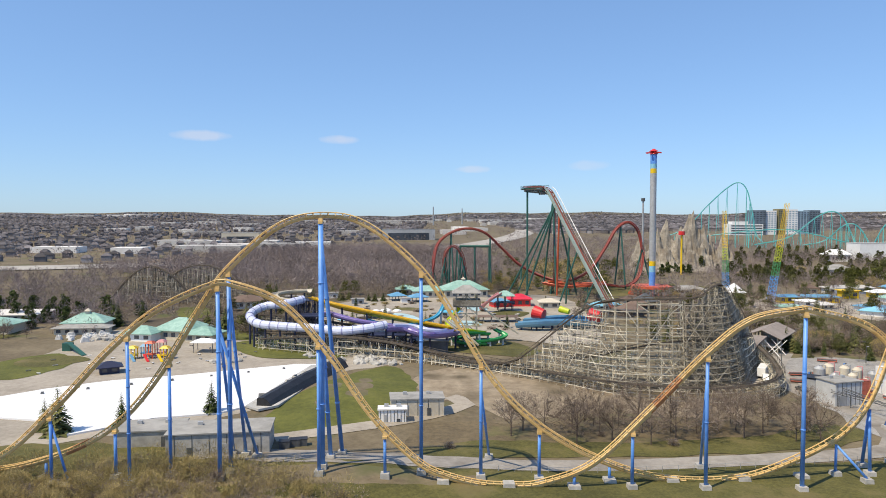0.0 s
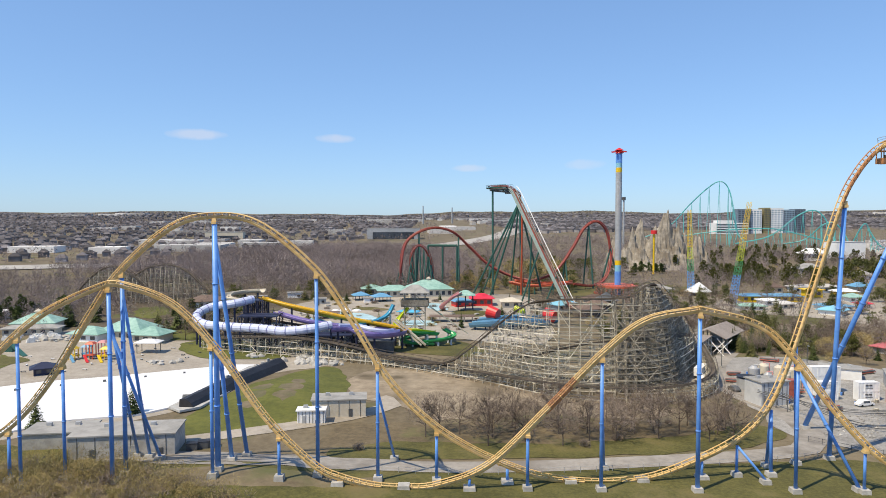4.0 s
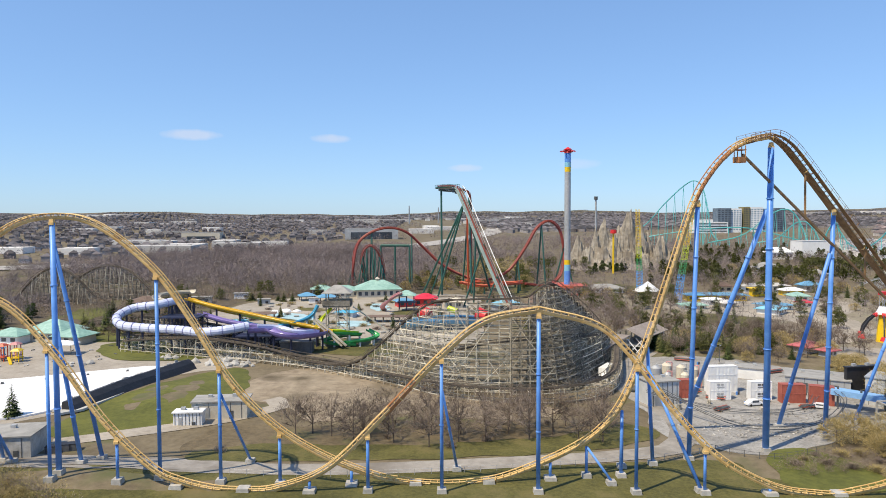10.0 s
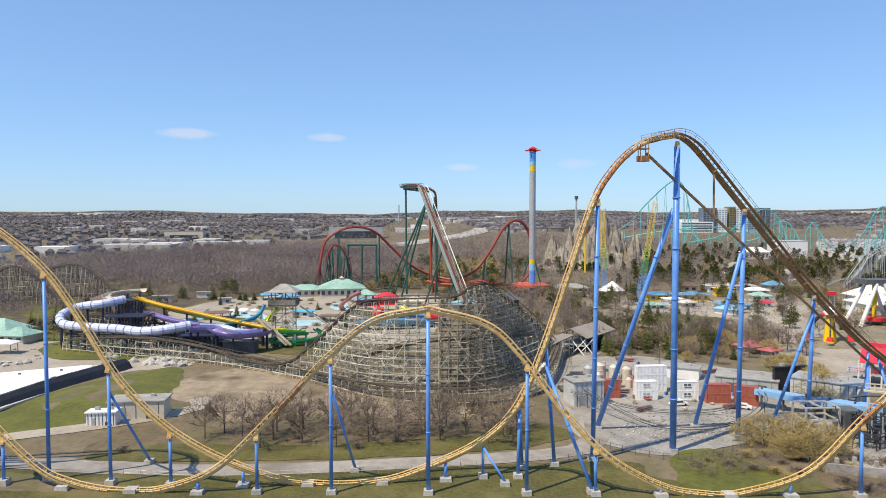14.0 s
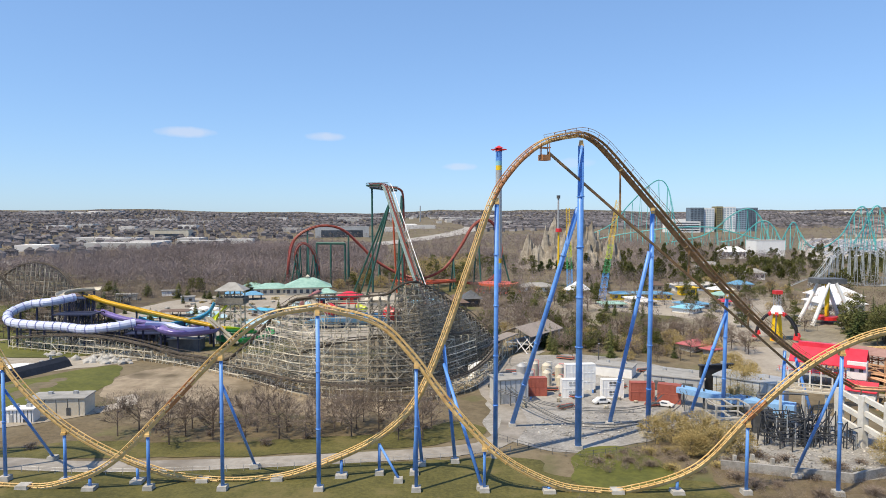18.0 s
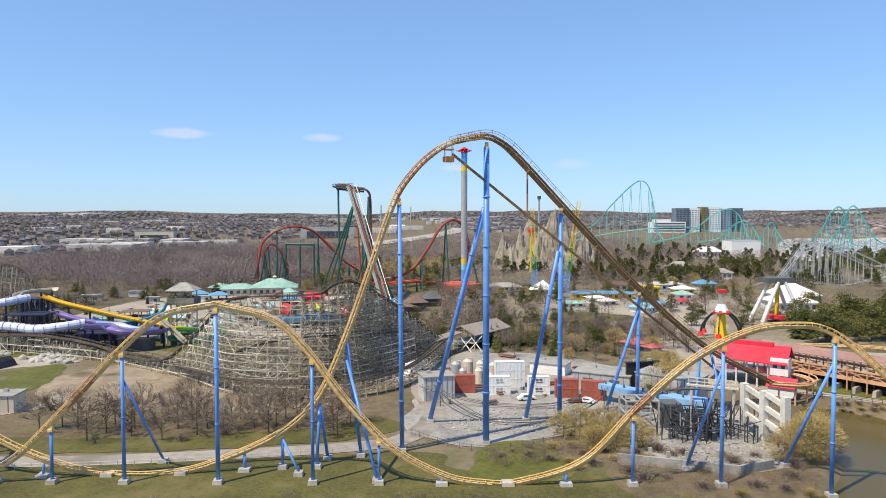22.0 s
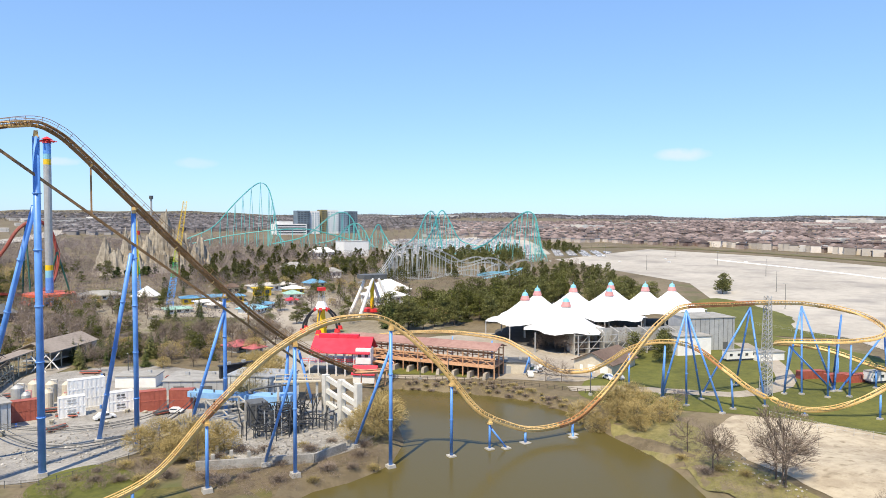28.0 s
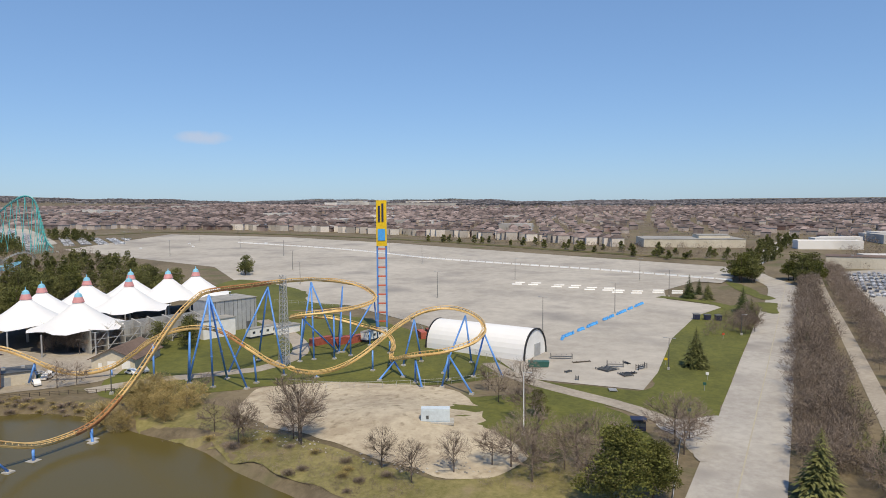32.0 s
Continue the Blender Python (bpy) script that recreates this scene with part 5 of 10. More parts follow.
def evergreens(poly, n, seed, hlo, hhi, mat, label):
    rnd = random.Random(seed)
    cs = []
    for x, y in scatter(poly, n, seed, 6):
        h, g = rnd.uniform(hlo, hhi), ground_at(x, y)
        for k in range(6):
            f = k / 5
            cs.append((x + rnd.gauss(0, .8), y + rnd.gauss(0, .8), g + h * (.22 + .7 * f), h * (.3 - .2 * f) * rnd.uniform(.8, 1.3), h * .12))
    tagged(new("evergreen_trees", clump_mesh("evergreen_trees", rnd, cs, 110, .85, mat)), label, "trees", kind="stuff")


evergreens([(190, 430), (330, 430), (470, 560), (560, 760), (340, 800), (230, 620)], 105, 14, 7, 13, CEDAR, "many olive-green pines behind the midway")
evergreens([(330, 430), (460, 440), (600, 640), (520, 720), (400, 560)], 46, 16, 7, 13, PINE, "dark pines between the rear rides")
evergreens([(-260, 300), (-170, 310), (-150, 350), (-230, 380)], 26, 17, 6, 10, NEEDLE, "dark evergreens behind the pavilions")
for x, y in scatter([(110, 282), (150, 286), (150, 420), (112, 420)], 40, 15, 5):
    plant(BARE, x, y, R_.uniform(7, 11))
for x, y in scatter([(160, 262), (210, 250), (214, 292), (160, 300)], 34, 16, 4.5):
    plant(BARE, x, y, R_.uniform(6, 10))
for x, y in scatter([(296, 186), (330, 184), (318, 202), (290, 206)], 26, 17, 3):
    plant(BARE, x, y, R_.uniform(5, 9))
for x, y in scatter([(20, 440), (110, 440), (130, 560), (30, 560)], 40, 18, 6):
    plant(R_.choice((WILLOWS, BARE, PINES)), x, y, R_.uniform(7, 11))


# ---- woods and hedges, past counting ----
def thicket(name, poly, n, seed, hlo, hhi, twigs, w, label, mat=None, spread=0.27):
    """Leafless woodland: thin trunks with fans of branches, joined."""
    rs = np.random.RandomState(seed)
    P = np.array(poly, float)
    lo, hi = P.min(0), P.max(0)
    X = rs.uniform(lo[0], hi[0], n * 4)
    Y = rs.uniform(lo[1], hi[1], n * 4)
    ok = dist_poly(X, Y, poly) < 0
    X, Y = X[ok][:n], Y[ok][:n]
    n = len(X)
    Z = heights(X, Y)
    H = rs.uniform(hlo, hhi, n)
    base = np.stack([X, Y, Z], -1)
    tops = base + np.stack([rs.normal(0, .5, n), rs.normal(0, .5, n), H * .72], -1)
    tw = 0.008 * H[:, None]
    a = rs.uniform(0, 6.28, n)
    sd = np.stack([np.cos(a), np.sin(a), 0 * a], -1) * tw
    tris = [np.stack([base - sd, base + sd, tops], 1)]
    sd2 = np.stack([-np.sin(a), np.cos(a), 0 * a], -1) * tw
    tris.append(np.stack([base - sd2, base + sd2, tops], 1))
    tilt = rs.uniform(0.8, 1.25, n)
    for _ in range(twigs):
        q = rs.normal(0, 1, (n, 3))
        q /= np.linalg.norm(q, axis=1)[:, None]
        q *= (rs.uniform(0.15, 1, n) ** 0.5)[:, None]
        rad = H * spread * tilt
        p = base + np.stack([q[:, 0] * rad, q[:, 1] * rad, H * (0.54 + 0.43 * q[:, 2])], -1)
        d = q * 0.8 + rs.normal(0, 0.5, (n, 3))
        d[:, 2] += 0.45
        d /= np.linalg.norm(d, axis=1)[:, None]
        d *= (H * rs.uniform(0.1, 0.22, n))[:, None]
        sd = np.cross(d, rs.normal(0, 1, (n, 3)))
        sd *= (w * rs.uniform(0.6, 1.4, n) / np.maximum(1e-6, np.linalg.norm(sd, axis=1)))[:, None]
        tris.append(np.stack([p - sd, p + sd, p + d], 1))
    T = np.concatenate(tris, 0).reshape(-1, 3)
    me = bpy.data.meshes.new(name)
    me.from_pydata(T.tolist(), [], np.arange(len(T)).reshape(-1, 3).tolist())
    me.materials.append(mat or WOODS)
    return tagged(new(name, me), label, "woods", kind="stuff")


thicket("woodland", [(-300, 560), (-200, 500), (-90, 450), (-30, 440), (26, 460), (50, 560), (40, 820), (-60, 900), (-170, 860), (-250, 690)], 3600, 31, 9, 15, 84, 0.105, "dense leafless grey-brown woodland")
thicket("woodland", [(-420, 380), (-210, 345), (-150, 300), (-140, 360), (-200, 430), (-250, 520), (-420, 560)], 900, 32, 6, 11, 60, 0.11, "leafless brown trees along the park edge")
thicket("woodland", [(-260, 300), (-150, 290), (-150, 335), (-250, 370)], 130, 33, 6, 10, 34, 0.12, "leafless brown trees along the park edge")
thicket("woodland", [(112, 290), (150, 284), (160, 430), (330, 440), (330, 520), (120, 540)], 420, 34, 6, 11, 34, 0.12, "leafless trees between the rides")
thicket("woodland", [(200, 520), (560, 780), (700, 1000), (480, 1000), (200, 760)], 700, 35, 7, 12, 30, 0.16, "leafless trees behind the park")
thicket("woodland", [(156, 268), (206, 256), (214, 292), (250, 306), (330, 300), (300, 420), (170, 420)], 110, 36, 6, 10, 36, 0.10, "leafless trees along the midway")
thicket("hedgerow", [(288, -31.5), (355, -39), (401, -46), (452, -53), (526, -64), (556, -68), (568, -79), (468, -66), (405, -58), (352, -52), (300, -46), (284, -44)], 270, 37, 4.5, 10, 330, 0.055, "bare brown hedge trees beside the entrance road", TWIG, .42)
thicket("hedgerow", [(280, -56), (362, -64), (439, -72), (530, -81), (640, -95), (640, -104), (530, -91), (439, -83), (362, -77), (280, -72)], 280, 38, 4, 9, 300, 0.055, "bare brown hedge trees along the path", TWIG, .42)
thicket("hedgerow", [(390, -14), (405, -30), (447, -36), (442, -26), (416, -17)], 60, 44, 3, 6, 80, 0.04, "bare bushes between the verge spruces", TWIG, .45)
thicket("hedgerow", [(232, -40), (262, -40), (290, -62), (290, -100), (232, -90)], 260, 39, 6, 10, 200, 0.045, "tangled bare trees beside the road", TWIG, .36)
thicket("hedgerow", [(262, -29), (300, -33.5), (312, -36), (300, -46), (284, -44), (262, -40)], 70, 45, 4, 8, 260, 0.05, "bare brown hedge trees beside the entrance road", TWIG, .42)
thicket("hedgerow", [(640, 650), (700, 700), (890, 690), (915, 480), (872, 280), (790, 110), (740, 0), (748, 0), (800, 110), (884, 280), (928, 480), (902, 705), (700, 716)], 300, 40, 5, 9, 30, 0.14, "bare trees behind the car park")
thicket("woodland", [(-2200, 800), (-500, 540), (-160, 800), (100, 1300), (-100, 2700), (-2400, 2700)], 9000, 41, 7, 12, 12, 0.5, "distant bare trees among houses")
thicket("woodland", [(100, 1000), (700, 1150), (960, 740), (985, 480), (900, 60), (900, -160), (1900, -700), (2700, -400), (2600, 2000), (100, 2700)], 10000, 42, 6, 10, 12, 0.42, "distant bare trees among houses", spread=0.42)
thicket("woodland", [(-2600, 2500), (2500, 2500), (4400, 800), (4700, -1400), (5000, 2600), (2500, 4700), (-2800, 4500)], 13000, 43, 4, 7.5, 9, 2.4, "far leafless tree belts on the skyline, haze in their colour", HAZEWOODS, 0.9)

thicket("woodland", [(40, 620), (190, 660), (200, 780), (330, 810), (420, 960), (330, 1120), (150, 1120), (50, 900)], 900, 321, 7, 12, 60, .15, "leafless grey-brown trees beyond the park", WOODS, .36)
thicket("woodland", [(190, 450), (330, 440), (420, 560), (480, 700), (400, 760), (300, 700), (210, 600)], 420, 322, 6, 11, 80, .10, "leafless grey-brown trees behind the midway", WOODS, .38)
thicket("woodland", [(330, 330), (420, 350), (440, 420), (350, 430), (310, 400)], 110, 323, 5, 9, 90, .07, "leafless brown trees before the grey coaster", TWIG, .38)
# shrubs and young willows between the yard and the midway
for x, y in scatter([(140, 246), (166, 240), (190, 232), (200, 250), (206, 276), (190, 300), (142, 296)], 46, 301, 4.0):
    plant(R_.choice((WILLOWS, BARE, BARE, SPRUCES)), x, y, R_.uniform(4.5, 7.5))
for x, y in scatter([(176, 206), (192, 214), (204, 226), (196, 240), (180, 226)], 12, 302, 3.5):
    plant(WILLOWS, x, y, R_.uniform(4, 7))
for x, y, h, w in ((147, 147, 6, 1.2), (152, 146, 7.5, 1.2), (158, 147, 6, 1.1), (151, 151, 7, 1.1), (186, 139, 7, 1.1), (191, 140, 9.5, 1.2), (195, 143, 9, 1.2), (197, 148, 8, 1.1)):
    plant(WILLOWS, x, y, h, 10.0, None, w)
# tall brown brush at the foot of the pool buildings
thicket("brush", [(-104, 116), (-104, 139), (-84, 141), (-66, 145), (-46, 143), (-34, 134), (-24, 127), (-12, 122), (-20, 114)], 330, 311, 2.2, 5.2, 150, .034, "tall tangled golden-brown brush", STRAW, .5)
thicket("brush", [(-104, 116), (-104, 136), (-70, 141), (-44, 140), (-30, 130), (-6, 121), (-20, 114)], 200, 312, 2.0, 4.6, 130, .034, "tall tangled brown brush", TWIG, .5)
thicket("brush", [(118, 140), (128, 146), (140, 150), (146, 146), (140, 140), (128, 136)], 60, 313, 1.2, 2.6, 110, .032, "low bare brown shrubs above the lawn", TWIG, .55)
thicket("brush", [(52, 112), (150, 112), (156, 119), (120, 122), (60, 121)], 150, 314, 1.0, 2.2, 70, .032, "low tangled brown brush at the park edge", TWIG, .55)
# groves between the midway stalls
for k, (poly, n) in enumerate((([(136, 258), (178, 244), (188, 262), (176, 284), (140, 282)], 14), ([(136, 284), (176, 288), (182, 330), (150, 350), (130, 330)], 16), ([(244, 300), (300, 272), (330, 300), (322, 340), (262, 345)], 20), ([(130, 352), (180, 340), (196, 420), (140, 430)], 18), ([(260, 352), (330, 345), (350, 420), (270, 440)], 24), ([(196, 452), (300, 452), (380, 560), (240, 580)], 30), ([(90, 270), (126, 282), (122, 330), (88, 330)], 12))):
    for x, y in scatter(poly, n, 80 + k, 4.2):
        u = R_.random()
        if u < .3:
            plant(SPRUCES, x, y, R_.uniform(5, 9))
        elif u < .8:
            plant(PINES, x, y, R_.uniform(6, 10), 10, R_.choice((0, 1, 2)))
        else:
            plant(WILLOWS, x, y, R_.uniform(5, 9))
    thicket("grove", poly, n * 2, 90 + k, 5, 10, 70, 0.055, "leafless brown trees between the midway stalls", TWIG)
for k, (poly, n, m) in enumerate((([(30, 470), (110, 480), (170, 520), (190, 640), (150, 760), (60, 760), (46, 600)], 700, WOODS), ([(190, 660), (330, 660), (420, 720), (330, 800), (200, 780)], 300, WOODS), ([(-60, 428), (-24, 436), (10, 452), (-40, 452)], 70, TWIG), ([(300, 268), (420, 312), (430, 345), (330, 325), (262, 300)], 120, TWIG), ([(300, 186), (326, 178), (300, 214), (292, 206)], 60, TWIG))):
    thicket("grove", poly, n, 120 + k, 6, 12, 46, 0.1 if m is WOODS else 0.05, "leafless brown trees between the rides", m)
for x, y in scatter([(40, 480), (120, 490), (180, 540), (180, 640), (60, 640)], 40, 140, 8):
    plant(PINES, x, y, R_.uniform(8, 13))
for x, y in scatter([(214, 186), (232, 180), (250, 162), (252, 140), (249, 134), (247, 150), (238, 164), (226, 178)], 60, 150, 1.8):
    plant(BUSHES, x, y, R_.uniform(.6, 1.3), 3.0, None, 1.6)
# scrub, dark conifers and bare trees between the slides and the woodland
thicket("grove", [(-190, 350), (-120, 338), (-84, 352), (-72, 402), (-30, 436), (20, 446), (20, 466), (-90, 456), (-190, 432)], 330, 411, 4, 8.5, 74, .06, "leafless brown trees below the woodland", TWIG, .4)
thicket("grove", [(-190, 350), (-120, 332), (-84, 350), (-72, 402), (-30, 436), (20, 446), (20, 466), (-90, 456), (-190, 432)], 240, 412, 1.6, 3.4, 60, .06, "low brown scrub below the woodland", TWIG, .6)
for x, y in scatter([(-150, 345), (-96, 340), (-72, 404), (-28, 436), (24, 448), (0, 462), (-110, 440)], 26, 413, 5):
    plant(R_.choice((SPRUCES, SPRUCES, PINES)), x, y, R_.uniform(6, 10), 10, None, 1.2)
for x, y in scatter([(-112, 282), (-84, 286), (-70, 310), (-60, 330), (-84, 346), (-110, 330)], 22, 414, 4.5):
    plant(R_.choice((SPRUCES, BARE, PINES)), x, y, R_.uniform(5, 9), 10, None, 1.2)
for x, y in scatter([(-56, 380), (-36, 396), (-10, 412), (10, 408), (40, 400), (60, 380), (56, 340), (30, 312), (-4, 312), (-44, 330)], 44, 419, 5):
    plant(BUSHES, x, y, R_.uniform(.9, 2.2), 3.0, None, 1.7)
for x, y, h in ((-62, 414, 7.5), (-41, 409, 6), (-45, 412, 5), (-36, 410, 5.5), (-33, 300, 8), (-58, 420, 6), (46, 424, 8)):
    plant(SPRUCES, x, y, h, 10, None, 1.5)
# broad olive pines behind the midway
evergreens([(350, 520), (384, 520), (392, 560), (352, 566)], 22, 415, 9, 14, PINE, "dense olive pines behind the midway")
evergreens([(286, 476), (318, 470), (330, 505), (290, 520)], 18, 416, 8, 12, CEDAR, "dense olive pines behind the midway")
evergreens([(236, 500), (262, 496), (264, 536), (238, 545)], 16, 417, 8, 12, PINE, "dense dark pines before the mountain")
evergreens([(180, 560), (206, 570), (250, 574), (262, 586), (180, 588)], 13, 418, 5, 9, NEEDLE, "dark trees at the foot of the mountain")
# young trees and evergreens on the water park plaza and behind the pavilions
for x, y in ((-44, 330), (-30, 352), (-6, 330), (8, 372), (52, 352), (62, 410), (-50, 390), (20, 408), (-66, 352), (76, 380), (84, 404), (70, 350)):
    plant(SPRUCES if (x + y) % 3 else PINES, x, y, R_.uniform(4, 7.5))
for x, y in scatter([(-230, 276), (-170, 270), (-176, 292), (-226, 296)], 16, 151, 4) + scatter([(64, 330), (96, 330), (96, 420), (78, 424)], 14, 152, 4):
    plant(BARE, x, y, R_.uniform(5, 8))
evergreens([(440, 500), (483, 545), (540, 520), (600, 600), (640, 660), (560, 640), (480, 600), (430, 540)], 70, 18, 9, 15, PINE, "dark pines beside the overflow car park")
evergreens([(690, 610), (730, 640), (760, 700), (720, 720)], 18, 19, 8, 14, PINE, "dark pines beyond the car park")
evergreens([(640, -60), (700, -70), (960, -120), (1000, -130), (960, -100), (700, -45)], 40, 20, 6, 11, PINE, "dark pines along the avenue")
# low tangled brush on banks and verges
for k, (poly, n, hh, m) in enumerate((([(246, 106), (248, 94), (245, 76), (240, 54), (230, 34), (222, 46), (231, 72), (238, 90), (240, 104)], 620, 1.5, TWIG), ([(146, 131), (150, 144), (166, 136), (182, 133), (192, 136), (186, 126), (170, 120), (156, 119)], 700, 1.6, TWIG), ([(214, 187), (234, 179), (249, 162), (253, 140), (249, 133), (246, 150), (236, 166), (224, 180)], 500, 1.0, STRAW), ([(-10, 108), (20, 114), (120, 114), (150, 117), (156, 110), (60, 106)], 1100, 2.6, TWIG), ([(-92, 134), (-60, 141), (-40, 141), (-30, 134), (-60, 128), (-92, 124)], 260, 2.4, STRAW), ([(236, 30), (262, 6), (276, -6), (256, -6), (238, 8)], 300, 1.6, TWIG), ([(262, -34), (300, -38), (290, -48), (262, -46)], 200, 2.0, TWIG))):
    thicket("brush", poly, n, 160 + k, hh * .5, hh, 26, .03, "low tangled brown brush", m, .55)
thicket("grove", [(88, 500), (112, 520), (130, 560), (120, 620), (84, 620), (70, 560)], 120, 171, 8, 13, 90, .09, "golden willows beyond the dive coaster", WILLOW, .38)
thicket("woodland", [(668, -40), (742, 60), (800, 130), (862, 290), (905, 300), (862, 90), (820, -66), (740, -60)], 300, 172, 4, 8, 40, .12, "bare trees on the verge beyond the car park", TWIG, .36)
thicket("woodland", [(640, -112), (720, -120), (960, -170), (960, -230), (700, -190)], 160, 173, 5, 9, 40, .14, "bare trees round the shopping plaza", TWIG, .36)
evergreens([(668, -36), (742, 60), (800, 130), (862, 290), (880, 290), (800, 60), (720, -50)], 34, 174, 5, 10, PINE, "scattered pines beyond the car park")
evergreens([(400, 300), (470, 330), (540, 420), (470, 440), (390, 350)], 46, 175, 8, 14, PINE, "dark pines beside the rear coaster")
thicket("grove", [(396, 290), (480, 320), (600, 520), (560, 560), (440, 420)], 220, 176, 5, 10, 60, .08, "leafless brown trees beside the rear coaster", TWIG, .36)

# ---- other rides of the park ----
def rail_ride(root, pts, mat, r=0.45, gauge=0.9, bank=8, step=2.0, legs=0, leg_mat=None, leg_r=0.35, spread=3.0, spine=True):
    """A tubular steel track with splayed legs."""
    P = spline(pts, step)
    F = frames_of(P, bank)
    bm = bmesh.new()
    if spine:
        sweep(bm, P, F, circle(r, 6, 0, -0.5))
    else:
        sweep(bm, P, F, circle(r * 0.5, 5, 0, -0.4))
    sec = part("track_section", bm, mat, root)
    for sg in (-1, 1):
        bm = bmesh.new()
        sweep(bm, P, F, circle(r * 0.4, 5, sg * gauge / 2 * 1.3, 0.2))
        part("rail", bm, mat, sec)
    if legs:
        k = max(1, int(legs / step))
        for i in range(k // 2, len(P), k):
            p, (t, s, u) = P[i], F[i]
            gz = ground_at(p.x, p.y)
            if p.z - gz < 4:
                continue
            sd = V((-t.y, t.x, 0))
            sd = sd.normalized() if sd.length > 0.1 else V((1, 0, 0))
            sp = spread * min(1, (p.z - gz) / 25)
            for sg in (-1, 1):
                bm = bmesh.new()
                tube(bm, V((p.x, p.y, p.z - 0.9)), V((p.x, p.y, gz - 0.3)) + sd * sg * sp, leg_r, leg_r, 6)
                part("support_leg", bm, leg_mat or mat, root)
    return P, F


# the tall observation swing tower
swing = thing("swing_tower", 134, 436, ground_at(134, 436), "tall silver swing tower with red star head", "ride tower")
gz = ground_at(134, 436)
for z0, z1, m, lb in ((0, 15, BLUE, "blue base"), (15, 19, TENTBLUE, "pale blue band"), (19, 22, BRIGHTYEL, "yellow band"), (22, 78, GREY, "silver shaft"), (78, 81, BRIGHTYEL, "yellow band"), (81, 84, TENTBLUE, "pale blue band"), (84, 90, BLUE, "blue head")):
    bm = bmesh.new()
    tube(bm, (134, 436, gz + z0), (134, 436, gz + z1), 2.0, 2.0, 16)
    part("tower_band", bm, m, swing, lb, smooth=False)
bm = bmesh.new()
for i in range(8):
    a = i * math.pi / 4
    beam(bm, (134, 436, gz + 91.5), (134 + 5 * math.cos(a), 436 + 5 * math.sin(a), gz + 91), 1.0, 0.5)
tube(bm, (134, 436, gz + 90), (134, 436, gz + 92), 2.4, 1.6, 12)
tube(bm, (134, 436, gz + 92), (134, 436, gz + 93.6), 3.0, 0.4, 12)
part("star_head", bm, RED, swing, "red star-shaped head")
bm = bmesh.new()
tube(bm, (134, 436, gz + 5), (134, 436, gz + 6.4), 13, 13, 24)
part("gondola_ring", bm, ORANGEST, swing, "orange-red gondola ring")
for i in range(24):
    a = i * math.pi / 12
    bm = bmesh.new()
    tube(bm, (134 + 13 * math.cos(a), 436 + 13 * math.sin(a), gz + 5.2), (134 + 14 * math.cos(a), 436 + 14 * math.sin(a), gz + 1.4), 0.14, 0.14, 4)
    box(bm, 134 + 14 * math.cos(a), 436 + 14 * math.sin(a), gz + 0.6, 1.4, 0.8, 1.3, a)
    part("swing_seat", bm, ORANGEST, swing)

# the dive coaster with a green lift and red track
dive = thing("dive_coaster", 60, 420, ground_at(60, 420), "tall dive coaster with dark green legs and red-brown track", "roller coaster")
LIFTRED = tint("brown_red_lift_track", (0.185, 0.05, 0.036), 0.5)
PALEGREEN = tint("weathered_pale_green_steel", (0.26, 0.33, 0.30), 0.6)
rail_ride(dive, [(89, 355, 5.5), (86.6, 361, 11), (80, 376, 28.5), (72, 394.5, 50), (65.5, 409.5, 67.2), (63.6, 414, 70.8), (61, 419.5, 72.4), (57, 427, 72.9), (53, 433.5, 72.9), (52.4, 439, 72.7), (56, 443.6, 72.4), (62, 446.4, 72), (68, 447.6, 71.4), (71.6, 448, 69.6), (73, 448.2, 65), (73.4, 448.3, 50), (73.6, 448.6, 24), (75, 452, 9), (80, 460, 8)], LIFTRED, 0.55, 1.7, 2, 1.2)
P = spline([(88, 357.5, 8.0), (80, 376, 28.8), (72, 394.5, 50.4), (65.6, 409.4, 67.8), (63.6, 413.6, 71.2)], 2)
F = frames_of(P)
for side, m, lb in ((-1, PALEGREEN, "weathered pale green lift stairway"), (1, PALEGREEN, "weathered pale green lift stairway")):
    bm = bmesh.new()
    sweep(bm, P, F, [(side * 1.3, -0.3), (side * (2.2 - side * .6), -0.3), (side * (2.2 - side * .6), 0.0), (side * 1.3, 0.0)])
    wk = part("lift_walkway", bm, m, dive, lb)
    bm = bmesh.new()
    sweep(bm, P, F, circle(0.08 if side < 0 else 0.22, 5, side * 2.7, 1.1))
    for q, (t, sd, u) in list(zip(P, F))[::2]:
        beam(bm, q + sd * side * 2.7 - u * .2, q + sd * side * 2.7 + u * 1.1, 0.1)
    part("handrail", bm, m if side < 0 else WHITE, wk, "" if side < 0 else "white cable tray rail")
bm = bmesh.new()
for off in (-1.6, 1.6):
    sweep(bm, P, F, circle(0.28, 6, off, -2.0))
for i in range(0, len(P) - 1, 2):
    (t, sd, u), q, q2 = F[i], P[i], P[i + 1]
    beam(bm, q - sd * 1.6 - u * 2.0, q - sd * 1.6, 0.2)
    beam(bm, q + sd * 1.6 - u * 2.0, q + sd * 1.6, 0.2)
    beam(bm, q - sd * 1.6 - u * 2.0, q2 + sd * 1.6 - u * 2.0, 0.18)
part("lift_truss", bm, PALEGREEN, dive, "weathered pale green lift truss")
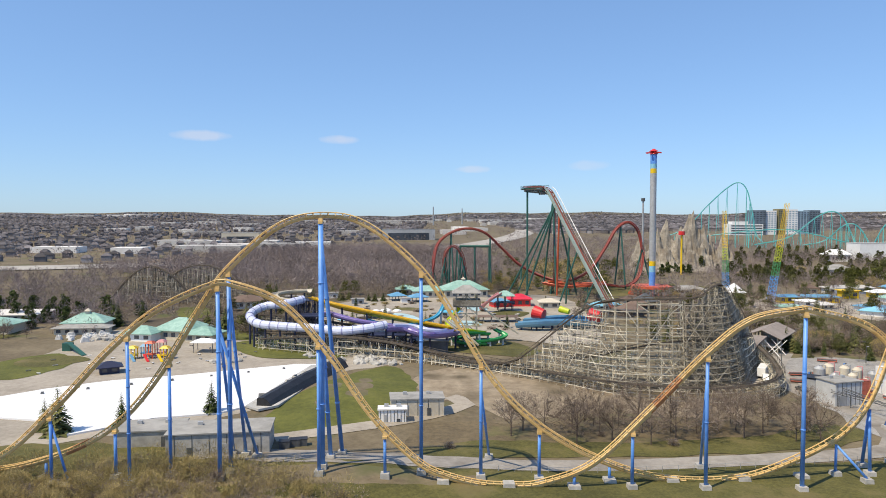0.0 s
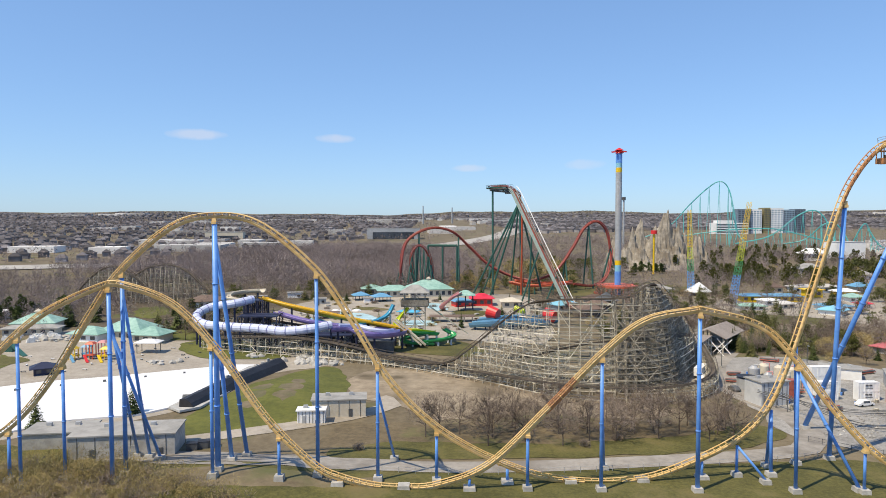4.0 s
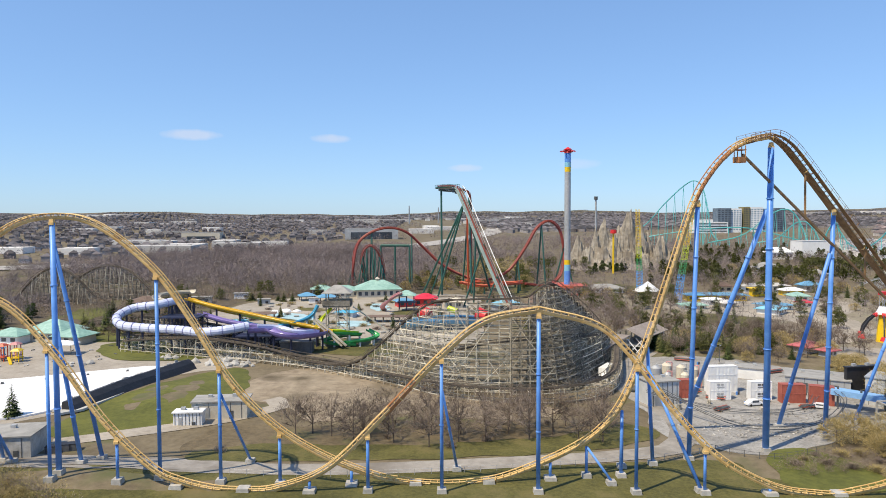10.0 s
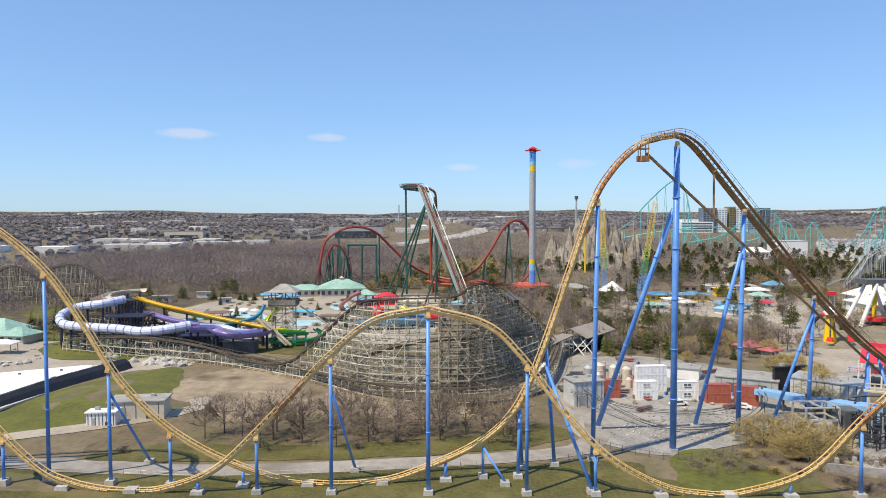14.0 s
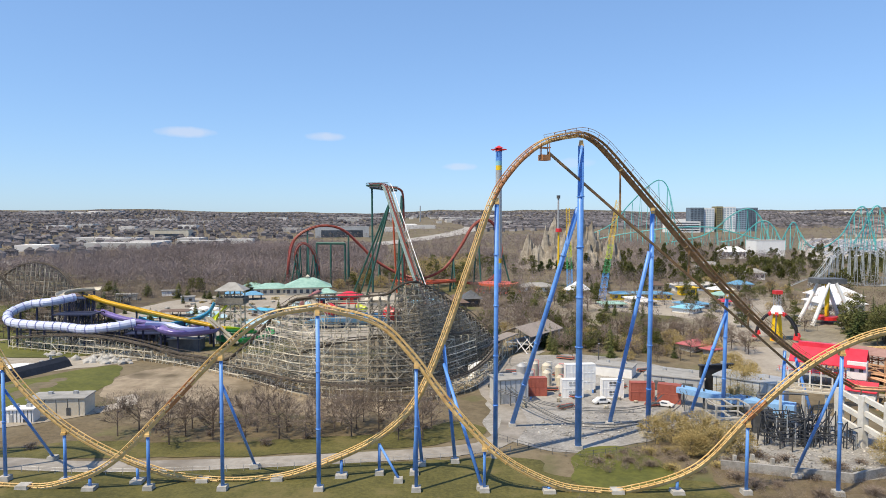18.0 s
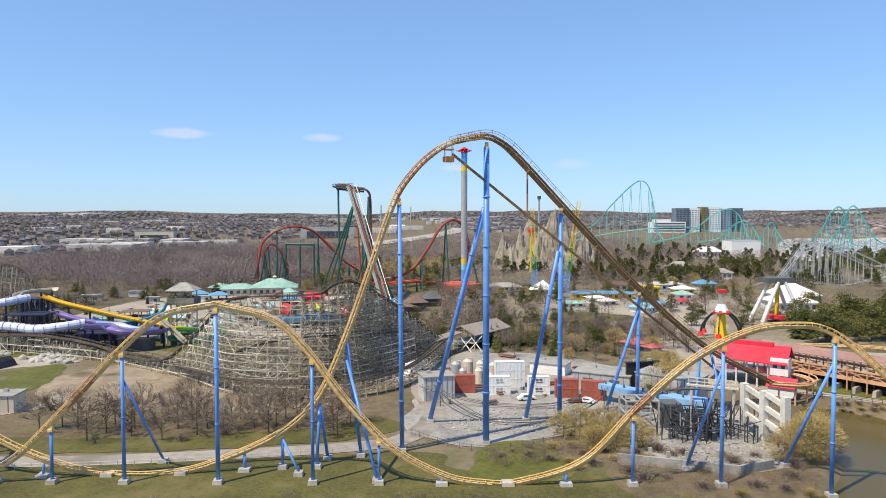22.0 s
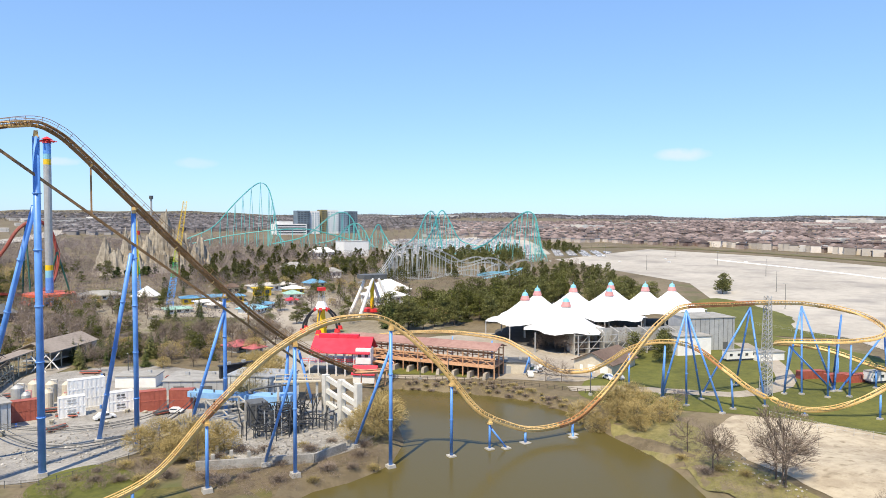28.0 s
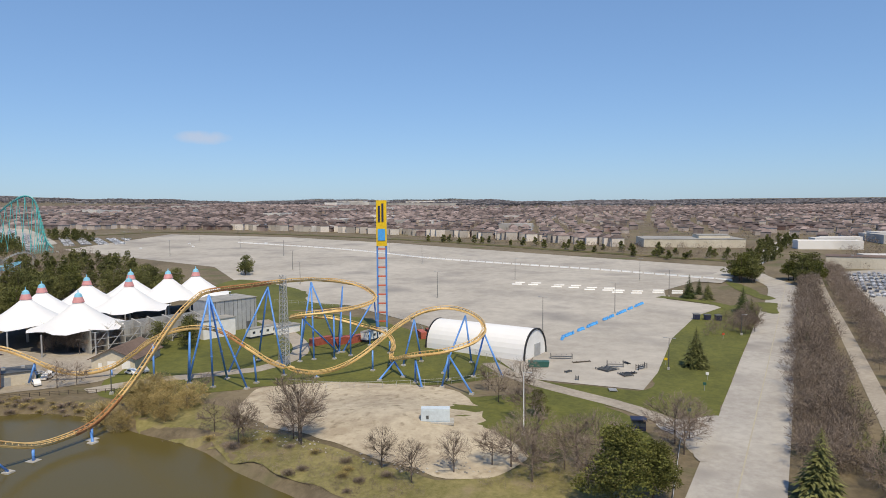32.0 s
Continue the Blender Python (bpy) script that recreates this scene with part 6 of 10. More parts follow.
for a, b, r in (((53.6, 434.6, 70.6), (54, 435.5, 4), .62), ((67, 406, 62), (41, 438, 3), .62), ((67, 406, 62), (51, 424, 3), .62), ((67, 406, 62), (46, 431, 3), .45), ((67, 406, 62), (86, 436, 3), .62), ((73, 392, 47), (72, 398, 3), .5),
                ((77, 384, 38), (66, 388, 3), .5), ((77, 384, 38), (92, 388, 3), .5), ((71.8, 446, 66), (73, 438, 4), .6), ((71.8, 446, 66), (68, 462, 4), .6), ((83, 369, 21), (76, 372, 2), .42), ((83, 369, 21), (91, 372, 2), .42)):
    bm = bmesh.new()
    tube(bm, a, b, r, r, 8)
    part("support_leg", bm, GREENST, dive)
bm = bmesh.new()
tube(bm, (68.5, 402, 57), (70, 418, 6), .55, .55, 8)
part("support_leg", bm, ORANGEST, dive, "orange-red support leg")
# the level crest: two catwalks, railings and machinery
crest = spline([(62.4, 417, 72.0), (57, 427, 72.3), (53, 433.5, 72.3), (52.6, 439, 72.1), (56, 443.6, 71.8), (62, 446.4, 71.4), (69, 447.8, 70.6)], 1.5)
FC = frames_of(crest)
for side in (-1, 1):
    bm = bmesh.new()
    sweep(bm, crest, FC, [(side * 1.3, -0.5), (side * 2.7, -0.5), (side * 2.7, -0.1), (side * 1.3, -0.1)])
    sweep(bm, crest, FC, circle(0.1, 4, side * 2.7, 1.2))
    for q, (t, sd, u) in list(zip(crest, FC))[::2]:
        beam(bm, q + sd * side * 2.7 - u * 0.3, q + sd * side * 2.7 + u * 1.2, 0.12)
    part("crest_walkway", bm, GREENST, dive, "dark green crest walkway with railings")
bm = bmesh.new()
sweep(bm, crest, FC, [(-0.5, -1.9), (0.5, -1.9), (0.5, -0.8), (-0.5, -0.8)])
box(bm, 64.5, 445.5, 68.6, 3.4, 2.4, 1.6, 0.4)
box(bm, 61.5, 420, 68.4, 2.2, 2.0, 1.5, 0.4)
part("crest_girder", bm, DKGREY, dive, "dark crest girder and motor boxes")
rail_ride(dive, [(-7.4, 470, 5), (-6.8, 470, 21), (-3.5, 472, 36), (6.3, 475, 44), (18.2, 478, 46.5), (30.2, 480, 43), (42.2, 480, 32), (54, 478, 21), (69.4, 475, 13), (84.4, 470, 10.5), (99.5, 468, 17), (111.4, 470, 32.6), (119.6, 472, 46), (128.9, 475, 51), (137, 478, 44), (139.9, 478, 28), (136.5, 475, 13), (126, 468, 7), (110, 458, 9)], REDST, 0.8, 1.9, 2, 2.0, 30, GREENST, 0.55, 7)
rail_ride(dive, [(6, 466, 6), (1, 460, 18), (1.5, 456, 29), (6, 455, 35), (12, 457, 30), (15, 462, 16), (12, 466, 7)], REDST, 0.6, 1.7, 6, 2.0, 7, GREENST, 0.4, 5)
rail_ride(dive, [(66, 448, 11), (78, 440, 9.5), (92, 436, 10.5), (104, 442, 11), (106, 452, 10), (96, 458, 9), (80, 456, 10), (70, 450, 12)], ORANGEST, 0.8, 1.9, 10, 2.0, 12, GREENST, 0.4, 2)
bm = bmesh.new()
tube(bm, (12, 474, 34), (32, 470, 34), 0.9, 0.9, 6)
for x in (12, 22, 32):
    tube(bm, (x, 474 - (x - 12) * 0.2, 34), (x, 472, 4), 0.7, 0.7, 6)
part("brake_run", bm, GREENST, dive, "green brake run frame")

# the giant teal coaster in the distance
teal = thing("giant_teal_coaster", 412, 955, ground_at(412, 955), "giant teal steel coaster on teal legs", "roller coaster")
rail_ride(teal, [(318, 1004, 24), (353, 990, 42), (378, 980, 72), (399, 966, 96), (412, 955, 105), (422, 950, 95), (428, 945, 64), (431, 940, 34), (436, 930, 22)], TEAL, 0.55, 1.7, 0, 4.0, 16, TEAL, 0.28, 12)
rail_ride(teal, [(318, 960, 20), (360, 940, 30), (411, 915, 38), (455, 905, 40), (480, 900, 36), (520, 880, 24)], TEAL, 0.55, 1.6, 2, 4.0, 16, TEAL, 0.28, 5)
rail_ride(teal, [(411, 900, 20), (456, 900, 30), (493, 900, 57), (512, 898, 64), (524, 894, 56), (531, 888, 36), (533, 880, 20)], TEAL, 0.55, 1.6, 2, 4.0, 14, TEAL, 0.28, 8)
rail_ride(teal, [(470, 890, 20), (492, 880, 26), (508, 870, 44), (518, 862, 48), (526, 855, 38), (531, 848, 22), (534, 842, 16)], TEAL, 0.55, 1.6, 2, 4.0, 11, TEAL, 0.28, 8)
rail_ride(teal, [(508, 806, 22), (516, 802, 42), (521, 800, 47), (527, 800, 36), (534, 790, 20), (545, 780, 18), (560, 770, 34), (571, 766, 58), (579, 765, 65), (588, 768, 58), (594, 770, 40), (600, 770, 22)], TEAL, 0.55, 1.5, 2, 3.5, 11, TEAL, 0.28, 8)
rail_ride(teal, [(574, 772, 22), (586, 770, 44), (594, 770, 62), (602, 770, 65), (613, 768, 47), (623, 760, 26), (640, 740, 18)], TEAL, 0.55, 1.5, 2, 3.5, 11, TEAL, 0.28, 8)
rail_ride(teal, [(548, 660, 14), (554, 640, 18), (560, 613, 27), (566, 594, 40), (571, 576, 54), (576, 562, 62), (580, 554, 58), (582, 550, 42), (584, 546, 22), (586, 540, 14)], TEAL, 0.55, 1.5, 1, 3.5, 9, TEAL, 0.28, 9)

# grey track coaster near the centre of the park
SILVER = tint("pale_silver_steel", (0.36, 0.39, 0.41), 0.5)
grey_c = thing("grey_steel_coaster", 390, 452, ground_at(390, 452), "pale grey steel coaster on a dense forest of legs", "roller coaster")
for k in range(3):
    dy, dz = 9 * k, -4 * (k % 2)
    rail_ride(grey_c, [(330 + 5 * k, 428 + dy, 8), (348 + 4 * k, 438 + dy, 21 + dz), (358 + 4 * k, 444 + dy, 30 + dz), (376, 450 + dy, 34.5 + dz), (394, 455 + dy, 32 + dz), (411, 455 + dy, 25 + dz), (427, 452 + dy, 18 + dz), (446, 446 + dy, 22 + dz), (462, 438 + dy, 14)], SILVER, 0.24, 1.1, 2, 3.0, 8, SILVER, 0.15, 1.4)
rail_ride(grey_c, [(420, 420, 8), (440, 412, 12), (456, 418, 15), (454, 432, 12), (436, 438, 9), (422, 430, 10), (428, 416, 13), (446, 410, 10)], TENTBLUE, 0.3, 1.2, 4, 2.5, 7, SILVER, 0.15, 1)

for pts in ([(330, 452, 6), (352, 462, 11), (372, 466, 9), (392, 464, 13), (412, 462, 9), (434, 458, 12), (456, 450, 8)], [(340, 440, 7), (364, 446, 9), (388, 448, 7), (410, 446, 10), (432, 440, 8), (452, 432, 9)],
            [(436, 452, 8), (446, 446, 15), (455, 444, 17), (464, 446, 14), (472, 452, 8)], [(456, 446, 9), (464, 440, 17), (474, 438, 20), (484, 440, 17), (492, 446, 9)]):
    rail_ride(grey_c, pts, SILVER, 0.24, 1.1, 2, 3.0, 7, SILVER, 0.12, 1.0)

# artificial mountain
def mountain():
    rs = np.random.RandomState(5)
    n = 130
    xs, ys = np.linspace(168, 274, n), np.linspace(592, 650, 40)
    X, Y = np.meshgrid(xs, ys)
    Z = 9 * np.clip(1.6 - np.maximum(np.abs(X - 221) / 34, np.abs(Y - 621) / 18), 0, 1)
    for cx, cy, h, w in ((181, 625, 27, 9), (196, 622, 31, 9), (205, 626, 38, 10), (212, 618, 26, 8), (218, 625, 34, 9), (228, 624, 47, 12), (238, 622, 33, 9), (246, 626, 28, 9), (257, 624, 30, 9), (233, 612, 24, 8), (222, 608, 20, 8), (200, 610, 20, 9), (250, 610, 19, 8), (188, 612, 18, 8)):
        d = np.hypot(X - cx, (Y - cy) * 1.1)
        Z = np.maximum(Z, h * np.clip(1 - d / (w * 1.4), 0, 1) ** 1.05 + 0.25 * Z)
    for i in range(40):
        for j in range(n):
            v = V((X[i, j] * 0.11, Y[i, j] * 0.11, Z[i, j] * 0.02))
            Z[i, j] += (noise.fractal(v, 0.8, 2.2, 4) * 5.5 + abs(noise.noise(v * 2.6)) * -4.5) * min(1, Z[i, j] / 8)
            rib = noise.noise(V((X[i, j] * 0.42, Y[i, j] * 0.16, 3.0))) * 5.0 - abs(noise.noise(V((X[i, j] * 0.8, Y[i, j] * 0.3, 9.0)))) * 3.4
            Z[i, j] = Z[i, j] * 1.14 + rib * min(1, Z[i, j] / 10)
    me = bpy.data.meshes.new("rock_mountain")
    g0 = heights(X, Y) - 0.5
    idx = np.arange(n * 40).reshape(40, n)
    fc = np.stack([idx[:-1, :-1], idx[:-1, 1:], idx[1:, 1:], idx[1:, :-1]], -1).reshape(-1, 4)
    me.from_pydata(np.stack([X, Y, np.maximum(Z, 0) + g0], -1).reshape(-1, 3).tolist(), [], fc.tolist())
    me.materials.append(ROCK)
    tagged(new("rock_mountain", me), "jagged tan artificial rock mountain", "mountain")


mountain()

# yellow, green and blue lattice arms of the launch ride
def lattice_mast(name, a, b, w, bands, label, rungs=26, r=0.075):
    root = thing(name, a[0], a[1], a[2], label, "ride tower")
    a, b = V(a), V(b)
    c = [(-1, -1), (1, -1), (1, 1), (-1, 1)]
    n = len(bands)
    for k, m in enumerate(bands):
        bm = bmesh.new()
        k0, k1 = k / n, (k + 1) / n
        pts = lambda f: [a.lerp(b, f) + V((sx * w * (1 - 0.45 * f), sy * w * (1 - 0.45 * f), 0)) for sx, sy in c]
        lo, hi = pts(k0), pts(k1)
        for i in range(4):
            beam(bm, lo[i], hi[i], r * 2)
        m_ = max(1, rungs // n)
        for j in range(m_):
            p, q = pts(k0 + (k1 - k0) * j / m_), pts(k0 + (k1 - k0) * (j + 1) / m_)
            for i in range(4):
                beam(bm, p[i], q[(i + 1) % 4], r * 1.3)
                beam(bm, p[i], p[(i + 1) % 4], r * 1.3)
        part("mast_section", bm, m, root)
    return root


lattice_mast("launch_tower", (190, 395, 3), (199, 395, 62), 1.7, (BLUE, SKYBLUE, LEAFGREEN, LIME, BRIGHTYEL, BRIGHTYEL, BRIGHTYEL), "yellow, green and blue leaning lattice tower", 28)
lattice_mast("launch_tower", (179, 430, 4), (177, 430, 58), 1.7, (SKYBLUE, SKYBLUE, LEAFGREEN, LIME, BRIGHTYEL, BRIGHTYEL, BRIGHTYEL), "yellow, green and blue leaning lattice tower", 28)
far_tower = thing("drop_tower", 253, 864, ground_at(253, 864), "thin grey observation drop tower", "ride tower")
bm = bmesh.new()
tube(bm, (253, 864, 12), (253, 864, 78), 1.3, 1.1, 8)
part("shaft", bm, GREY, far_tower)
bm = bmesh.new()
tube(bm, (253, 864, 76), (253, 864, 80), 2.4, 2.4, 10)
part("head", bm, DKGREY, far_tower)
red_mast = thing("drop_ride", 157, 520, ground_at(157, 520), "yellow mast with red cap beside the rocks", "ride tower")
bm = bmesh.new()
tube(bm, (196, 560, 7), (196, 560, 40), 0.8, 0.8, 6)
part("mast", bm, BRIGHTYEL, red_mast)
bm = bmesh.new()
tube(bm, (196, 560, 40), (196, 560, 43), 2.6, 2.6, 10)
part("cap", bm, RED, red_mast)

# the claw ride and the giant pendulum
claw = thing("claw_ride", 232, 276, 1.8, "red, yellow and black spinning claw ride", "ride")
bm = bmesh.new()
tube(bm, (232, 276, 1.5), (232, 276, 13.5), 2.6, 1.5, 8)
part("tower", bm, BRIGHTYEL, claw, "yellow tapered tower")
for i in range(6):
    a = i * math.pi / 3
    bm = bmesh.new()
    beam(bm, (232 + 0.8 * math.cos(a), 276 + .8 * math.sin(a), 14.6), (232 + 3.6 * math.cos(a), 276 + 3.6 * math.sin(a), 12.2), 1.3, 0.9)
    part("shoulder", bm, RED, claw)
bm = bmesh.new()
tube(bm, (232, 276, 13), (232, 276, 16), 3.0, 1.6, 12)
part("hub", bm, WHITE, claw, "white domed hub")
for i in range(6):
    a = i * math.pi / 3
    c_, s_ = math.cos(a), math.sin(a)
    bm = bmesh.new()
    pts = [V((232 + r * c_, 276 + r * s_, z)) for r, z in ((3.4, 12.6), (6, 10.4), (8.0, 7.4), (8.6, 4.6))]
    for p, q in zip(pts, pts[1:]):
        beam(bm, p, q, 0.55, 0.8)
    arm = part("arm", bm, BLACK, claw, "black curved arm")
    bm = bmesh.new()
    tube(bm, pts[-1] + V((0, 0, -1.4)), pts[-1] + V((0, 0, 0.2)), 1.5, 1.0, 8)
    part("car", bm, RED, arm)
bm = bmesh.new()
for sx, sy in ((-1, -1), (1, -1), (1, 1), (-1, 1)):
    beam(bm, (232 + sx, 276 + sy, 15.8), (232 + sx, 276 + sy, 20.5), 0.2)
    beam(bm, (232 + sx, 276 + sy, 17), (232 - sy, 276 + sx, 19), 0.14)
box(bm, 232, 276, 20.9, 2.6, 2.6, 1.2)
part("sign_frame", bm, GREY, claw)
bm = bmesh.new()
box(bm, 232, 276, 20.8, 2.9, 2.9, 1.5)
part("sign_box", bm, RED, claw)
pend = thing("pendulum_ride", 275, 314, 3, "giant white-legged pendulum ride with yellow arm", "ride")
for sx in (-1, 1):
    for sy in (-1, 1):
        bm = bmesh.new()
        tube(bm, (275 + sx * 1.6, 314 + sy * 4, 22), (275 + sx * 10, 314 + sy * 6, 2.6), 0.75, 0.95, 10)
        part("leg", bm, WHITE, pend)
bm = bmesh.new()
box(bm, 275, 314, 21.6, 13, 9, 2.2)
part("head_beam", bm, DKGREY, pend)
bm = bmesh.new()
tube(bm, (275, 314, 21), (275, 314, 6), 1.1, 0.9, 10)
part("arm", bm, BRIGHTYEL, pend)
bm = bmesh.new()
tube(bm, (275, 314, 4.6), (275, 314, 6.2), 5, 5, 16)
part("gondola", bm, RED, pend)

# ---- the water park ----
pool = thing("wave_pool_cover", -80, 195, 0.2, "white tarpaulin stretched over the drained wave pool", "pool cover")


def sheet(poly, lift, h, mat, name, parent, label=""):
    """A thick sheet over a polygon, slightly crowned."""
    bm = bmesh.new()
    top = [bm.verts.new((x, y, ground_at(x, y) + lift)) for x, y in poly]
    bot = [bm.verts.new((x, y, ground_at(x, y) + lift - h)) for x, y in poly]
    bm.faces.new(top)
    for i in range(len(poly)):
        j = (i + 1) % len(poly)
        bm.faces.new((top[i], bot[i], bot[j], top[j]))
    bmesh.ops.triangulate(bm, faces=[f for f in bm.faces if len(f.verts) > 4])
    bmesh.ops.recalc_face_normals(bm, faces=bm.faces[:])
    return part(name, bm, mat, parent, label)


sheet([(-135, 172), (-132, 190), (-120, 204), (-105, 215), (-85, 223), (-66, 233), (-52, 240), (-44, 240), (-41, 224), (-44, 204), (-50, 190), (-60, 179.5), (-75, 175), (-84, 166), (-90, 161), (-100, 172), (-116, 175)], 0.5, 0.6, TARP, "tarpaulin", pool)
rnd = random.Random(4)
for i in range(9):
    x, y = -128 + i * 10.5, 194 + i * 5.6
    bm = bmesh.new()
    box(bm, x, y - 1.5, ground_at(x, y) + 0.3, 0.9, 0.9, 0.8, 0.3, 0.7)
    part("sandbag", bm, DKGREY, pool)
liner = thing("pool_retaining_wall", -42, 215, 0.3, "black rubber-lined wave pool wall with stone cap", "wall")
a, b = V((-49.5, 184, 0)), V((-36.5, 238, 0))
bm = bmesh.new()
n = 14
rows = []
for i in range(n + 1):
    p = a.lerp(b, i / n)
    gz = ground_at(p.x, p.y)
    side = V((0.97, -0.23, 0))
    rows.append([bm.verts.new(p + side * o + V((0, 0, gz + z))) for o, z in ((-1.5, 0), (-1.3, 3.0), (0.6, 3.3 + 0.15 * (i % 2)), (2.2, 2.2), (3.6, 0.0))])
for r0, r1 in zip(rows, rows[1:]):
    for k in range(4):
        bm.faces.new((r0[k], r1[k], r1[k + 1], r0[k + 1]))
bm.faces.new(rows[0]), bm.faces.new(rows[-1][::-1])
bmesh.ops.recalc_face_normals(bm, faces=bm.faces[:])
part("liner", bm, BLACK, liner, smooth=False)
bm = bmesh.new()
for i in range(30):
    k = rnd.uniform(0, 1)
    p = a.lerp(b, k) + V((-2.6 + rnd.uniform(-1.2, .6), 0, 0))
    box(bm, p.x, p.y, ground_at(p.x, p.y) + rnd.uniform(0, 2.0), rnd.uniform(.8, 2.2), rnd.uniform(.8, 2), rnd.uniform(.6, 1.6), rnd.uniform(0, 3), .7)
part("stone_edging", bm, CONC, liner, "grey stone edging")
apron = thing("pool_apron_cover", -50, 205, .5, "grey weathered cover on the sloping pool apron", "cover")
sheet([(-54, 185), (-49.5, 181), (-45, 184), (-36.5, 233), (-40, 238), (-46, 236), (-50, 210)], .95, .6, material("grey_apron_cover", (.34, .34, .33), (.50, .50, .49), .6, .8, bump=.2), "cover", apron)


def rocks(x, y, n, r, h, seed):
    root = thing("rock_feature", x, y, ground_at(x, y), "heap of pale grey angular pool rocks", "rocks", "pool rocks")
    rr = random.Random(seed)
    for _ in range(n):
        bm = bmesh.new()
        px_, py_ = x + rr.gauss(0, r * .5), y + rr.gauss(0, r * .4)
        s = rr.uniform(0.8, 2.2)
        bmesh.ops.create_icosphere(bm, subdivisions=1, radius=s)
        for v in bm.verts:
            v.co = V((v.co.x * rr.uniform(.7, 1.2) + px_, v.co.y * rr.uniform(.7, 1.2) + py_, v.co.z * h * rr.uniform(.5, 1.1) + ground_at(px_, py_) + s * .2))
        part("rock", bm, CONC, root)


rocks(-27, 247, 22, 7, .9, 1), rocks(-22, 243, 12, 6, .8, 2), rocks(-140, 286, 16, 8, .9, 3), rocks(-124, 302, 10, 5, 1.1, 5), rocks(-80, 244, 8, 4, .6, 6), rocks(-50, 256, 6, 4, .8, 7)


# slide complex on navy posts
def flume(root, pts, r, mat, name="flume", tubular=True, rib=None, step=1.4, legs=0, leg_mat=None, label=""):
    P = spline(pts, step)
    F = frames_of(P, 0)
    bm = bmesh.new()
    if tubular:
        rings = []
        for i, (p, (t, s, u)) in enumerate(zip(P, F)):
            k = 1.0 if i % 2 else 0.93
            rings.append([bm.verts.new(p + (s * math.cos(q) + u * math.sin(q)) * r * k) for q in [2 * math.pi * j / 12 for j in range(12)]])
        for r0, r1 in zip(rings, rings[1:]):
            for j in range(12):
                bm.faces.new((r0[j], r0[(j + 1) % 12], r1[(j + 1) % 12], r1[j]))
    else:
        prof = [(r * math.cos(q), r * math.sin(q)) for q in [math.pi + math.pi * j / 7 for j in range(8)]]
        sweep(bm, P, F, prof + [(x * 1.12, z * 1.12 + .02) for x, z in prof[::-1]])
    f = part(name, bm, mat, root, label, smooth=False)
    if rib:
        for i in range(1, len(P) - 1, 3):
            bm = bmesh.new()
            p, (t, s, u) = P[i], F[i]
            sweep(bm, [p - t * .12, p + t * .12], [(t, s, u)] * 2, circle(r * 1.07, 12))
            part("joint_ring", bm, rib, f)
    if legs:
        for i in range(2, len(P), max(2, int(legs / step))):
            p = P[i]
            gz = ground_at(p.x, p.y)
            if p.z - gz > r + 1:
                bm = bmesh.new()
                tube(bm, (p.x, p.y, gz - .2), (p.x, p.y, p.z - r * .8), .42, .42, 8)
                part("post", bm, leg_mat or NAVY, root)
    return f


slides = thing("water_slide_complex", -40, 270, 1, "lavender and purple water slides on navy posts", "water slide")
RIB = tint("grey_lavender_joints", (0.28, 0.28, 0.5), 0.4)
flume(slides, [(-60, 292, 18), (-66.3, 285, 16.9), (-75.2, 285, 15.7), (-79, 278, 13.2), (-74, 270, 11), (-63.4, 266, 10.4), (-48.8, 262, 10.2), (-38.9, 258, 9.9), (-29.4, 258, 10.7), (-21.9, 262, 11.6)], 1.75, LAVENDER, "tube_flume", True, RIB, 1.3, 7)
flume(slides, [(-21.9, 262, 10.8), (-14.8, 263, 10.8), (-10, 260, 9.6), (-4, 259.5, 8.8), (2, 264, 8.6), (5, 270, 8.4), (2, 277, 8.2), (-6, 280, 8.2)], 1.9, PURPLE, "open_flume", False, None, 1.3, 8)
flume(slides, [(-19, 264, 11.6), (-12, 266, 11), (-6, 263.5, 9.9), (0, 264, 9.4), (3, 268, 9.2)], 1.6, LAVENDER, "open_flume", False, None, 1.3)
flume(slides, [(-58, 297, 18.6), (-45, 292, 16), (-29.1, 286, 13.6), (-13.9, 281, 11.2), (1.9, 276, 9), (8, 273, 8)], 1.3, SLIDEYEL, "speed_flume", False, None, 2, 12)
flume(slides, [(-57, 299, 18.2), (-44, 294, 14.6), (-29, 288, 12.4), (-14, 283, 10.4), (1, 278, 8.4), (7, 276, 7.4)], 1.2, SLIDEYEL, "speed_flume", False, None, 2)
flume(slides, [(-50, 291, 13), (-38, 284, 11), (-26, 280, 9.6), (-16, 276, 9), (-8, 273, 8.2)], 1.5, PURPLE, "open_flume", False, None, 2)
flume(slides, [(-34, 290, 10), (-26, 284, 9), (-18, 283, 8.6), (-12, 286, 8)], 1.6, AQUA, "open_flume", False, None, 2)
flume(slides, [(-62, 316, 20), (-70, 322, 19), (-78, 318, 18), (-76, 310, 17), (-68, 308, 16)], 1.6, CREAM, "open_flume", False, None, 2, 8)
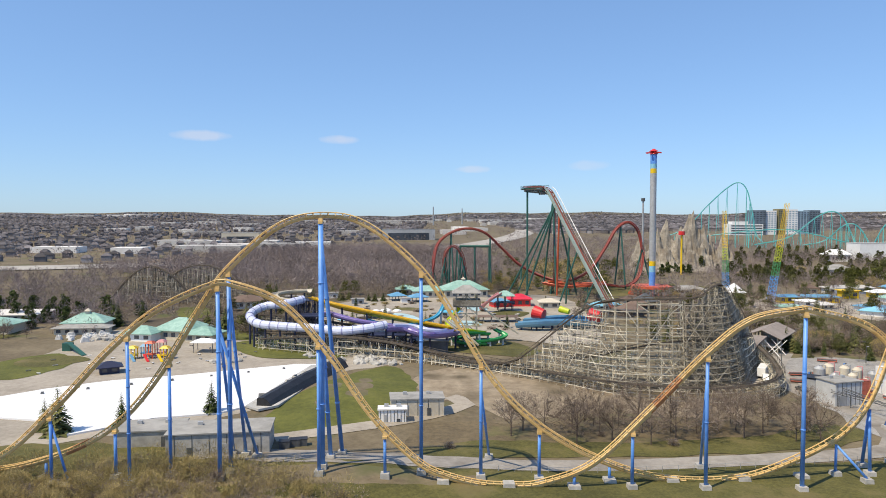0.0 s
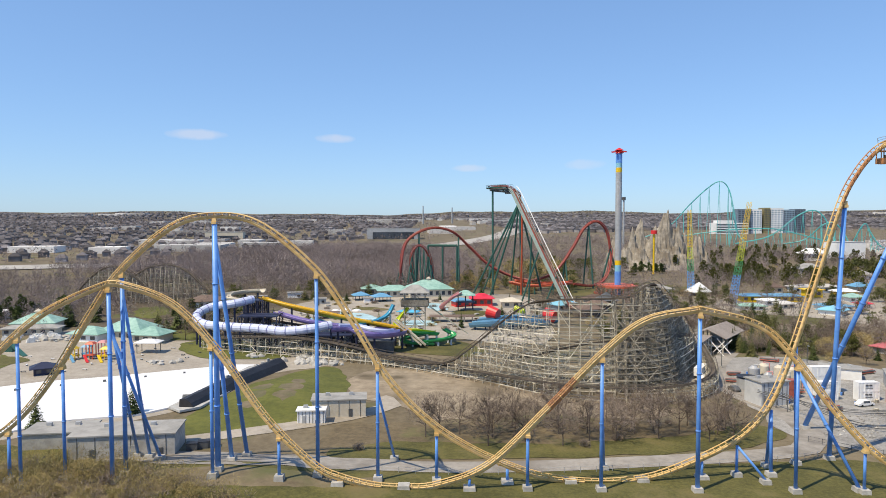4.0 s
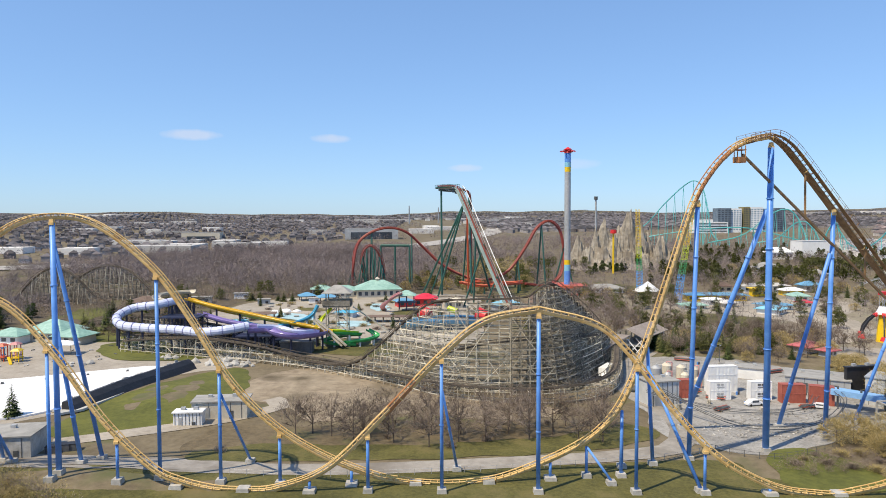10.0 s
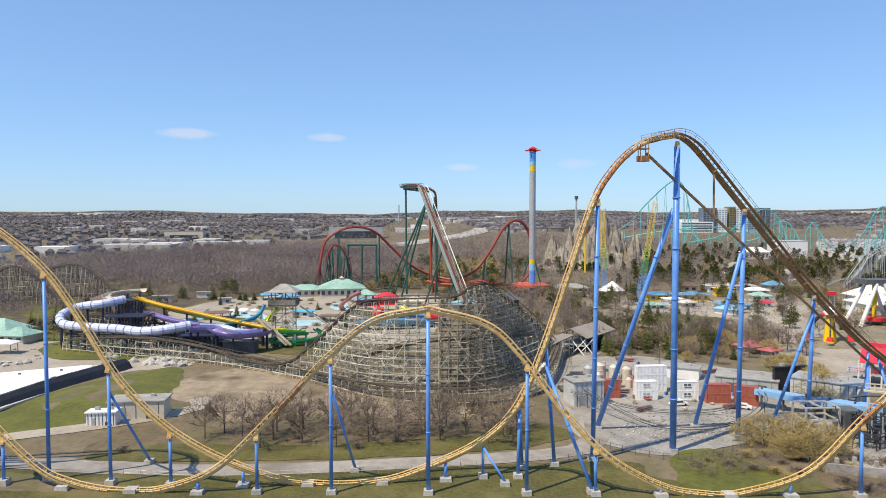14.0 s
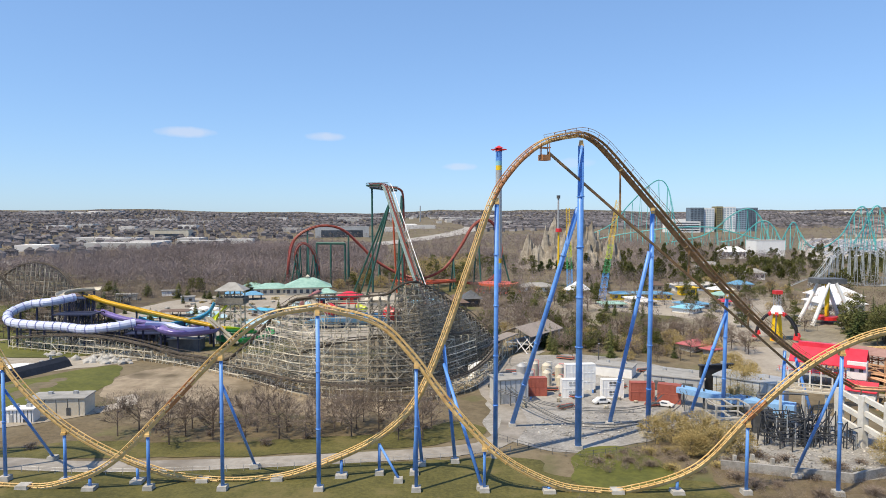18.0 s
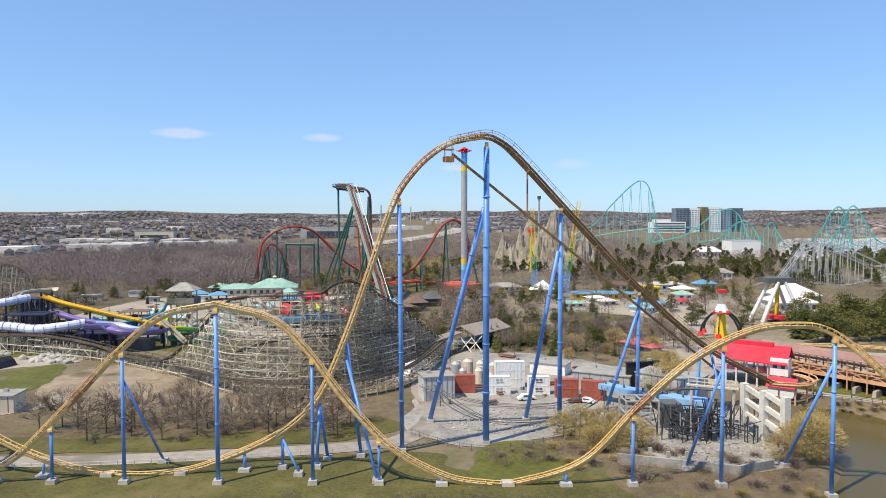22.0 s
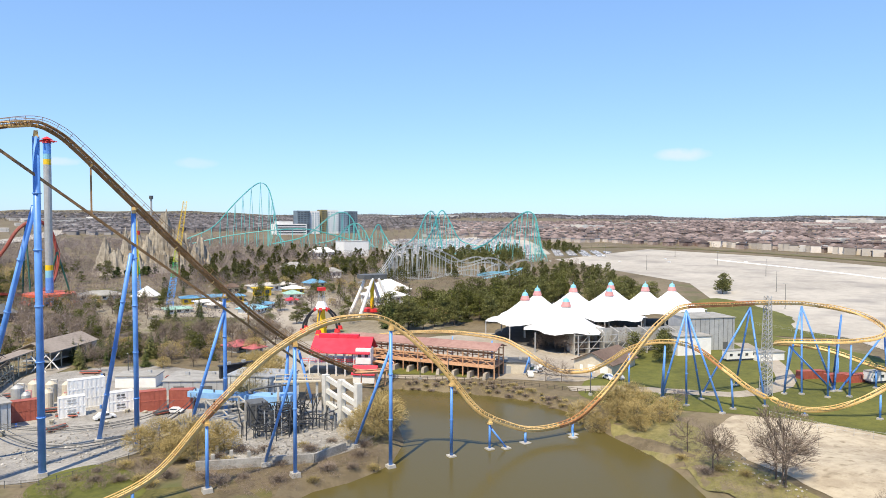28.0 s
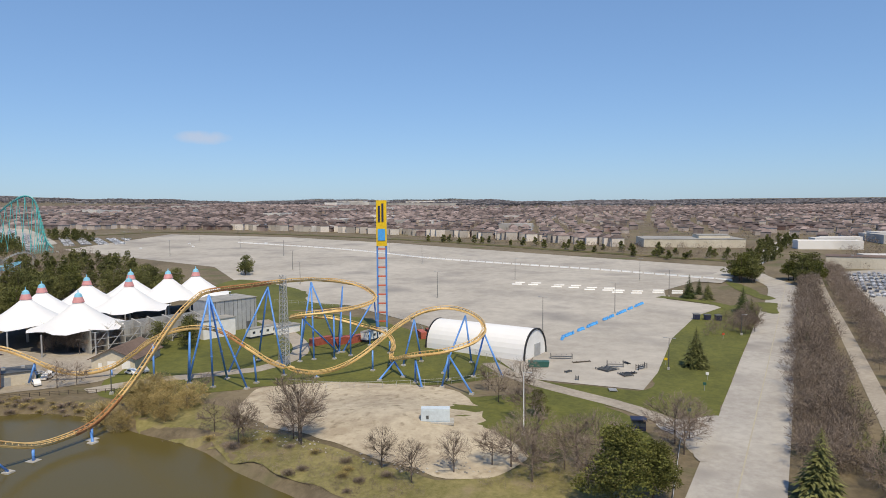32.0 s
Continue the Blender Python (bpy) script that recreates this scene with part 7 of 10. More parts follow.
# platforms, stairs and posts of the complex
for px_, py_, w, d, z in ((-55, 285, 16, 11, 12.0), (-38, 278, 16, 9, 7.5), (-22, 273, 14, 9, 6.0), (-60, 296, 8, 7, 17.0), (-8, 272, 11, 7, 4.6)):
    bm = bmesh.new()
    box(bm, px_, py_, z, w, d, .4)
    for sx in (-1, 1):
        beam(bm, (px_ + sx * w / 2, py_ - d / 2, z + 1.3), (px_ + sx * w / 2, py_ + d / 2, z + 1.3), .12)
        beam(bm, (px_ - w / 2, py_ + sx * d / 2, z + 1.3), (px_ + w / 2, py_ + sx * d / 2, z + 1.3), .12)
    pf = part("platform", bm, NAVY, slides)
    for i in range(4):
        for j in range(3):
            x, y = px_ + (i / 3 - .5) * w, py_ + (j / 2 - .5) * d
            gz = ground_at(x, y)
            bm = bmesh.new()
            beam(bm, (x, y, gz - .2), (x, y, z), .38)
            if i < 3:
                beam(bm, (x, y, gz + .5), (x + w / 3, y, z - .5), .16)
                beam(bm, (x, y, z - .6), (x + w / 3, y, gz + .5), .16)
            if j < 2:
                beam(bm, (x, y, z * .5), (x, y + d / 2, z - .5), .16)
            part("post", bm, NAVY, pf)
for x, y, w, d, h, m in ((-34, 288, 20, 6, 3.4, DKGREY), (-12, 284, 15, 5, 3.2, GREY), (-4, 266, 12, 6, 4.4, DKGREY), (-50, 276, 7, 5, 4, BLACK)):
    bm, br = bmesh.new(), bmesh.new()
    root = thing("pump_house", x, y, ground_at(x, y), "dark flat-roofed pump house under the slides", "pump house")
    box(bm, x, y, ground_at(x, y), w, d, h)
    part("wall", bm, m, root)
    box(br, x, y, ground_at(x, y) + h, w + .8, d + .8, .3)
    part("roof", br, GREYROOF, root)

# timber slide tower with lime, green and blue flumes
tower = thing("slide_tower", 12, 297, 1, "timber slide tower with grey hipped roof", "slide tower")
gz = ground_at(12, 297)
for sx in (-1, 0, 1):
    for sy in (-1, 1):
        bm = bmesh.new()
        beam(bm, (12 + sx * 4.2, 297 + sy * 3.2, gz - .3), (12 + sx * 4.2, 297 + sy * 3.2, gz + 21.5), .4)
        part("post", bm, WOOD, tower)
for z in (4, 8, 12, 16):
    bm = bmesh.new()
    for sy in (-3.2, 3.2):
        beam(bm, (7.8, 297 + sy, gz + z), (16.2, 297 + sy, gz + z), .3)
        beam(bm, (7.8, 297 + sy, gz + z), (12, 297 + sy, gz + z + 4), .2)
        beam(bm, (16.2, 297 + sy, gz + z), (12, 297 + sy, gz + z + 4), .2)
    for sx in (-4.2, 4.2):
        beam(bm, (12 + sx, 293.8, gz + z), (12 + sx, 300.2, gz + z), .3)
    part("cross_frame", bm, WOOD, tower)
bm = bmesh.new()
box(bm, 12, 297, gz + 15.6, 11, 8, .5)
for sy in (-4, 4):
    box(bm, 12, 297 + sy, gz + 16.2, 11, .3, 2.2)
for sx in (-5.5, 5.5):
    box(bm, 12 + sx, 297, gz + 16.2, .3, 7.6, 2.2)
part("deck", bm, GREYWOOD, tower, "brown boarded deck")
bm = bmesh.new()
hip(bm, 12, 297, gz + 21.4, 9.6, 6.8, 3.0, 0, 1.2)
part("roof", bm, GREYROOF, tower)
bm = bmesh.new()
for k in range(2):
    beam(bm, (3 + k * 1.6, 291, gz + 11), (15 + k * 1.6, 288, gz + 1), 1.4, .5)
beam(bm, (18, 300, gz + 15), (34, 304, gz + 3), 1.6, .5)
part("stairs", bm, WOOD, tower, "long timber stair flights")
flume(tower, [(8.9, 299, 16), (5, 297.5, 11.4), (4.4, 295, 9), (7.6, 293, 8), (13, 292.5, 7.8), (18, 295, 6.8), (19.5, 299, 6.2)], 1.0, LIME, "flume", False, None, 1)
flume(tower, [(4.4, 295, 8.6), (9, 292, 7.4), (17, 292.6, 6.9), (21, 296, 5.8), (17, 300, 5), (10, 298, 4.2), (7, 294, 3.4), (12, 291.5, 2.8), (20, 293, 2.2)], 1.15, LEAFGREEN, "flume", False, None, 1, 6, WHITE)
flume(tower, [(24, 300, 7), (28, 297, 5), (24, 293, 4), (17, 293, 3.4), (14, 296, 2.6)], 1.1, LEAFGREEN, "flume", False, None, 1, 6, WHITE)
flume(tower, [(2.5, 303, 16.6), (0.5, 302, 13), (-3, 300, 11), (-8, 297, 10), (-14, 294, 9), (-18, 292, 8)], 1.1, AQUA, "flume", False, None, 1.2, 8, WHITE)
flume(tower, [(0, 304, 12), (-6, 306, 9), (-10, 302, 7), (-4, 298, 5.6), (2, 300, 4)], 1.1, AQUA, "flume", False, None, 1.2, 8, WHITE)
tower.location = (9.7, 280, 1)

# low cabins and covered play mounds on the plaza
for x, y, L, W, H, m, lb in ((-70, 424, 9, 5, 3.2, WHITE, "small white flat-roofed cabin beside the woods"), (-88, 404, 11, 5, 3.4, CREAM, "cream cabin with a flat roof beside the woods"), (-50, 398, 7, 4, 3, GREY, "grey service cabin on the plaza"),
                             (-22, 404, 6, 4, 2.8, WHITE, "small white flat-roofed cabin beside the woods"), (-112, 396, 10, 6, 3.4, TAN, "brown flat-roofed cabin beside the woods"), (30, 398, 6, 4, 2.8, CREAM, "cream snack cabin on the plaza")):
    root = thing("cabin", x, y, ground_at(x, y), lb, "cabin")
    bm = bmesh.new()
    box(bm, x, y, ground_at(x, y), L, W, H, .2)
    part("wall", bm, m, root)
    bm = bmesh.new()
    box(bm, x, y, ground_at(x, y) + H, L + 1, W + 1, .35, .2)
    part("roof", bm, GREYROOF, root)
    for k in (-1, 1):
        bm = bmesh.new()
        box(bm, x + k * L * .24 + .2 * W * .5, y - W * .5 * .98, ground_at(x, y) + .9, 1.5, .3, 1.2, .2)
        part("window", bm, BLACK, root)
for x, y, r in ((-36, 367, 2.6), (-31, 368.5, 3.2), (-25, 369, 2.4), (8, 356, 2.2)):
    root = thing("play_mound", x, y, ground_at(x, y) + .1, "low white covered play mound by the pool", "mound")
    bm = bmesh.new()
    bmesh.ops.create_icosphere(bm, subdivisions=3, radius=1)
    for v in bm.verts:
        q = noise.noise(v.co * 2 + V((x, y, 0))) * .16
        v.co = V((v.co.x * r * (1 + q), v.co.y * r * .7 * (1 + q), max(v.co.z, 0) * r * .55 * (1 + q)))
    part("cover", bm, WHITE, root, local=True)

# bowl slides behind the wooden coaster
bowl = thing("raft_slide", 52, 316, 1.4, "bright blue raft slide with red drums", "water slide")
flume(bowl, [(34, 314, 4.8), (42, 311, 5.8), (50, 312, 6.2), (60, 314, 6), (70, 318, 5.2)], 2.4, ROOFBLUE, "flume", False, None, 1.2, 8)
flume(bowl, [(38, 320, 5.6), (46, 318, 6.6), (56, 320, 7), (66, 323, 6.4), (76, 326, 5)], 2.4, ROOFBLUE, "flume", False, None, 1.2, 8)
for x, y, z, r in ((45, 318, 8.4, 3.2), (72, 322, 6.6, 3.4), (58, 324, 9, 1.6)):
    bm = bmesh.new()
    tube(bm, (x - 2, y + 1.4, z + .5), (x + 2, y - 1.4, z - .5), r, r * .8, 16)
    part("drum", bm, RED if r > 2 else LIME, bowl, "red enclosed drum" if r > 2 else "lime drum")
bm = bmesh.new()
for i in range(8):
    beam(bm, (36 + i * 5, 313 + i * .6, .8), (36 + i * 5, 313 + i * .6, 4.4), .4)
part("support_frame", bm, NAVY, bowl)
lap = thing("kids_slide_tower", 24, 372, 2.6, "small coloured children's slide tower with pink flume", "slide tower")
bm = bmesh.new()
for sx in (-4, 0, 4):
    for sy in (-3, 3):
        beam(bm, (34 + sx, 372 + sy, 2), (34 + sx, 372 + sy, 11), .4)
box(bm, 34, 372, 7, 10, 7, .4)
part("frame", bm, NAVY, lap)
bm = bmesh.new()
hip(bm, 34, 372, 11, 9, 7, 2.6)
part("roof", bm, TEALROOF, lap)
flume(lap, [(31, 369, 13), (27, 366, 11), (23, 366, 8), (21, 369, 5), (22, 372, 3.4)], 1.3, PINK, "flume", False, None, 1.2)


# pavilions
def pavilion(x, y, L, W, H, rise, rz, roof, wall, label, category="pavilion", cupola=False, open_sides=False, wall_label=""):
    gz = ground_at(x, y)
    root = thing("pavilion", x, y, gz, label, category)
    rz = math.radians(rz)
    c, s = math.cos(rz), math.sin(rz)
    bm = bmesh.new()
    if open_sides:
        k = max(2, int(L / 4))
        for i in range(k + 1):
            for sg in (-1, 1):
                lx, ly = (i / k - .5) * L, sg * W / 2
                bm = bmesh.new()
                beam(bm, (x + c * lx - s * ly, y + s * lx + c * ly, gz - .2), (x + c * lx - s * ly, y + s * lx + c * ly, gz + H), .35)
                part("post", bm, wall, root)
    else:
        box(bm, x, y, gz - .3, L, W, H + .3, rz)
        wl = part("wall", bm, wall, root, wall_label)
        k = max(2, int(L / 3.5))
        for i in range(k):
            for sg in (-1, 1):
                lx, ly = ((i + .5) / k - .5) * L, sg * (W / 2 + .02)
                bm = bmesh.new()
                box(bm, x + c * lx - s * ly, y + s * lx + c * ly, gz + H * .3, L / k * .5, .12, H * .45, rz)
                part("window", bm, GLASS, wl)
    bm = bmesh.new()
    hip(bm, x, y, gz + H, L, W, rise, rz, 1.2)
    rf = part("roof", bm, roof, root)
    if cupola:
        bm = bmesh.new()
        box(bm, x, y, gz + H + rise - .6, 1.8, 1.8, 1.4, rz)
        hip(bm, x, y, gz + H + rise + .8, 1.8, 1.8, 1.2, rz, .4)
        part("cupola", bm, CREAM, rf)
    return root


pavilion(-161, 308, 17, 12, 4, 3.8, 8, TEALROOF, CREAM, "cream pavilion with green hipped roof by the pool", cupola=True)
pavilion(-158, 298, 22, 6, 3, 1.2, 8, GREYROOF, CREAM, "low grey-roofed changing block", "building")
pavilion(-112, 292, 18, 14, 4, 4.6, -12, TEALROOF, CREAM, "cream bath house with broad green roof")
pavilion(-126, 286, 13, 10, 3.4, 2.6, -12, TEALROOF, WHITE, "white kiosk with pale green roof", "kiosk")
pavilion(-100, 285, 12, 10, 3.4, 2.8, -12, TEALROOF, CREAM, "cream kiosk with green roof", "kiosk")
pavilion(-200, 300, 24, 14, 4, 2.6, 0, TEALROOF, CREAM, "cream service building with green roof", "building")
pavilion(-215, 330, 42, 20, 4, 1.2, 4, WHITEROOF, GREY, "long low white-roofed depot", "building")
pavilion(13, 433, 27, 19, 5.2, 5.2, 10, TEALROOF, CREAM, "cream restaurant with large green roof", cupola=True)
pavilion(-9, 431, 20, 12, 4.4, 2.9, 10, TEALROOF, CREAM, "cream wing with green roof", "building")
pavilion(-24, 442, 12, 9, 4, 2.4, 10, TEALROOF, CREAM, "cream wing with green roof", "building")
pavilion(-28, 414, 8, 7, 3.2, 2, 20, ROOFBLUE, NAVY, "open shelter with bright blue roof", "shelter", open_sides=True)
pavilion(-15, 408, 9, 7, 3.2, 2, 20, ROOFBLUE, NAVY, "open shelter with bright blue roof", "shelter", open_sides=True)
pavilion(44, 392, 12, 9, 4.4, 2.6, 0, REDROOF, RED, "red barn-like kiosk with red roof", "kiosk")
pavilion(32, 388, 9, 7, 3.4, 1.6, 20, ROOFBLUE, RED, "red and blue snack stand", "kiosk")
pavilion(60, 384, 10, 8, 3.6, 2, 0, CREAM, CREAM, "cream ticket building with pale roof", "building")
pavilion(26, 336, 20, 5, 3, .5, 0, BROWNROOF, WOOD, "long open timber shade shelter", "shelter", open_sides=True)
pavilion(-38, 346, 12, 6, 3, .8, 10, BROWNROOF, WOOD, "open timber shade shelter", "shelter", open_sides=True)
pavilion(4, 352, 9, 5, 2.8, .8, -20, AQUA, WHITE, "pale blue roofed snack stand", "kiosk")
pavilion(-110, 382, 18, 12, 4, 3, 20, BROWNROOF, WHITE, "brown-roofed house beside the woods", "house")
pavilion(88, 372, 14, 9, 3.6, 2, 30, TENTBLUE, GREY, "pale blue tin-roofed queue house", "building")
pavilion(96, 350, 12, 9, 4.4, 2.6, 20, BROWNROOF, DARKWOOD, "dark timber lodge with steep roof", "building")
pavilion(104, 362, 9, 8, 4.8, 3.4, 20, BROWNROOF, DARKWOOD, "dark timber lodge with steep roof", "building")

# midway stalls
pavilion(215, 402, 34, 9, 3.6, 1.2, -4, ROOFBLUE, BRIGHTYEL, "yellow game hall with long bright blue roof", "game hall")
pavilion(262, 440, 30, 9, 4, 1.6, 4, WHITEROOF, WHITE, "white arcade with pale roof", "arcade")
pavilion(232, 366, 13, 13, 2.8, 1.6, 20, ROOFBLUE, WHITE, "round-looking stall with bright blue canopy", "stall")
pavilion(249, 418, 10, 6, 5, .8, 0, BRIGHTYEL, BRIGHTYEL, "bright yellow midway game stall", "stall")
pavilion(262, 398, 9, 9, 3, 2.2, 0, TEALROOF, WHITE, "white stall with pale green roof", "stall")
pavilion(252, 372, 6, 5, 2.8, 1.4, 0, REDROOF, WHITE, "small white stall with red roof", "stall")
pavilion(208, 388, 10, 8, 3, 1, 10, WHITE, WHITE, "white canopy over a ride", "canopy")
pavilion(190, 372, 12, 9, 2.4, 1, 0, TEALROOF, WHITE, "pale green boat ride canopy", "canopy")
pavilion(192, 260, 9, 6.5, 2.6, 1.8, 28, FADERED, GREY, "grey midway booth with red roof", "booth")
pavilion(195.5, 252, 5, 4, 2.4, 1.2, 28, FADERED, GREY, "grey midway booth with red roof", "booth")
pavilion(314, 543, 18, 12, 6, 4, 0, GREYROOF, WHITE, "white house with grey roof", "house")
pavilion(330, 500, 12, 9, 5, 3, 0, GREYROOF, WHITE, "white house with grey roof", "house")
pavilion(160, 446, 22, 14, 3, 2.4, 0, GREYROOF, WHITE, "white domed carousel building", "carousel")
pavilion(300, 350, 20, 20, 5, 4.5, 0, WHITE, WHITE, "white circular ride canopy", "canopy")
bm = bmesh.new()
tent = thing("peaked_canopy", 183, 430, 4, "small white peaked tent canopy", "tent")
for i in range(12):
    a0, a1 = i * math.pi / 6, (i + 1) * math.pi / 6
    vs = [bm.verts.new(p) for p in ((183 + 9 * math.cos(a0), 430 + 7 * math.sin(a0), 6.5), (183 + 9 * math.cos(a1), 430 + 7 * math.sin(a1), 6.5), (184, 430, 12.5))]
    bm.faces.new(vs)
bmesh.ops.recalc_face_normals(bm, faces=bm.faces[:])
part("canopy", bm, WHITE, tent)

pavilion(224, 352, 11, 11, 2.8, 2.0, 45, TENTBLUE, WHITE, "turquoise round-topped refreshment stand", "stall")
pavilion(320, 384, 22, 18, 4, 6, 0, WHITE, WHITE, "white tented ride canopy among trees", "canopy")
pavilion(398, 690, 24, 12, 7, 5, 0, WHITE, WHITE, "white turreted theatre front", "theatre")
pavilion(211, 376, 8, 6, 2.6, 1.4, 15, WHITEROOF, CREAM, "small cream stall with pale roof", "stall")
pavilion(270, 420, 12, 8, 3.4, 1.8, 0, WHITE, BRIGHTYEL, "yellow and white striped game booth", "booth")
pavilion(292, 440, 12, 8, 4, 2.6, 12, ROOFBLUE, CREAM, "cream cottage stall with blue roof", "stall")
pavilion(236, 440, 9, 7, 4, 2.4, 0, BROWNROOF, CREAM, "cream cottage stall with brown roof", "stall")
pavilion(113, 380, 9, 8, 4.5, 4.2, 10, DKGREY, DARKWOOD, "black pointed timber hut", "hut")
pavilion(110, 396, 11, 7, 3.4, 2.2, 10, BROWNROOF, CREAM, "cream hut with brown roof", "hut")
# pool deck play equipment
play = thing("play_structure", -108, 249, 1, "bright yellow, orange and pink splash play structure", "playground")
for i, (dx, dy, m) in enumerate(((-6, 0, BRIGHTYEL), (0, 1, ORANGEST), (6, 0, BRIGHTYEL), (3, 4, PINK), (-3, 4, ROOFBLUE))):
    for sx in (-1.2, 1.2):
        for sy in (-1.2, 1.2):
            bm = bmesh.new()
            beam(bm, (-108 + dx + sx, 249 + dy + sy, 0.6), (-108 + dx + sx, 249 + dy + sy, 5.2 + i % 2 * 1.6), .28)
            part("post", bm, m, play)
    bm = bmesh.new()
    box(bm, -108 + dx, 249 + dy, 2.4, 3, 3, .3)
    part("platform", bm, m, play)
    bm = bmesh.new()
    box(bm, -108 + dx, 249 + dy, 5.0 + i % 2 * 1.6, 3.4, 3.4, .8, 0, .5)
    part("roof", bm, m, play)
for k in range(3):
    bm = bmesh.new()
    beam(bm, (-114 + k * 5, 247, 3), (-111 + k * 5, 243.5, 1.0), .9, .3)
    part("slide", bm, (ROOFBLUE, RED, BRIGHTYEL)[k], play)
shade = thing("shade_canopy", -92, 262, 1, "white shade canopy over picnic deck", "canopy")
bm = bmesh.new()
hip(bm, -92, 262, 5.2, 8, 5, 1.2)
part("canopy", bm, WHITE, shade)
for sx in (-1, 1):
    for sy in (-1, 1):
        bm = bmesh.new()
        tube(bm, (-92 + sx * 3.6, 262 + sy * 2.2, .6), (-92 + sx * 3.6, 262 + sy * 2.2, 5.2), .14, .14, 6)
        part("post", bm, DKGREY, shade)
pavilion(-112, 227, 6, 4.4, 2.4, 1.6, 30, NAVY, NAVY, "small navy-roofed pump hut on the deck", "hut")
kid = thing("deck_slide", -138, 258, 1.5, "dark green deck slide and stairs", "slide")
bm = bmesh.new()
beam(bm, (-144, 261, 4.6), (-134, 253, 1.4), 1.6, .6)
box(bm, -145, 262, 1, 3, 3, 3.6)
part("chute", bm, GREENST, kid)
for i, (x, y) in enumerate(scatter([(-140, 215), (-100, 232), (-60, 255), (-70, 280), (-120, 270), (-142, 245)], 34, 50, 5)):
    root = thing("deck_bench", x, y, ground_at(x, y), "small pale pool deck bench", "bench", "deck benches", rz=(i * 47) % 180)
    bm = bmesh.new()
    box(bm, 0, 0, .4, 1.6, .5, .12)
    part("seat", bm, (WHITE, GREY, DKGREY)[i % 3], root, local=True)
    bm = bmesh.new()
    box(bm, -.6, 0, 0, .1, .4, .4), box(bm, .6, 0, 0, .1, .4, .4)
    part("frame", bm, DKGREY, root, local=True)
patch("lawn_deck", [(-150, 236), (-138, 234), (-128, 246), (-138, 252), (-150, 250)], GRASS, "small green lawn on the pool deck", "lawn", 0.2)
POOLAQUA = material("pale_aqua_pool_paint", (0.30, 0.46, 0.50), (0.44, 0.60, 0.63), 0.4, 0.6, coarse=0.08)
patch("pool_basin", [(-38, 361), (-30, 349), (-16, 340), (-11, 344), (-18, 357), (-29, 364)], POOLAQUA, "empty pale aqua pool basin", "pool", 0.3)
patch("pool_basin", [(2, 337), (16, 337), (18, 325), (5, 321)], POOLAQUA, "empty pale aqua splash pool", "pool", 0.3)
patch("pool_basin", [(11, 395), (20, 396), (25, 374), (17, 371)], POOLAQUA, "small pale aqua wading pool", "pool", 0.3)
patch("plaza_lawn", [(-32, 346), (-24, 336), (-12, 332), (-8, 338), (-18, 343)], GRASS, "worn grass bed beside the pool", "lawn", 0.28)
patch("plaza_lawn", [(-28, 376), (-14, 370), (-8, 376), (-20, 384)], GRASS, "worn grass bed on the plaza", "lawn", 0.28)
patch("plaza_lawn", [(26, 356), (40, 350), (46, 366), (32, 374)], GRASS, "worn grass bed on the plaza", "lawn", 0.28)
patch("lawn_slides", [(-112, 317), (-104, 320), (-82, 298), (-78, 288), (-94, 286), (-106, 300)], LAWN, "green lawn behind the bath house", "lawn", 0.22)
patch("lawn_slides", [(-145, 374), (-137, 382), (-124, 366), (-124, 341), (-136, 350)], LAWN, "green lawn below the timber hills", "lawn", 0.2)
patch("lawn_slides", [(-86, 279), (-68, 288), (-48, 268), (-36, 255), (-53, 250), (-72, 255)], LAWN, "green lawn below the slides", "lawn", 0.24)
patch("lawn_slides", [(-74, 262), (-50, 256), (-30, 262), (-40, 270), (-70, 272)], GRASS, "green grass below the slides", "lawn", 0.2)

# ---- service sheds by the road ----
def block_building(name, x, y, L, W, H, rz, wall, roof, label, category, door=None, eave=0.3, bands=0, parapet=True):
    """A flat-roofed building with roof slab, doors and wall joints."""
    gz = ground_at(x, y)
    root = thing(name, x, y, gz, label, category)
    rz = math.radians(rz)
    c, s = math.cos(rz), math.sin(rz)
    T = lambda lx, ly: (x + c * lx - s * ly, y + s * lx + c * ly)
    bm = bmesh.new()
    box(bm, x, y, gz - .3, L, W, H + .3, rz)
    wl = part("wall", bm, wall, root)
    bm = bmesh.new()
    box(bm, x, y, gz + H, L + eave * 2, W + eave * 2, .3, rz)
    rf = part("roof", bm, roof, root)
    for i in range(bands):
        bm = bmesh.new()
        px_, py_ = T((i + .5) / bands * L - L / 2, -W / 2 - .03)
        box(bm, px_, py_, gz, .12, .1, H, rz)
        part("wall_joint", bm, DKGREY, wl)
    for lx, w, h, m in door or ():
        bm = bmesh.new()
        px_, py_ = T(lx, -W / 2 - .04)
        box(bm, px_, py_, gz, w, .14, h, rz)
        part("door", bm, m, wl)
    for k in range(2):
        bm = bmesh.new()
        px_, py_ = T((k - .5) * L * .45, W * .15)
        box(bm, px_, py_, gz + H + .3, 1.1, .9, .7, rz)
        part("roof_vent", bm, GREY, rf)
    return root


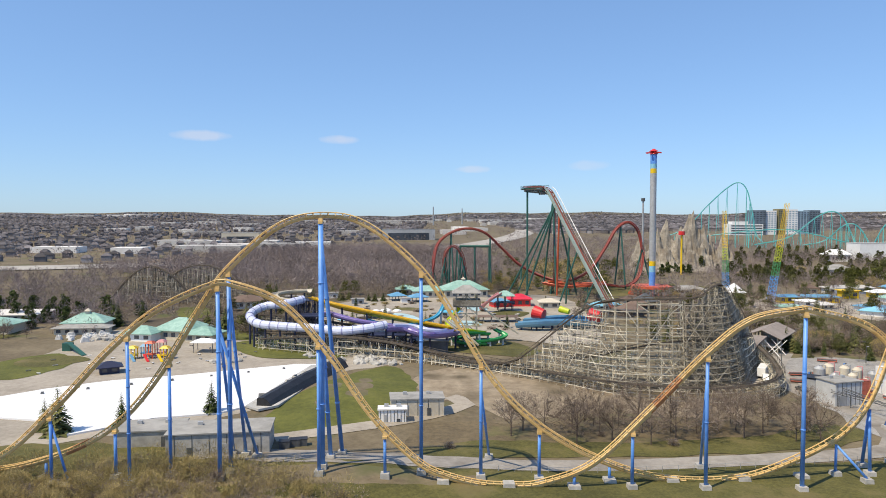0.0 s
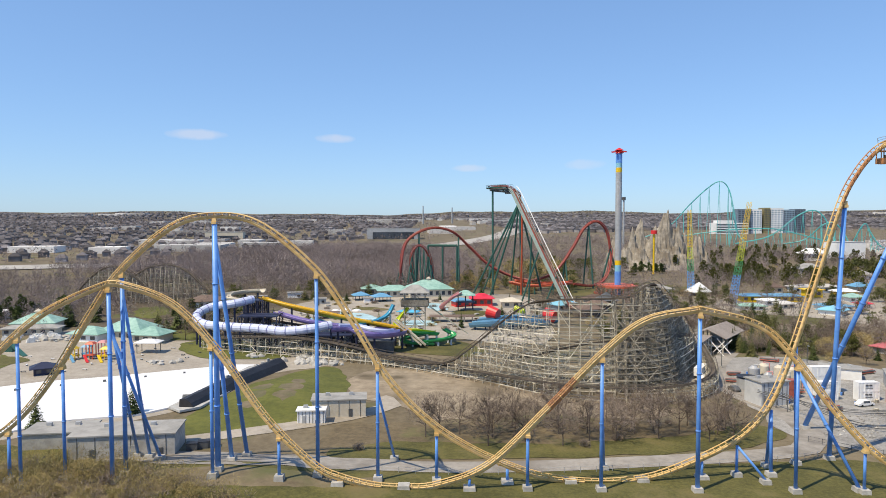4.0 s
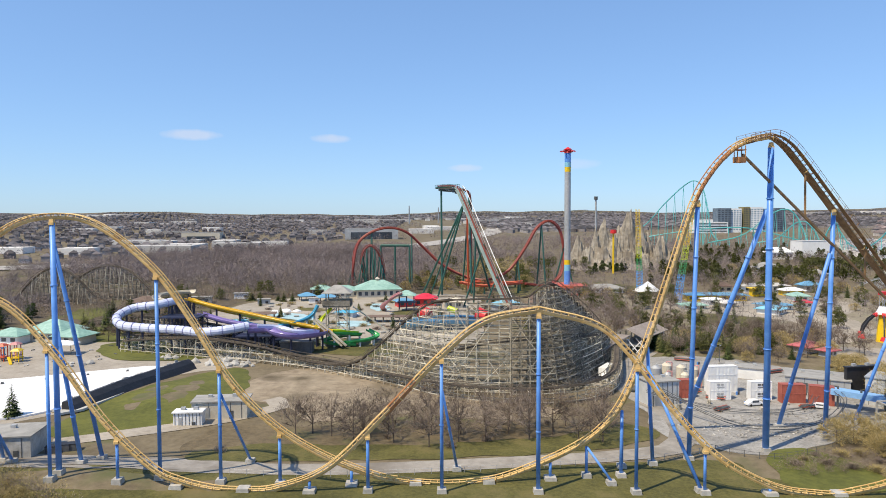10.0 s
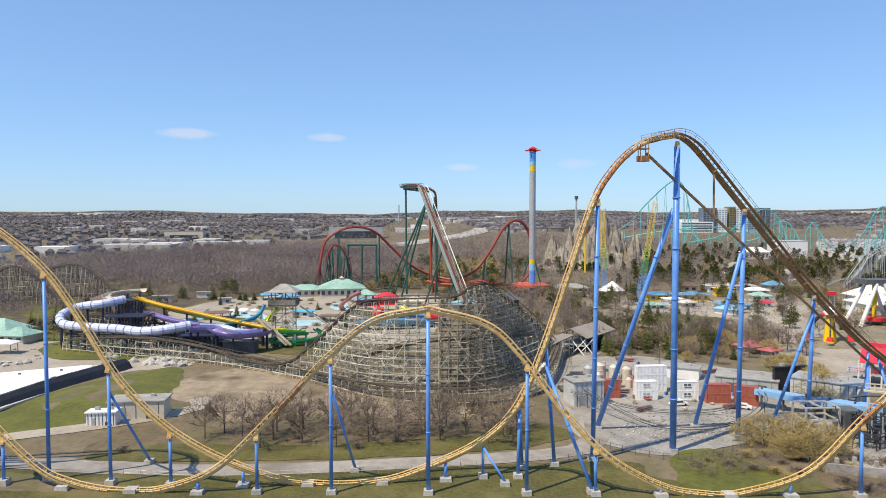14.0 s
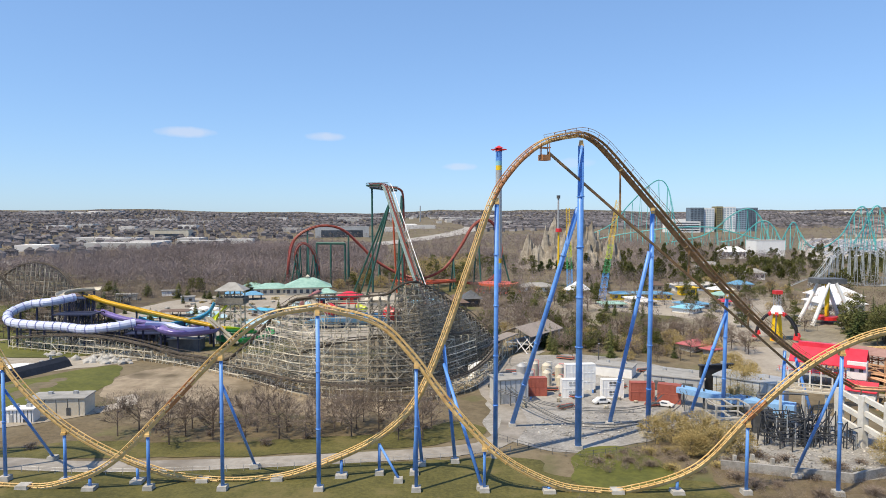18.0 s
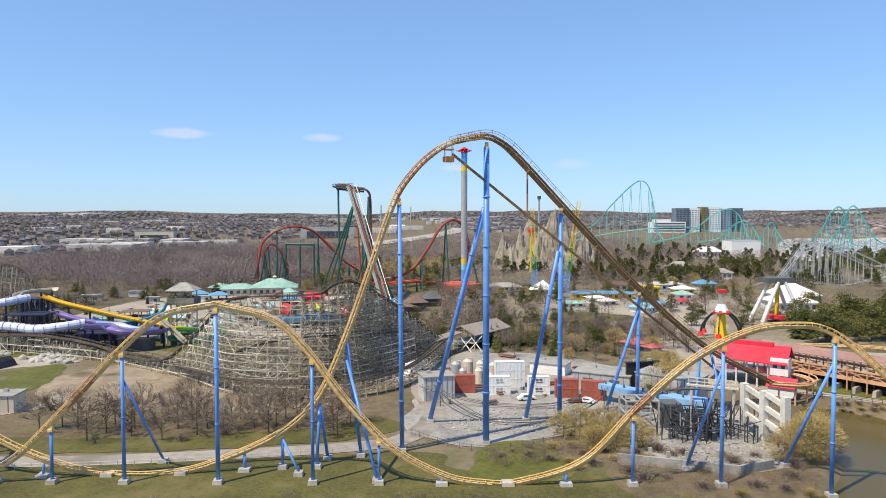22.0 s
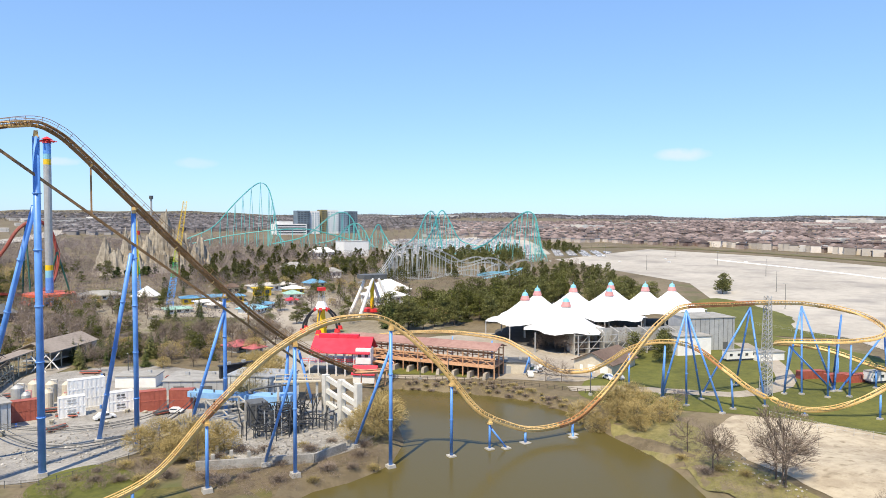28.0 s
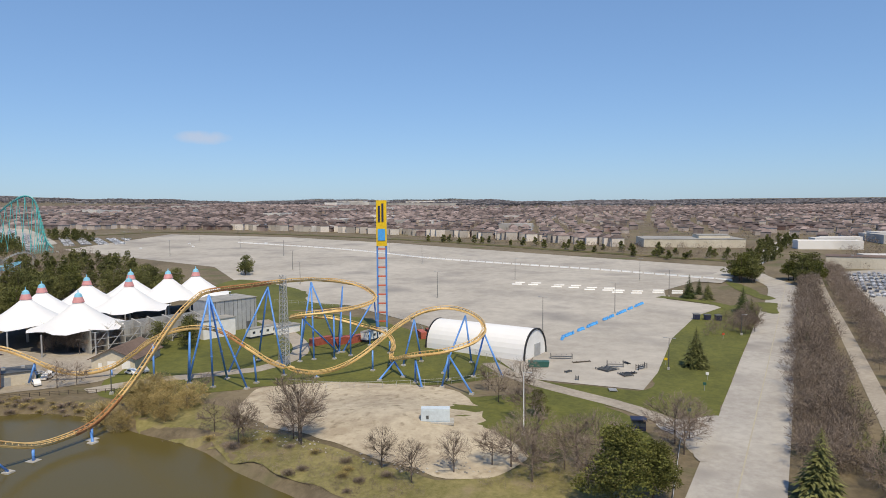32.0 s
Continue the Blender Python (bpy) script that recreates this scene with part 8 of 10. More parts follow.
block_building("service_building", -50, 152.5, 22, 10, 5.0, 8, CONC, GREYROOF, "grey block pump building with flat pale roof", "building", ((-6, 1.2, 2.2, DKGREY), (2, 2.6, 2.8, GREY), (8, 1.0, 2.1, DKGREY)), bands=6)
block_building("service_building", -68, 158, 14, 9, 3.6, 8, CONC, GREYROOF, "low pump building annex with flat pale roof", "building", ((4, 2, 2.4, DKGREY),))
block_building("equipment_shed", -7, 181.5, 14, 7, 4.4, 6, CREAM, GREYROOF, "beige equipment shed with flat roof", "shed", ((-4, 3, 3, GREY), (3, 1, 2.1, DKGREY)), bands=5)
block_building("site_cabin", -13, 174, 7, 3.4, 3.2, 4, WHITE, WHITE, "white portable site cabin", "cabin", ((-1.8, .9, 2.1, GREY), (1.5, .9, .9, GLASS)), bands=8)
for x, y in ((-36, 153), (-34, 154.5), (-32.4, 155)):
    bm = bmesh.new()
    root = thing("refuse_skip", x, y, ground_at(x, y), "dark metal refuse skip beside the shed", "skip", "refuse skips")
    box(bm, x, y, ground_at(x, y), 2.2, 1.8, 1.6, .2, 1.12)
    part("body", bm, DKGREY, root)
    bm = bmesh.new()
    box(bm, x, y, ground_at(x, y) + 1.6, 2.5, 2.1, .12, .2)
    part("lid", bm, BLACK, root)


# ---- gravel yard under the lift ----
def container(x, y, L, rz, mat, z=None, label="", stack=1, logo=None):
    gz = ground_at(x, y) if z is None else z
    root = thing("shipping_container", x, y, gz, label, "shipping container", "shipping containers", rz)
    W, H = 2.44, 2.6
    bm = bmesh.new()
    n = int(L / .55)
    for sg in (-1, 1):
        prof = []
        for i in range(n):
            x0 = -L / 2 + L * i / n
            d = 0.0 if i % 2 else 0.07
            prof += [(x0, d), (x0 + L / n, d)]
        lo = [bm.verts.new((a, sg * (W / 2 - d), .1)) for a, d in prof]
        hi = [bm.verts.new((a, sg * (W / 2 - d), H)) for a, d in prof]
        for i in range(len(prof) - 1):
            bm.faces.new((lo[i], lo[i + 1], hi[i + 1], hi[i]))
    box(bm, 0, 0, 0, L, W - .18, H)
    part("body", bm, mat, root, local=True)
    bm = bmesh.new()
    for sx in (-1, 1):
        for sy in (-1, 1):
            box(bm, sx * (L / 2 - .06), sy * (W / 2 - .06), 0, .16, .16, H)
    for sy in (-1, 1):
        box(bm, 0, sy * (W / 2 - .05), H - .1, L, .14, .14), box(bm, 0, sy * (W / 2 - .05), 0, L, .14, .14)
    part("corner_frame", bm, mat, root, local=True)
    bm = bmesh.new()
    for k in (-.55, .55):
        box(bm, L / 2 + .02, k, .2, .05, 1.0, H - .4)
    for k in (-.8, -.3, .3, .8):
        box(bm, L / 2 + .06, k, .2, .05, .06, H - .4)
    part("end_door", bm, mat, root, local=True)
    if logo:
        bm = bmesh.new()
        for k, w in ((-.7, .9), (.4, .9)):
            box(bm, k, -W / 2 - .03, 1.5, w, .03, .5)
        box(bm, 0, -W / 2 - .03, .9, 2.2, .03, .2)
        part("lettering_bar", bm, logo, root, local=True)
    return root


for x, y, L, rz, m, lv, lb, lg in ((120, 197, 8, 3, REDBOX, 2, "stacked rust-red shipping container", None), (131, 195, 6.2, 4, WHITE, 2, "stacked white shipping container with faded lettering", GREY), (142.5, 194.5, 6.2, 3, WHITE, 2, "stacked white shipping container with faded lettering", DKGREY),
                               (135, 203, 9, 4, WHITE, 3, "stacked white shipping container", None), (150, 191, 6.6, -4, REDBOX, 2, "stacked rust-red shipping container", None), (157, 188.5, 6.2, -24, REDBOX, 2, "stacked rust-red shipping container", None)):
    for k in range(lv):
        container(x, y, L, rz, m, ground_at(x, y) + .12 + 2.62 * k, lb, logo=lg)
for i, (x, y, r, h) in enumerate(((119, 214, 1.6, 6), (123, 216, 1.6, 6.4), (127, 214, 1.5, 6.2), (121, 209, 1.2, 5), (126, 208, 1.3, 5.2), (131, 214, 1.4, 5.6), (134, 211, 1.4, 5), (130, 208, 1, 3.6))):
    root = thing("filter_tank", x, y, .2, "pale beige upright filter tank with pipework", "tank", "filter tanks")
    bm = bmesh.new()
    tube(bm, (x, y, .1), (x, y, h - .8), r, r, 16)
    tube(bm, (x, y, h - .8), (x, y, h), r, r * .4, 16)
    part("shell", bm, CREAM if i % 3 else GREY, root)
    bm = bmesh.new()
    tube(bm, (x + r, y - .6, .4), (x + r, y - .6, h + .3), .16, .16, 6)
    tube(bm, (x + r, y - .6, h + .3), (x, y, h + .3), .16, .16, 6)
    tube(bm, (x, y, h + .3), (x, y, h - .2), .16, .16, 6)
    part("pipe", bm, PINK if i % 2 else GREY, root)
bm = bmesh.new()
silo = thing("open_basin", 113, 206, .2, "dark open steel basin on a pale drum", "basin")
tube(bm, (114, 208, .1), (114, 208, 3.6), 2.8, 2.8, 20)
part("drum", bm, GREY, silo)
bm = bmesh.new()
tube(bm, (114, 208, 3.6), (114, 208, 4.1), 2.4, 3.2, 20)
part("rim", bm, BLACK, silo)
block_building("workshop", 165, 205, 17, 12, 4.4, -28, GREY, GREYROOF, "low grey workshop with flat roof", "workshop", ((-4, 3, 3, DKGREY), (4, 3, 3, DKGREY)), bands=5)
block_building("workshop", 151, 222, 12, 7, 3.4, -28, WHITE, GREYROOF, "low pale workshop with flat roof", "workshop")
block_building("ride_hall", 178.7, 186.2, 17, 9.5, 7.6, -43, PALESHEET, GREY, "grey metal ride hall with flat roof", "hall", ((5, 1.2, 2.2, DKGREY),), bands=9)
block_building("pump_hall", 112.5, 192, 9, 7, 6.6, 14, PALESHEET, GREYROOF, "pale grey clad pump hall on the yard", "hall", ((-2, 2.4, 3, GREY),), bands=6)
block_building("screen_wall", 174.5, 199, 10.5, 1, 8.2, 12, BLACK, BLACK, "black timber screen wall with props", "screen")
# rails of the buried dark ride in front of the containers
mini = thing("mine_train_track", 128, 172, .2, "thin black mine-train track on posts over gravel", "ride track")
rail_ride(mini, [(112, 196, 5.2), (112, 188, 5), (114, 181, 4.4), (119, 173, 2.6), (125, 167, 1.4), (134, 164, 1.5), (144, 166, 2.2), (152, 172, 3.0), (158, 180, 4.2), (160, 190, 5.2)], DKGREY, .22, 1.1, 4, 1.0, 4, DKGREY, .1, .2, False)
rail_ride(mini, [(108, 188, 4.6), (116, 184, 3), (126, 181, 1.4), (138, 179, 1.2), (148, 180, 2), (154, 186, 3.4)], DKGREY, .2, 1.1, 4, 1.0, 5, DKGREY, .1, .2, False)


def car(x, y, rz, body, label, L=4.5, H=1.45, kind="parked_car", cat="car", group="parked cars"):
    root = thing(kind, x, y, ground_at(x, y) + .1, label, cat, group, rz)
    bm = bmesh.new()
    W = 1.8
    prof = [(-L / 2, .35), (-L / 2, .85), (-L * .42, .95), (-L * .22, H), (L * .16, H), (L * .3, .98), (L * .47, .85), (L / 2, .6), (L / 2, .35)]
    a = [bm.verts.new((px_, -W / 2, z)) for px_, z in prof]
    b = [bm.verts.new((px_, W / 2, z)) for px_, z in prof]
    bm.faces.new(a), bm.faces.new(b[::-1])
    for i in range(len(prof)):
        j = (i + 1) % len(prof)
        bm.faces.new((a[j], a[i], b[i], b[j]))
    part("body", bm, body, root, local=True)
    bm = bmesh.new()
    for sy in (-1, 1):
        box(bm, -L * .03, sy * (W / 2 + .005), 1.0, L * .4, .03, H - 1.12, 0, .96)
    part("side_glass", bm, GLASS, root, local=True)
    for sx in (-.31, .31):
        for sy in (-1, 1):
            bm = bmesh.new()
            tube(bm, (sx * L, sy * (W / 2 - .1), .32), (sx * L, sy * (W / 2 + .06), .32), .33, .33, 12)
            part("wheel", bm, RUBBER, root, local=True)


car(138, 188, 12, WHITE, "white pickup truck on the gravel yard", 5.2, 1.7)
car(154.5, 184.5, -32, WHITE, "white car parked by the red containers", 4.4)
car(109, 205, 96, DKGREY, "dark car parked on the service drive", 4.6)
car(115, 201, 100, WHITE, "white van parked beside the container", 5.4, 2.1)
car(104, 218, 70, WHITE, "white van on the service drive", 5.4, 2.1)
# lorry trailer by the ramp
root = thing("box_trailer", 106, 224, .2, "white box trailer parked by the ramp", "trailer", rz=58)
bm = bmesh.new()
box(bm, 0, 0, 1.0, 9, 2.5, 2.7)
part("box", bm, WHITE, root, local=True)
for sx in (-3, 2.4, 3.4):
    bm = bmesh.new()
    tube(bm, (sx, -1.2, .5), (sx, 1.2, .5), .5, .5, 10)
    part("axle", bm, RUBBER, root, local=True)
# log railing along the yard
fence = thing("yard_fence", 130, 160, .1, "dark wire fence along the gravel yard", "fence")
pts = [V(p) for p in ((106, 158, 0), (114, 150, 0), (124, 146, 0), (140, 153, 0), (150, 161, 0), (162, 165, 0))]
P = spline(pts, 3)
for p in P:
    bm = bmesh.new()
    gz = ground_at(p.x, p.y)
    tube(bm, (p.x, p.y, gz - .2), (p.x, p.y, gz + 1.5), .06, .06, 5)
    part("post", bm, DKGREY, fence)
for z in (.7, 1.4):
    bm = bmesh.new()
    Q = [V((p.x, p.y, ground_at(p.x, p.y) + z)) for p in P]
    sweep(bm, Q, frames_of(Q), circle(.04, 4))
    part("rail", bm, DKGREY, fence)

# ---- rapids machinery on the shore ----
patch("rubble_shore", [(150, 152), (156, 140), (168, 132), (182, 134), (194, 142), (198, 156), (196, 172), (180, 184), (166, 176)], GRAVEL, "grey rubble slope on the shore", "rubble", 0.14)
shore = thing("retaining_wall", 164, 132, 0, "grey timber retaining wall on the shore", "wall")
for i in range(4):
    bm = bmesh.new()
    a, b = V((150 + i * 7.5, 138.5 - i * 2.6, -.6)), V((157.5 + i * 7.5, 135.9 - i * 2.6, -.6))
    if i == 3:
        b = V((181, 134, -.6))
    beam(bm, a + V((0, 0, .9)), b + V((0, 0, .9)), .6, 3.6)
    part("wall_panel", bm, GRAVEL, shore)
for i, (x, y) in enumerate(((154, 141), (158, 141.5), (161, 139), (165, 139), (156, 146))):
    root = thing("concrete_stub", x, y, 0, "short pale concrete pier stub", "pier", "pier stubs")
    bm = bmesh.new()
    box(bm, x, y, -.2, .7, .7, 2.4, 0, .9)
    part("pier", bm, CONC, root)
rs_ = random.Random(8)
for i in range(26):
    x, y = rs_.uniform(154, 180), rs_.uniform(138, 152)
    root = thing("boulder", x, y, ground_at(x, y), "grey broken boulder on the shore", "boulder", "boulders")
    bm = bmesh.new()
    bmesh.ops.create_icosphere(bm, subdivisions=1, radius=rs_.uniform(.4, 1.1))
    for v in bm.verts:
        v.co = V((v.co.x * rs_.uniform(.7, 1.2) + x, v.co.y * rs_.uniform(.7, 1.2) + y, v.co.z * rs_.uniform(.5, .9) + ground_at(x, y) + .2))
    part("stone", bm, GRAVEL, root)
rv, rf_ = [], []
oct_ = [(1, 0, 0), (-1, 0, 0), (0, 1, 0), (0, -1, 0), (0, 0, 1), (0, 0, -1)]
for poly_, cnt, sd_ in (([(152, 140), (168, 133), (182, 136), (192, 144), (190, 152), (176, 150), (158, 152)], 620, 3), ([(126, 156), (142, 160), (160, 170), (150, 182), (124, 178), (112, 164)], 420, 4), ([(242, 60), (248, 72), (256, 92), (252, 96), (243, 82), (237, 40), (244, 26), (246, 32)], 160, 5)):
    for x, y in scatter(poly_, cnt, sd_, .15):
        r = rs_.uniform(.12, .5) * (1.2 if rs_.random() < .1 else .8)
        k = len(rv)
        g = ground_at(x, y) + .2
        rv += [(x + a * r * rs_.uniform(.6, 1.3), y + b * r * rs_.uniform(.6, 1.3), g + c * r * rs_.uniform(.4, .9)) for a, b, c in oct_]
        rf_ += [(k + a, k + b, k + c) for a, b, c in ((0, 2, 4), (2, 1, 4), (1, 3, 4), (3, 0, 4), (2, 0, 5), (1, 2, 5), (3, 1, 5), (0, 3, 5))]
rub = bpy.data.meshes.new("rubble_stones")
rub.from_pydata(rv, [], rf_)
rub.materials.append(material("broken_stone", (.20, .19, .175), (.46, .44, .41), 1.5, .95, island=.35))
tagged(new("rubble_stones", rub), "loose grey broken stones", "stones", kind="stuff")
plant_ = thing("flume_lift_station", 168, 158, 0, "blue-canopied steel lift station with white portal frame", "ride machinery")
for sx in (158.5, 166.5):
    for sy in (161, 167):
        bm = bmesh.new()
        beam(bm, (sx, sy, -.2), (sx, sy, 7), .4)
        part("frame_leg", bm, CONC, plant_)
for z in (4, 7):
    bm = bmesh.new()
    beam(bm, (158.5, 161, z), (166.5, 161, z), .35)
    beam(bm, (158.5, 167, z), (166.5, 167, z), .35)
    for sx in (158.5, 162.5, 166.5):
        beam(bm, (sx, 161, z), (sx, 167, z), .3)
    part("frame_beam", bm, CONC, plant_)
bm = bmesh.new()
beam(bm, (159, 187, 4.6), (170, 177.5, 4.2), 3.6, 1.5)
beam(bm, (170, 177.5, 4.4), (178, 168, 4.6), 4.4, 1.8)
box(bm, 178, 167, 2.4, 5.0, 4.6, 3.6, -.6)
part("canopy", bm, FLUMEBLUE, plant_, "pale blue sloping canopy")
for i in range(5):
    bm = bmesh.new()
    x, y = 160 + i * 4, 185.8 - i * 3.9
    beam(bm, (x, y, 0), (x, y, 6), .4)
    part("post", bm, DKGREY, plant_)
bm = bmesh.new()
box(bm, 170, 163.5, 0, 4.4, 5, 6.2)
part("housing", bm, DKGREY, plant_)
BLACKST = tint("near_black_steel", (0.04, 0.045, 0.055), 0.6)
tangle = thing("mine_coaster", 177, 154, 0, "tangle of dark grey mine coaster track and struts", "ride")
rr = random.Random(12)
for k in range(7):
    cx, cy, z = 177 + rr.uniform(-7, 7), 154 + rr.uniform(-3, 3), rr.uniform(1.2, 7.0)
    ra, rb, tl = rr.uniform(3.2, 6.5), rr.uniform(2.4, 4.2), rr.uniform(-.25, .25)
    pts = [(cx + ra * math.cos(a + k), cy + rb * math.sin(a + k), z + a * .3 + tl * ra * math.cos(a)) for a in [i * .7 for i in range(8)]]
    rail_ride(tangle, pts, BLACKST, .3, 1.2, 3, 1.0, 0, None, .1, 0, False)
for i in range(80):
    a, r = rr.uniform(0, 6.28), rr.uniform(1, 9.5)
    x, y = 177 + r * 1.45 * math.cos(a), 154 + r * .8 * math.sin(a)
    bm = bmesh.new()
    h = rr.uniform(2.5, 10.5 - .55 * r)
    beam(bm, (x, y, -.3), (x, y, h), .2)
    if i % 2:
        beam(bm, (x, y, rr.uniform(0, 4)), (x + rr.uniform(-4, 4), y + rr.uniform(-4, 4), rr.uniform(4, 10)), .18)
    part("strut", bm, BLACKST if i % 6 else GREY, tangle)
bm = bmesh.new()
Q = [V((173 + 7 * math.cos(i * math.pi / 12 + .6), 156 + 3 * math.sin(i * math.pi / 12 + .6), 10.5)) for i in range(12)]
sweep(bm, Q, frames_of(Q), circle(.28, 6))
part("ring_beam", bm, DKGREY, tangle)
PALECONC = material("pale_cast_concrete", (.50, .49, .455), (.66, .645, .60), .9, .85, bump=.2, coarse=.2)
conc = thing("viewing_gallery", 193, 155, 0, "tall pale concrete open frame with slanting beams", "gallery")
for i, (x, y, h) in enumerate(((186, 157.5, 12.6), (187.5, 151, 12.4), (189, 144.5, 12.6))):
    bm = bmesh.new()
    box(bm, x, y, -.4, 1.5, 1.5, h, .2)
    part("pier", bm, PALECONC, conc)
for z in (4.2, 7.4, 10.6):
    for (x0, y0), (x1, y1) in (((186, 157.5), (187.5, 151)), ((187.5, 151), (189, 144.5))):
        bm = bmesh.new()
        beam(bm, (x0, y0, z + .9), (x1, y1, z - .5), .8, 1.1)
        part("cross_beam", bm, PALECONC, conc)
bm = bmesh.new()
box(bm, 180.5, 163, 9.8, 12, 1.2, .4, -.45)
for i in range(7):
    beam(bm, (175.5 + i * 1.7, 165.4 - i * .8, 10), (175.5 + i * 1.7, 165.4 - i * .8, 11.8), .2)
beam(bm, (175.5, 165.4, 11.8), (185.7, 160.6, 11.8), .25)
beam(bm, (175.5, 165.4, 10.9), (185.7, 160.6, 10.9), .2)
part("gallery_rail", bm, CREAM, conc, "cream gallery railing")
for x, y in ((176, 165), (180.5, 163), (185, 161)):
    bm = bmesh.new()
    beam(bm, (x, y, -.2), (x, y, 9.9), .5)
    part("post", bm, PALECONC, conc)

# ---- red-roofed station ----
station = thing("coaster_station", 214, 203, .4, "white-walled coaster station under a bright red roof", "station")
az = math.radians(-38)
bm, br = bmesh.new(), bmesh.new()
gable(None, br, 212, 205.5, 8.2, 18.5, 11.5, .4, 3.9, az, .8, .3)
part("roof", br, REDROOF, station)
bm = bmesh.new()
box(bm, 210.8, 206.6, 12.2, 13.5, 2.0, 1.3, az)
part("roof_monitor", bm, REDROOF, station, "raised red ridge monitor")
bm = bmesh.new()
c_, s_ = math.cos(az), math.sin(az)
T = lambda lx, ly: (211 + c_ * lx - s_ * ly, 207 + s_ * lx + c_ * ly)
for i in range(7):
    for sg in (-1, 1):
        x, y = T(i * 3.0 - 8.6, sg * 5.0 - 1)
        bm = bmesh.new()
        beam(bm, (x, y, 0), (x, y, 8.6), .35)
        part("post", bm, WHITE, station)
bm = bmesh.new()
x, y = T(0, 0)
box(bm, x, y, 4.2, 24, 12, .6, az)
part("platform", bm, GREY, station)
bm = bmesh.new()
x, y = T(9.5, -4.2)
box(bm, x, y, 4.8, 5, 4.4, 5, az)
box(bm, x, y, .2, 5, 4.4, 4.0, az)
booth = part("control_booth", bm, WHITE, station, "white boarded control booth")
for k in (-1.1, 1.1):
    bm = bmesh.new()
    xx, yy = T(9.5 + k, -6.44)
    box(bm, xx, yy, 7, 1.1, .1, 1.2, az)
    part("window", bm, GLASS, booth)
bm = bmesh.new()
for i in range(10):
    x, y = T(i * 2.2 - 11, -6.1)
    beam(bm, (x, y, 4.8), (x, y, 6), .1)
a, b = T(-11.5, -6.1), T(7, -6.1)
beam(bm, (*a, 6), (*b, 6), .12), beam(bm, (*a, 5.4), (*b, 5.4), .1)
part("railing", bm, RED, station)
kiosk = thing("ticket_hut", 213, 190, .3, "small white hut with red roof by the station", "hut")
bm, br = bmesh.new(), bmesh.new()
gable(bm, br, 213, 191, .3, 7, 5, 3, 2, az, .5)
part("wall", bm, WHITE, kiosk), part("roof", br, REDROOF, kiosk)
exit_t = thing("exit_track", 218, 189, .4, "curving tan exit ramp with timber edge", "ramp")
rail_ride(exit_t, [(206, 184.5, 5.8), (212, 184, 5.2), (218, 186.5, 4.8), (222, 191, 4.8), (221, 196, 5.2), (216, 199, 5.6)], TAN, .5, 1.8, 3, 1.2, 5, TAN, .2, .4)

# ---- tan queue and brake-run structure ----
queue = thing("brake_run_building", 246, 190, .5, "long tan timber brake run with brown roof and concrete bays", "brake run")
a, b = V((222, 219, 0)), V((253, 174, 0))
d = (b - a).normalized()
sd = V((d.y, -d.x, 0))
n = 10
for i in range(n + 1):
    p = a.lerp(b, i / n)
    for o in (-4.5, 0, 4.5):
        q = p + sd * o
        bm = bmesh.new()
        beam(bm, (q.x, q.y, 0), (q.x, q.y, 9.8), .32)
        part("post", bm, TAN, queue)
    if i < n:
        q = a.lerp(b, (i + 1) / n)
        for o in (-4.5, 4.5):
            bm = bmesh.new()
            u, w = p + sd * o, q + sd * o
            for z, hh in ((4.4, .95), (6.2, .16), (7.0, .45), (9.2, .3)):
                beam(bm, (u.x, u.y, z), (w.x, w.y, z), .26, hh)
            beam(bm, (u.x, u.y, 4.6), (w.x, w.y, 7.0), .2)
            beam(bm, (u.x, u.y, 7.0), (w.x, w.y, 4.6), .2)
            part("side_frame", bm, TAN, queue)
        bm = bmesh.new()
        u = p.lerp(q, .5) + sd * 4.4
        box(bm, u.x, u.y, -.1, 1.2, 5.0, 2.6, math.atan2(d.y, d.x), .75)
        part("concrete_bay", bm, PAVING, queue)
bm = bmesh.new()
beam(bm, (a.x, a.y, 4.3), (b.x, b.y, 4.3), 8.6, .4)
part("deck", bm, TAN, queue)
bm = bmesh.new()
m0 = a.lerp(b, .5)
gable(None, bm, m0.x, m0.y, 9.5, (b - a).length + 1, 9.6, .4, 1.4, math.atan2(d.y, d.x), .5)
part("roof", bm, PINKROOF, queue)
bm = bmesh.new()
box(bm, m0.x + sd.x * -4, m0.y + sd.y * -4, 0, (b - a).length, .5, 4.2, math.atan2(d.y, d.x))
part("back_wall", bm, DARKWOOD, queue)
bk = thing("quay_rail", 250, 166, .4, "low dark fence along the pond path", "fence")
P = spline([(216, 190, 0), (232, 182, 0), (246, 168, 0), (256, 156, 0), (264, 142, 0)], 2.4)
for p in P:
    bm = bmesh.new()
    gz = ground_at(p.x, p.y)
    beam(bm, (p.x, p.y, gz - .2), (p.x, p.y, gz + 1.2), .14)
    part("post", bm, DARKWOOD, bk)
for z in (.6, 1.1):
    bm = bmesh.new()
    Q = [V((p.x, p.y, ground_at(p.x, p.y) + z)) for p in P]
    sweep(bm, Q, frames_of(Q), circle(.06, 4))
    part("rail", bm, DARKWOOD, bk)

block_building("theatre_box", 441, 708, 30, 24, 17, 0, WHITE, WHITEROOF, "big plain white theatre box among trees", "theatre", ((-8, 4, 4, GREY),))

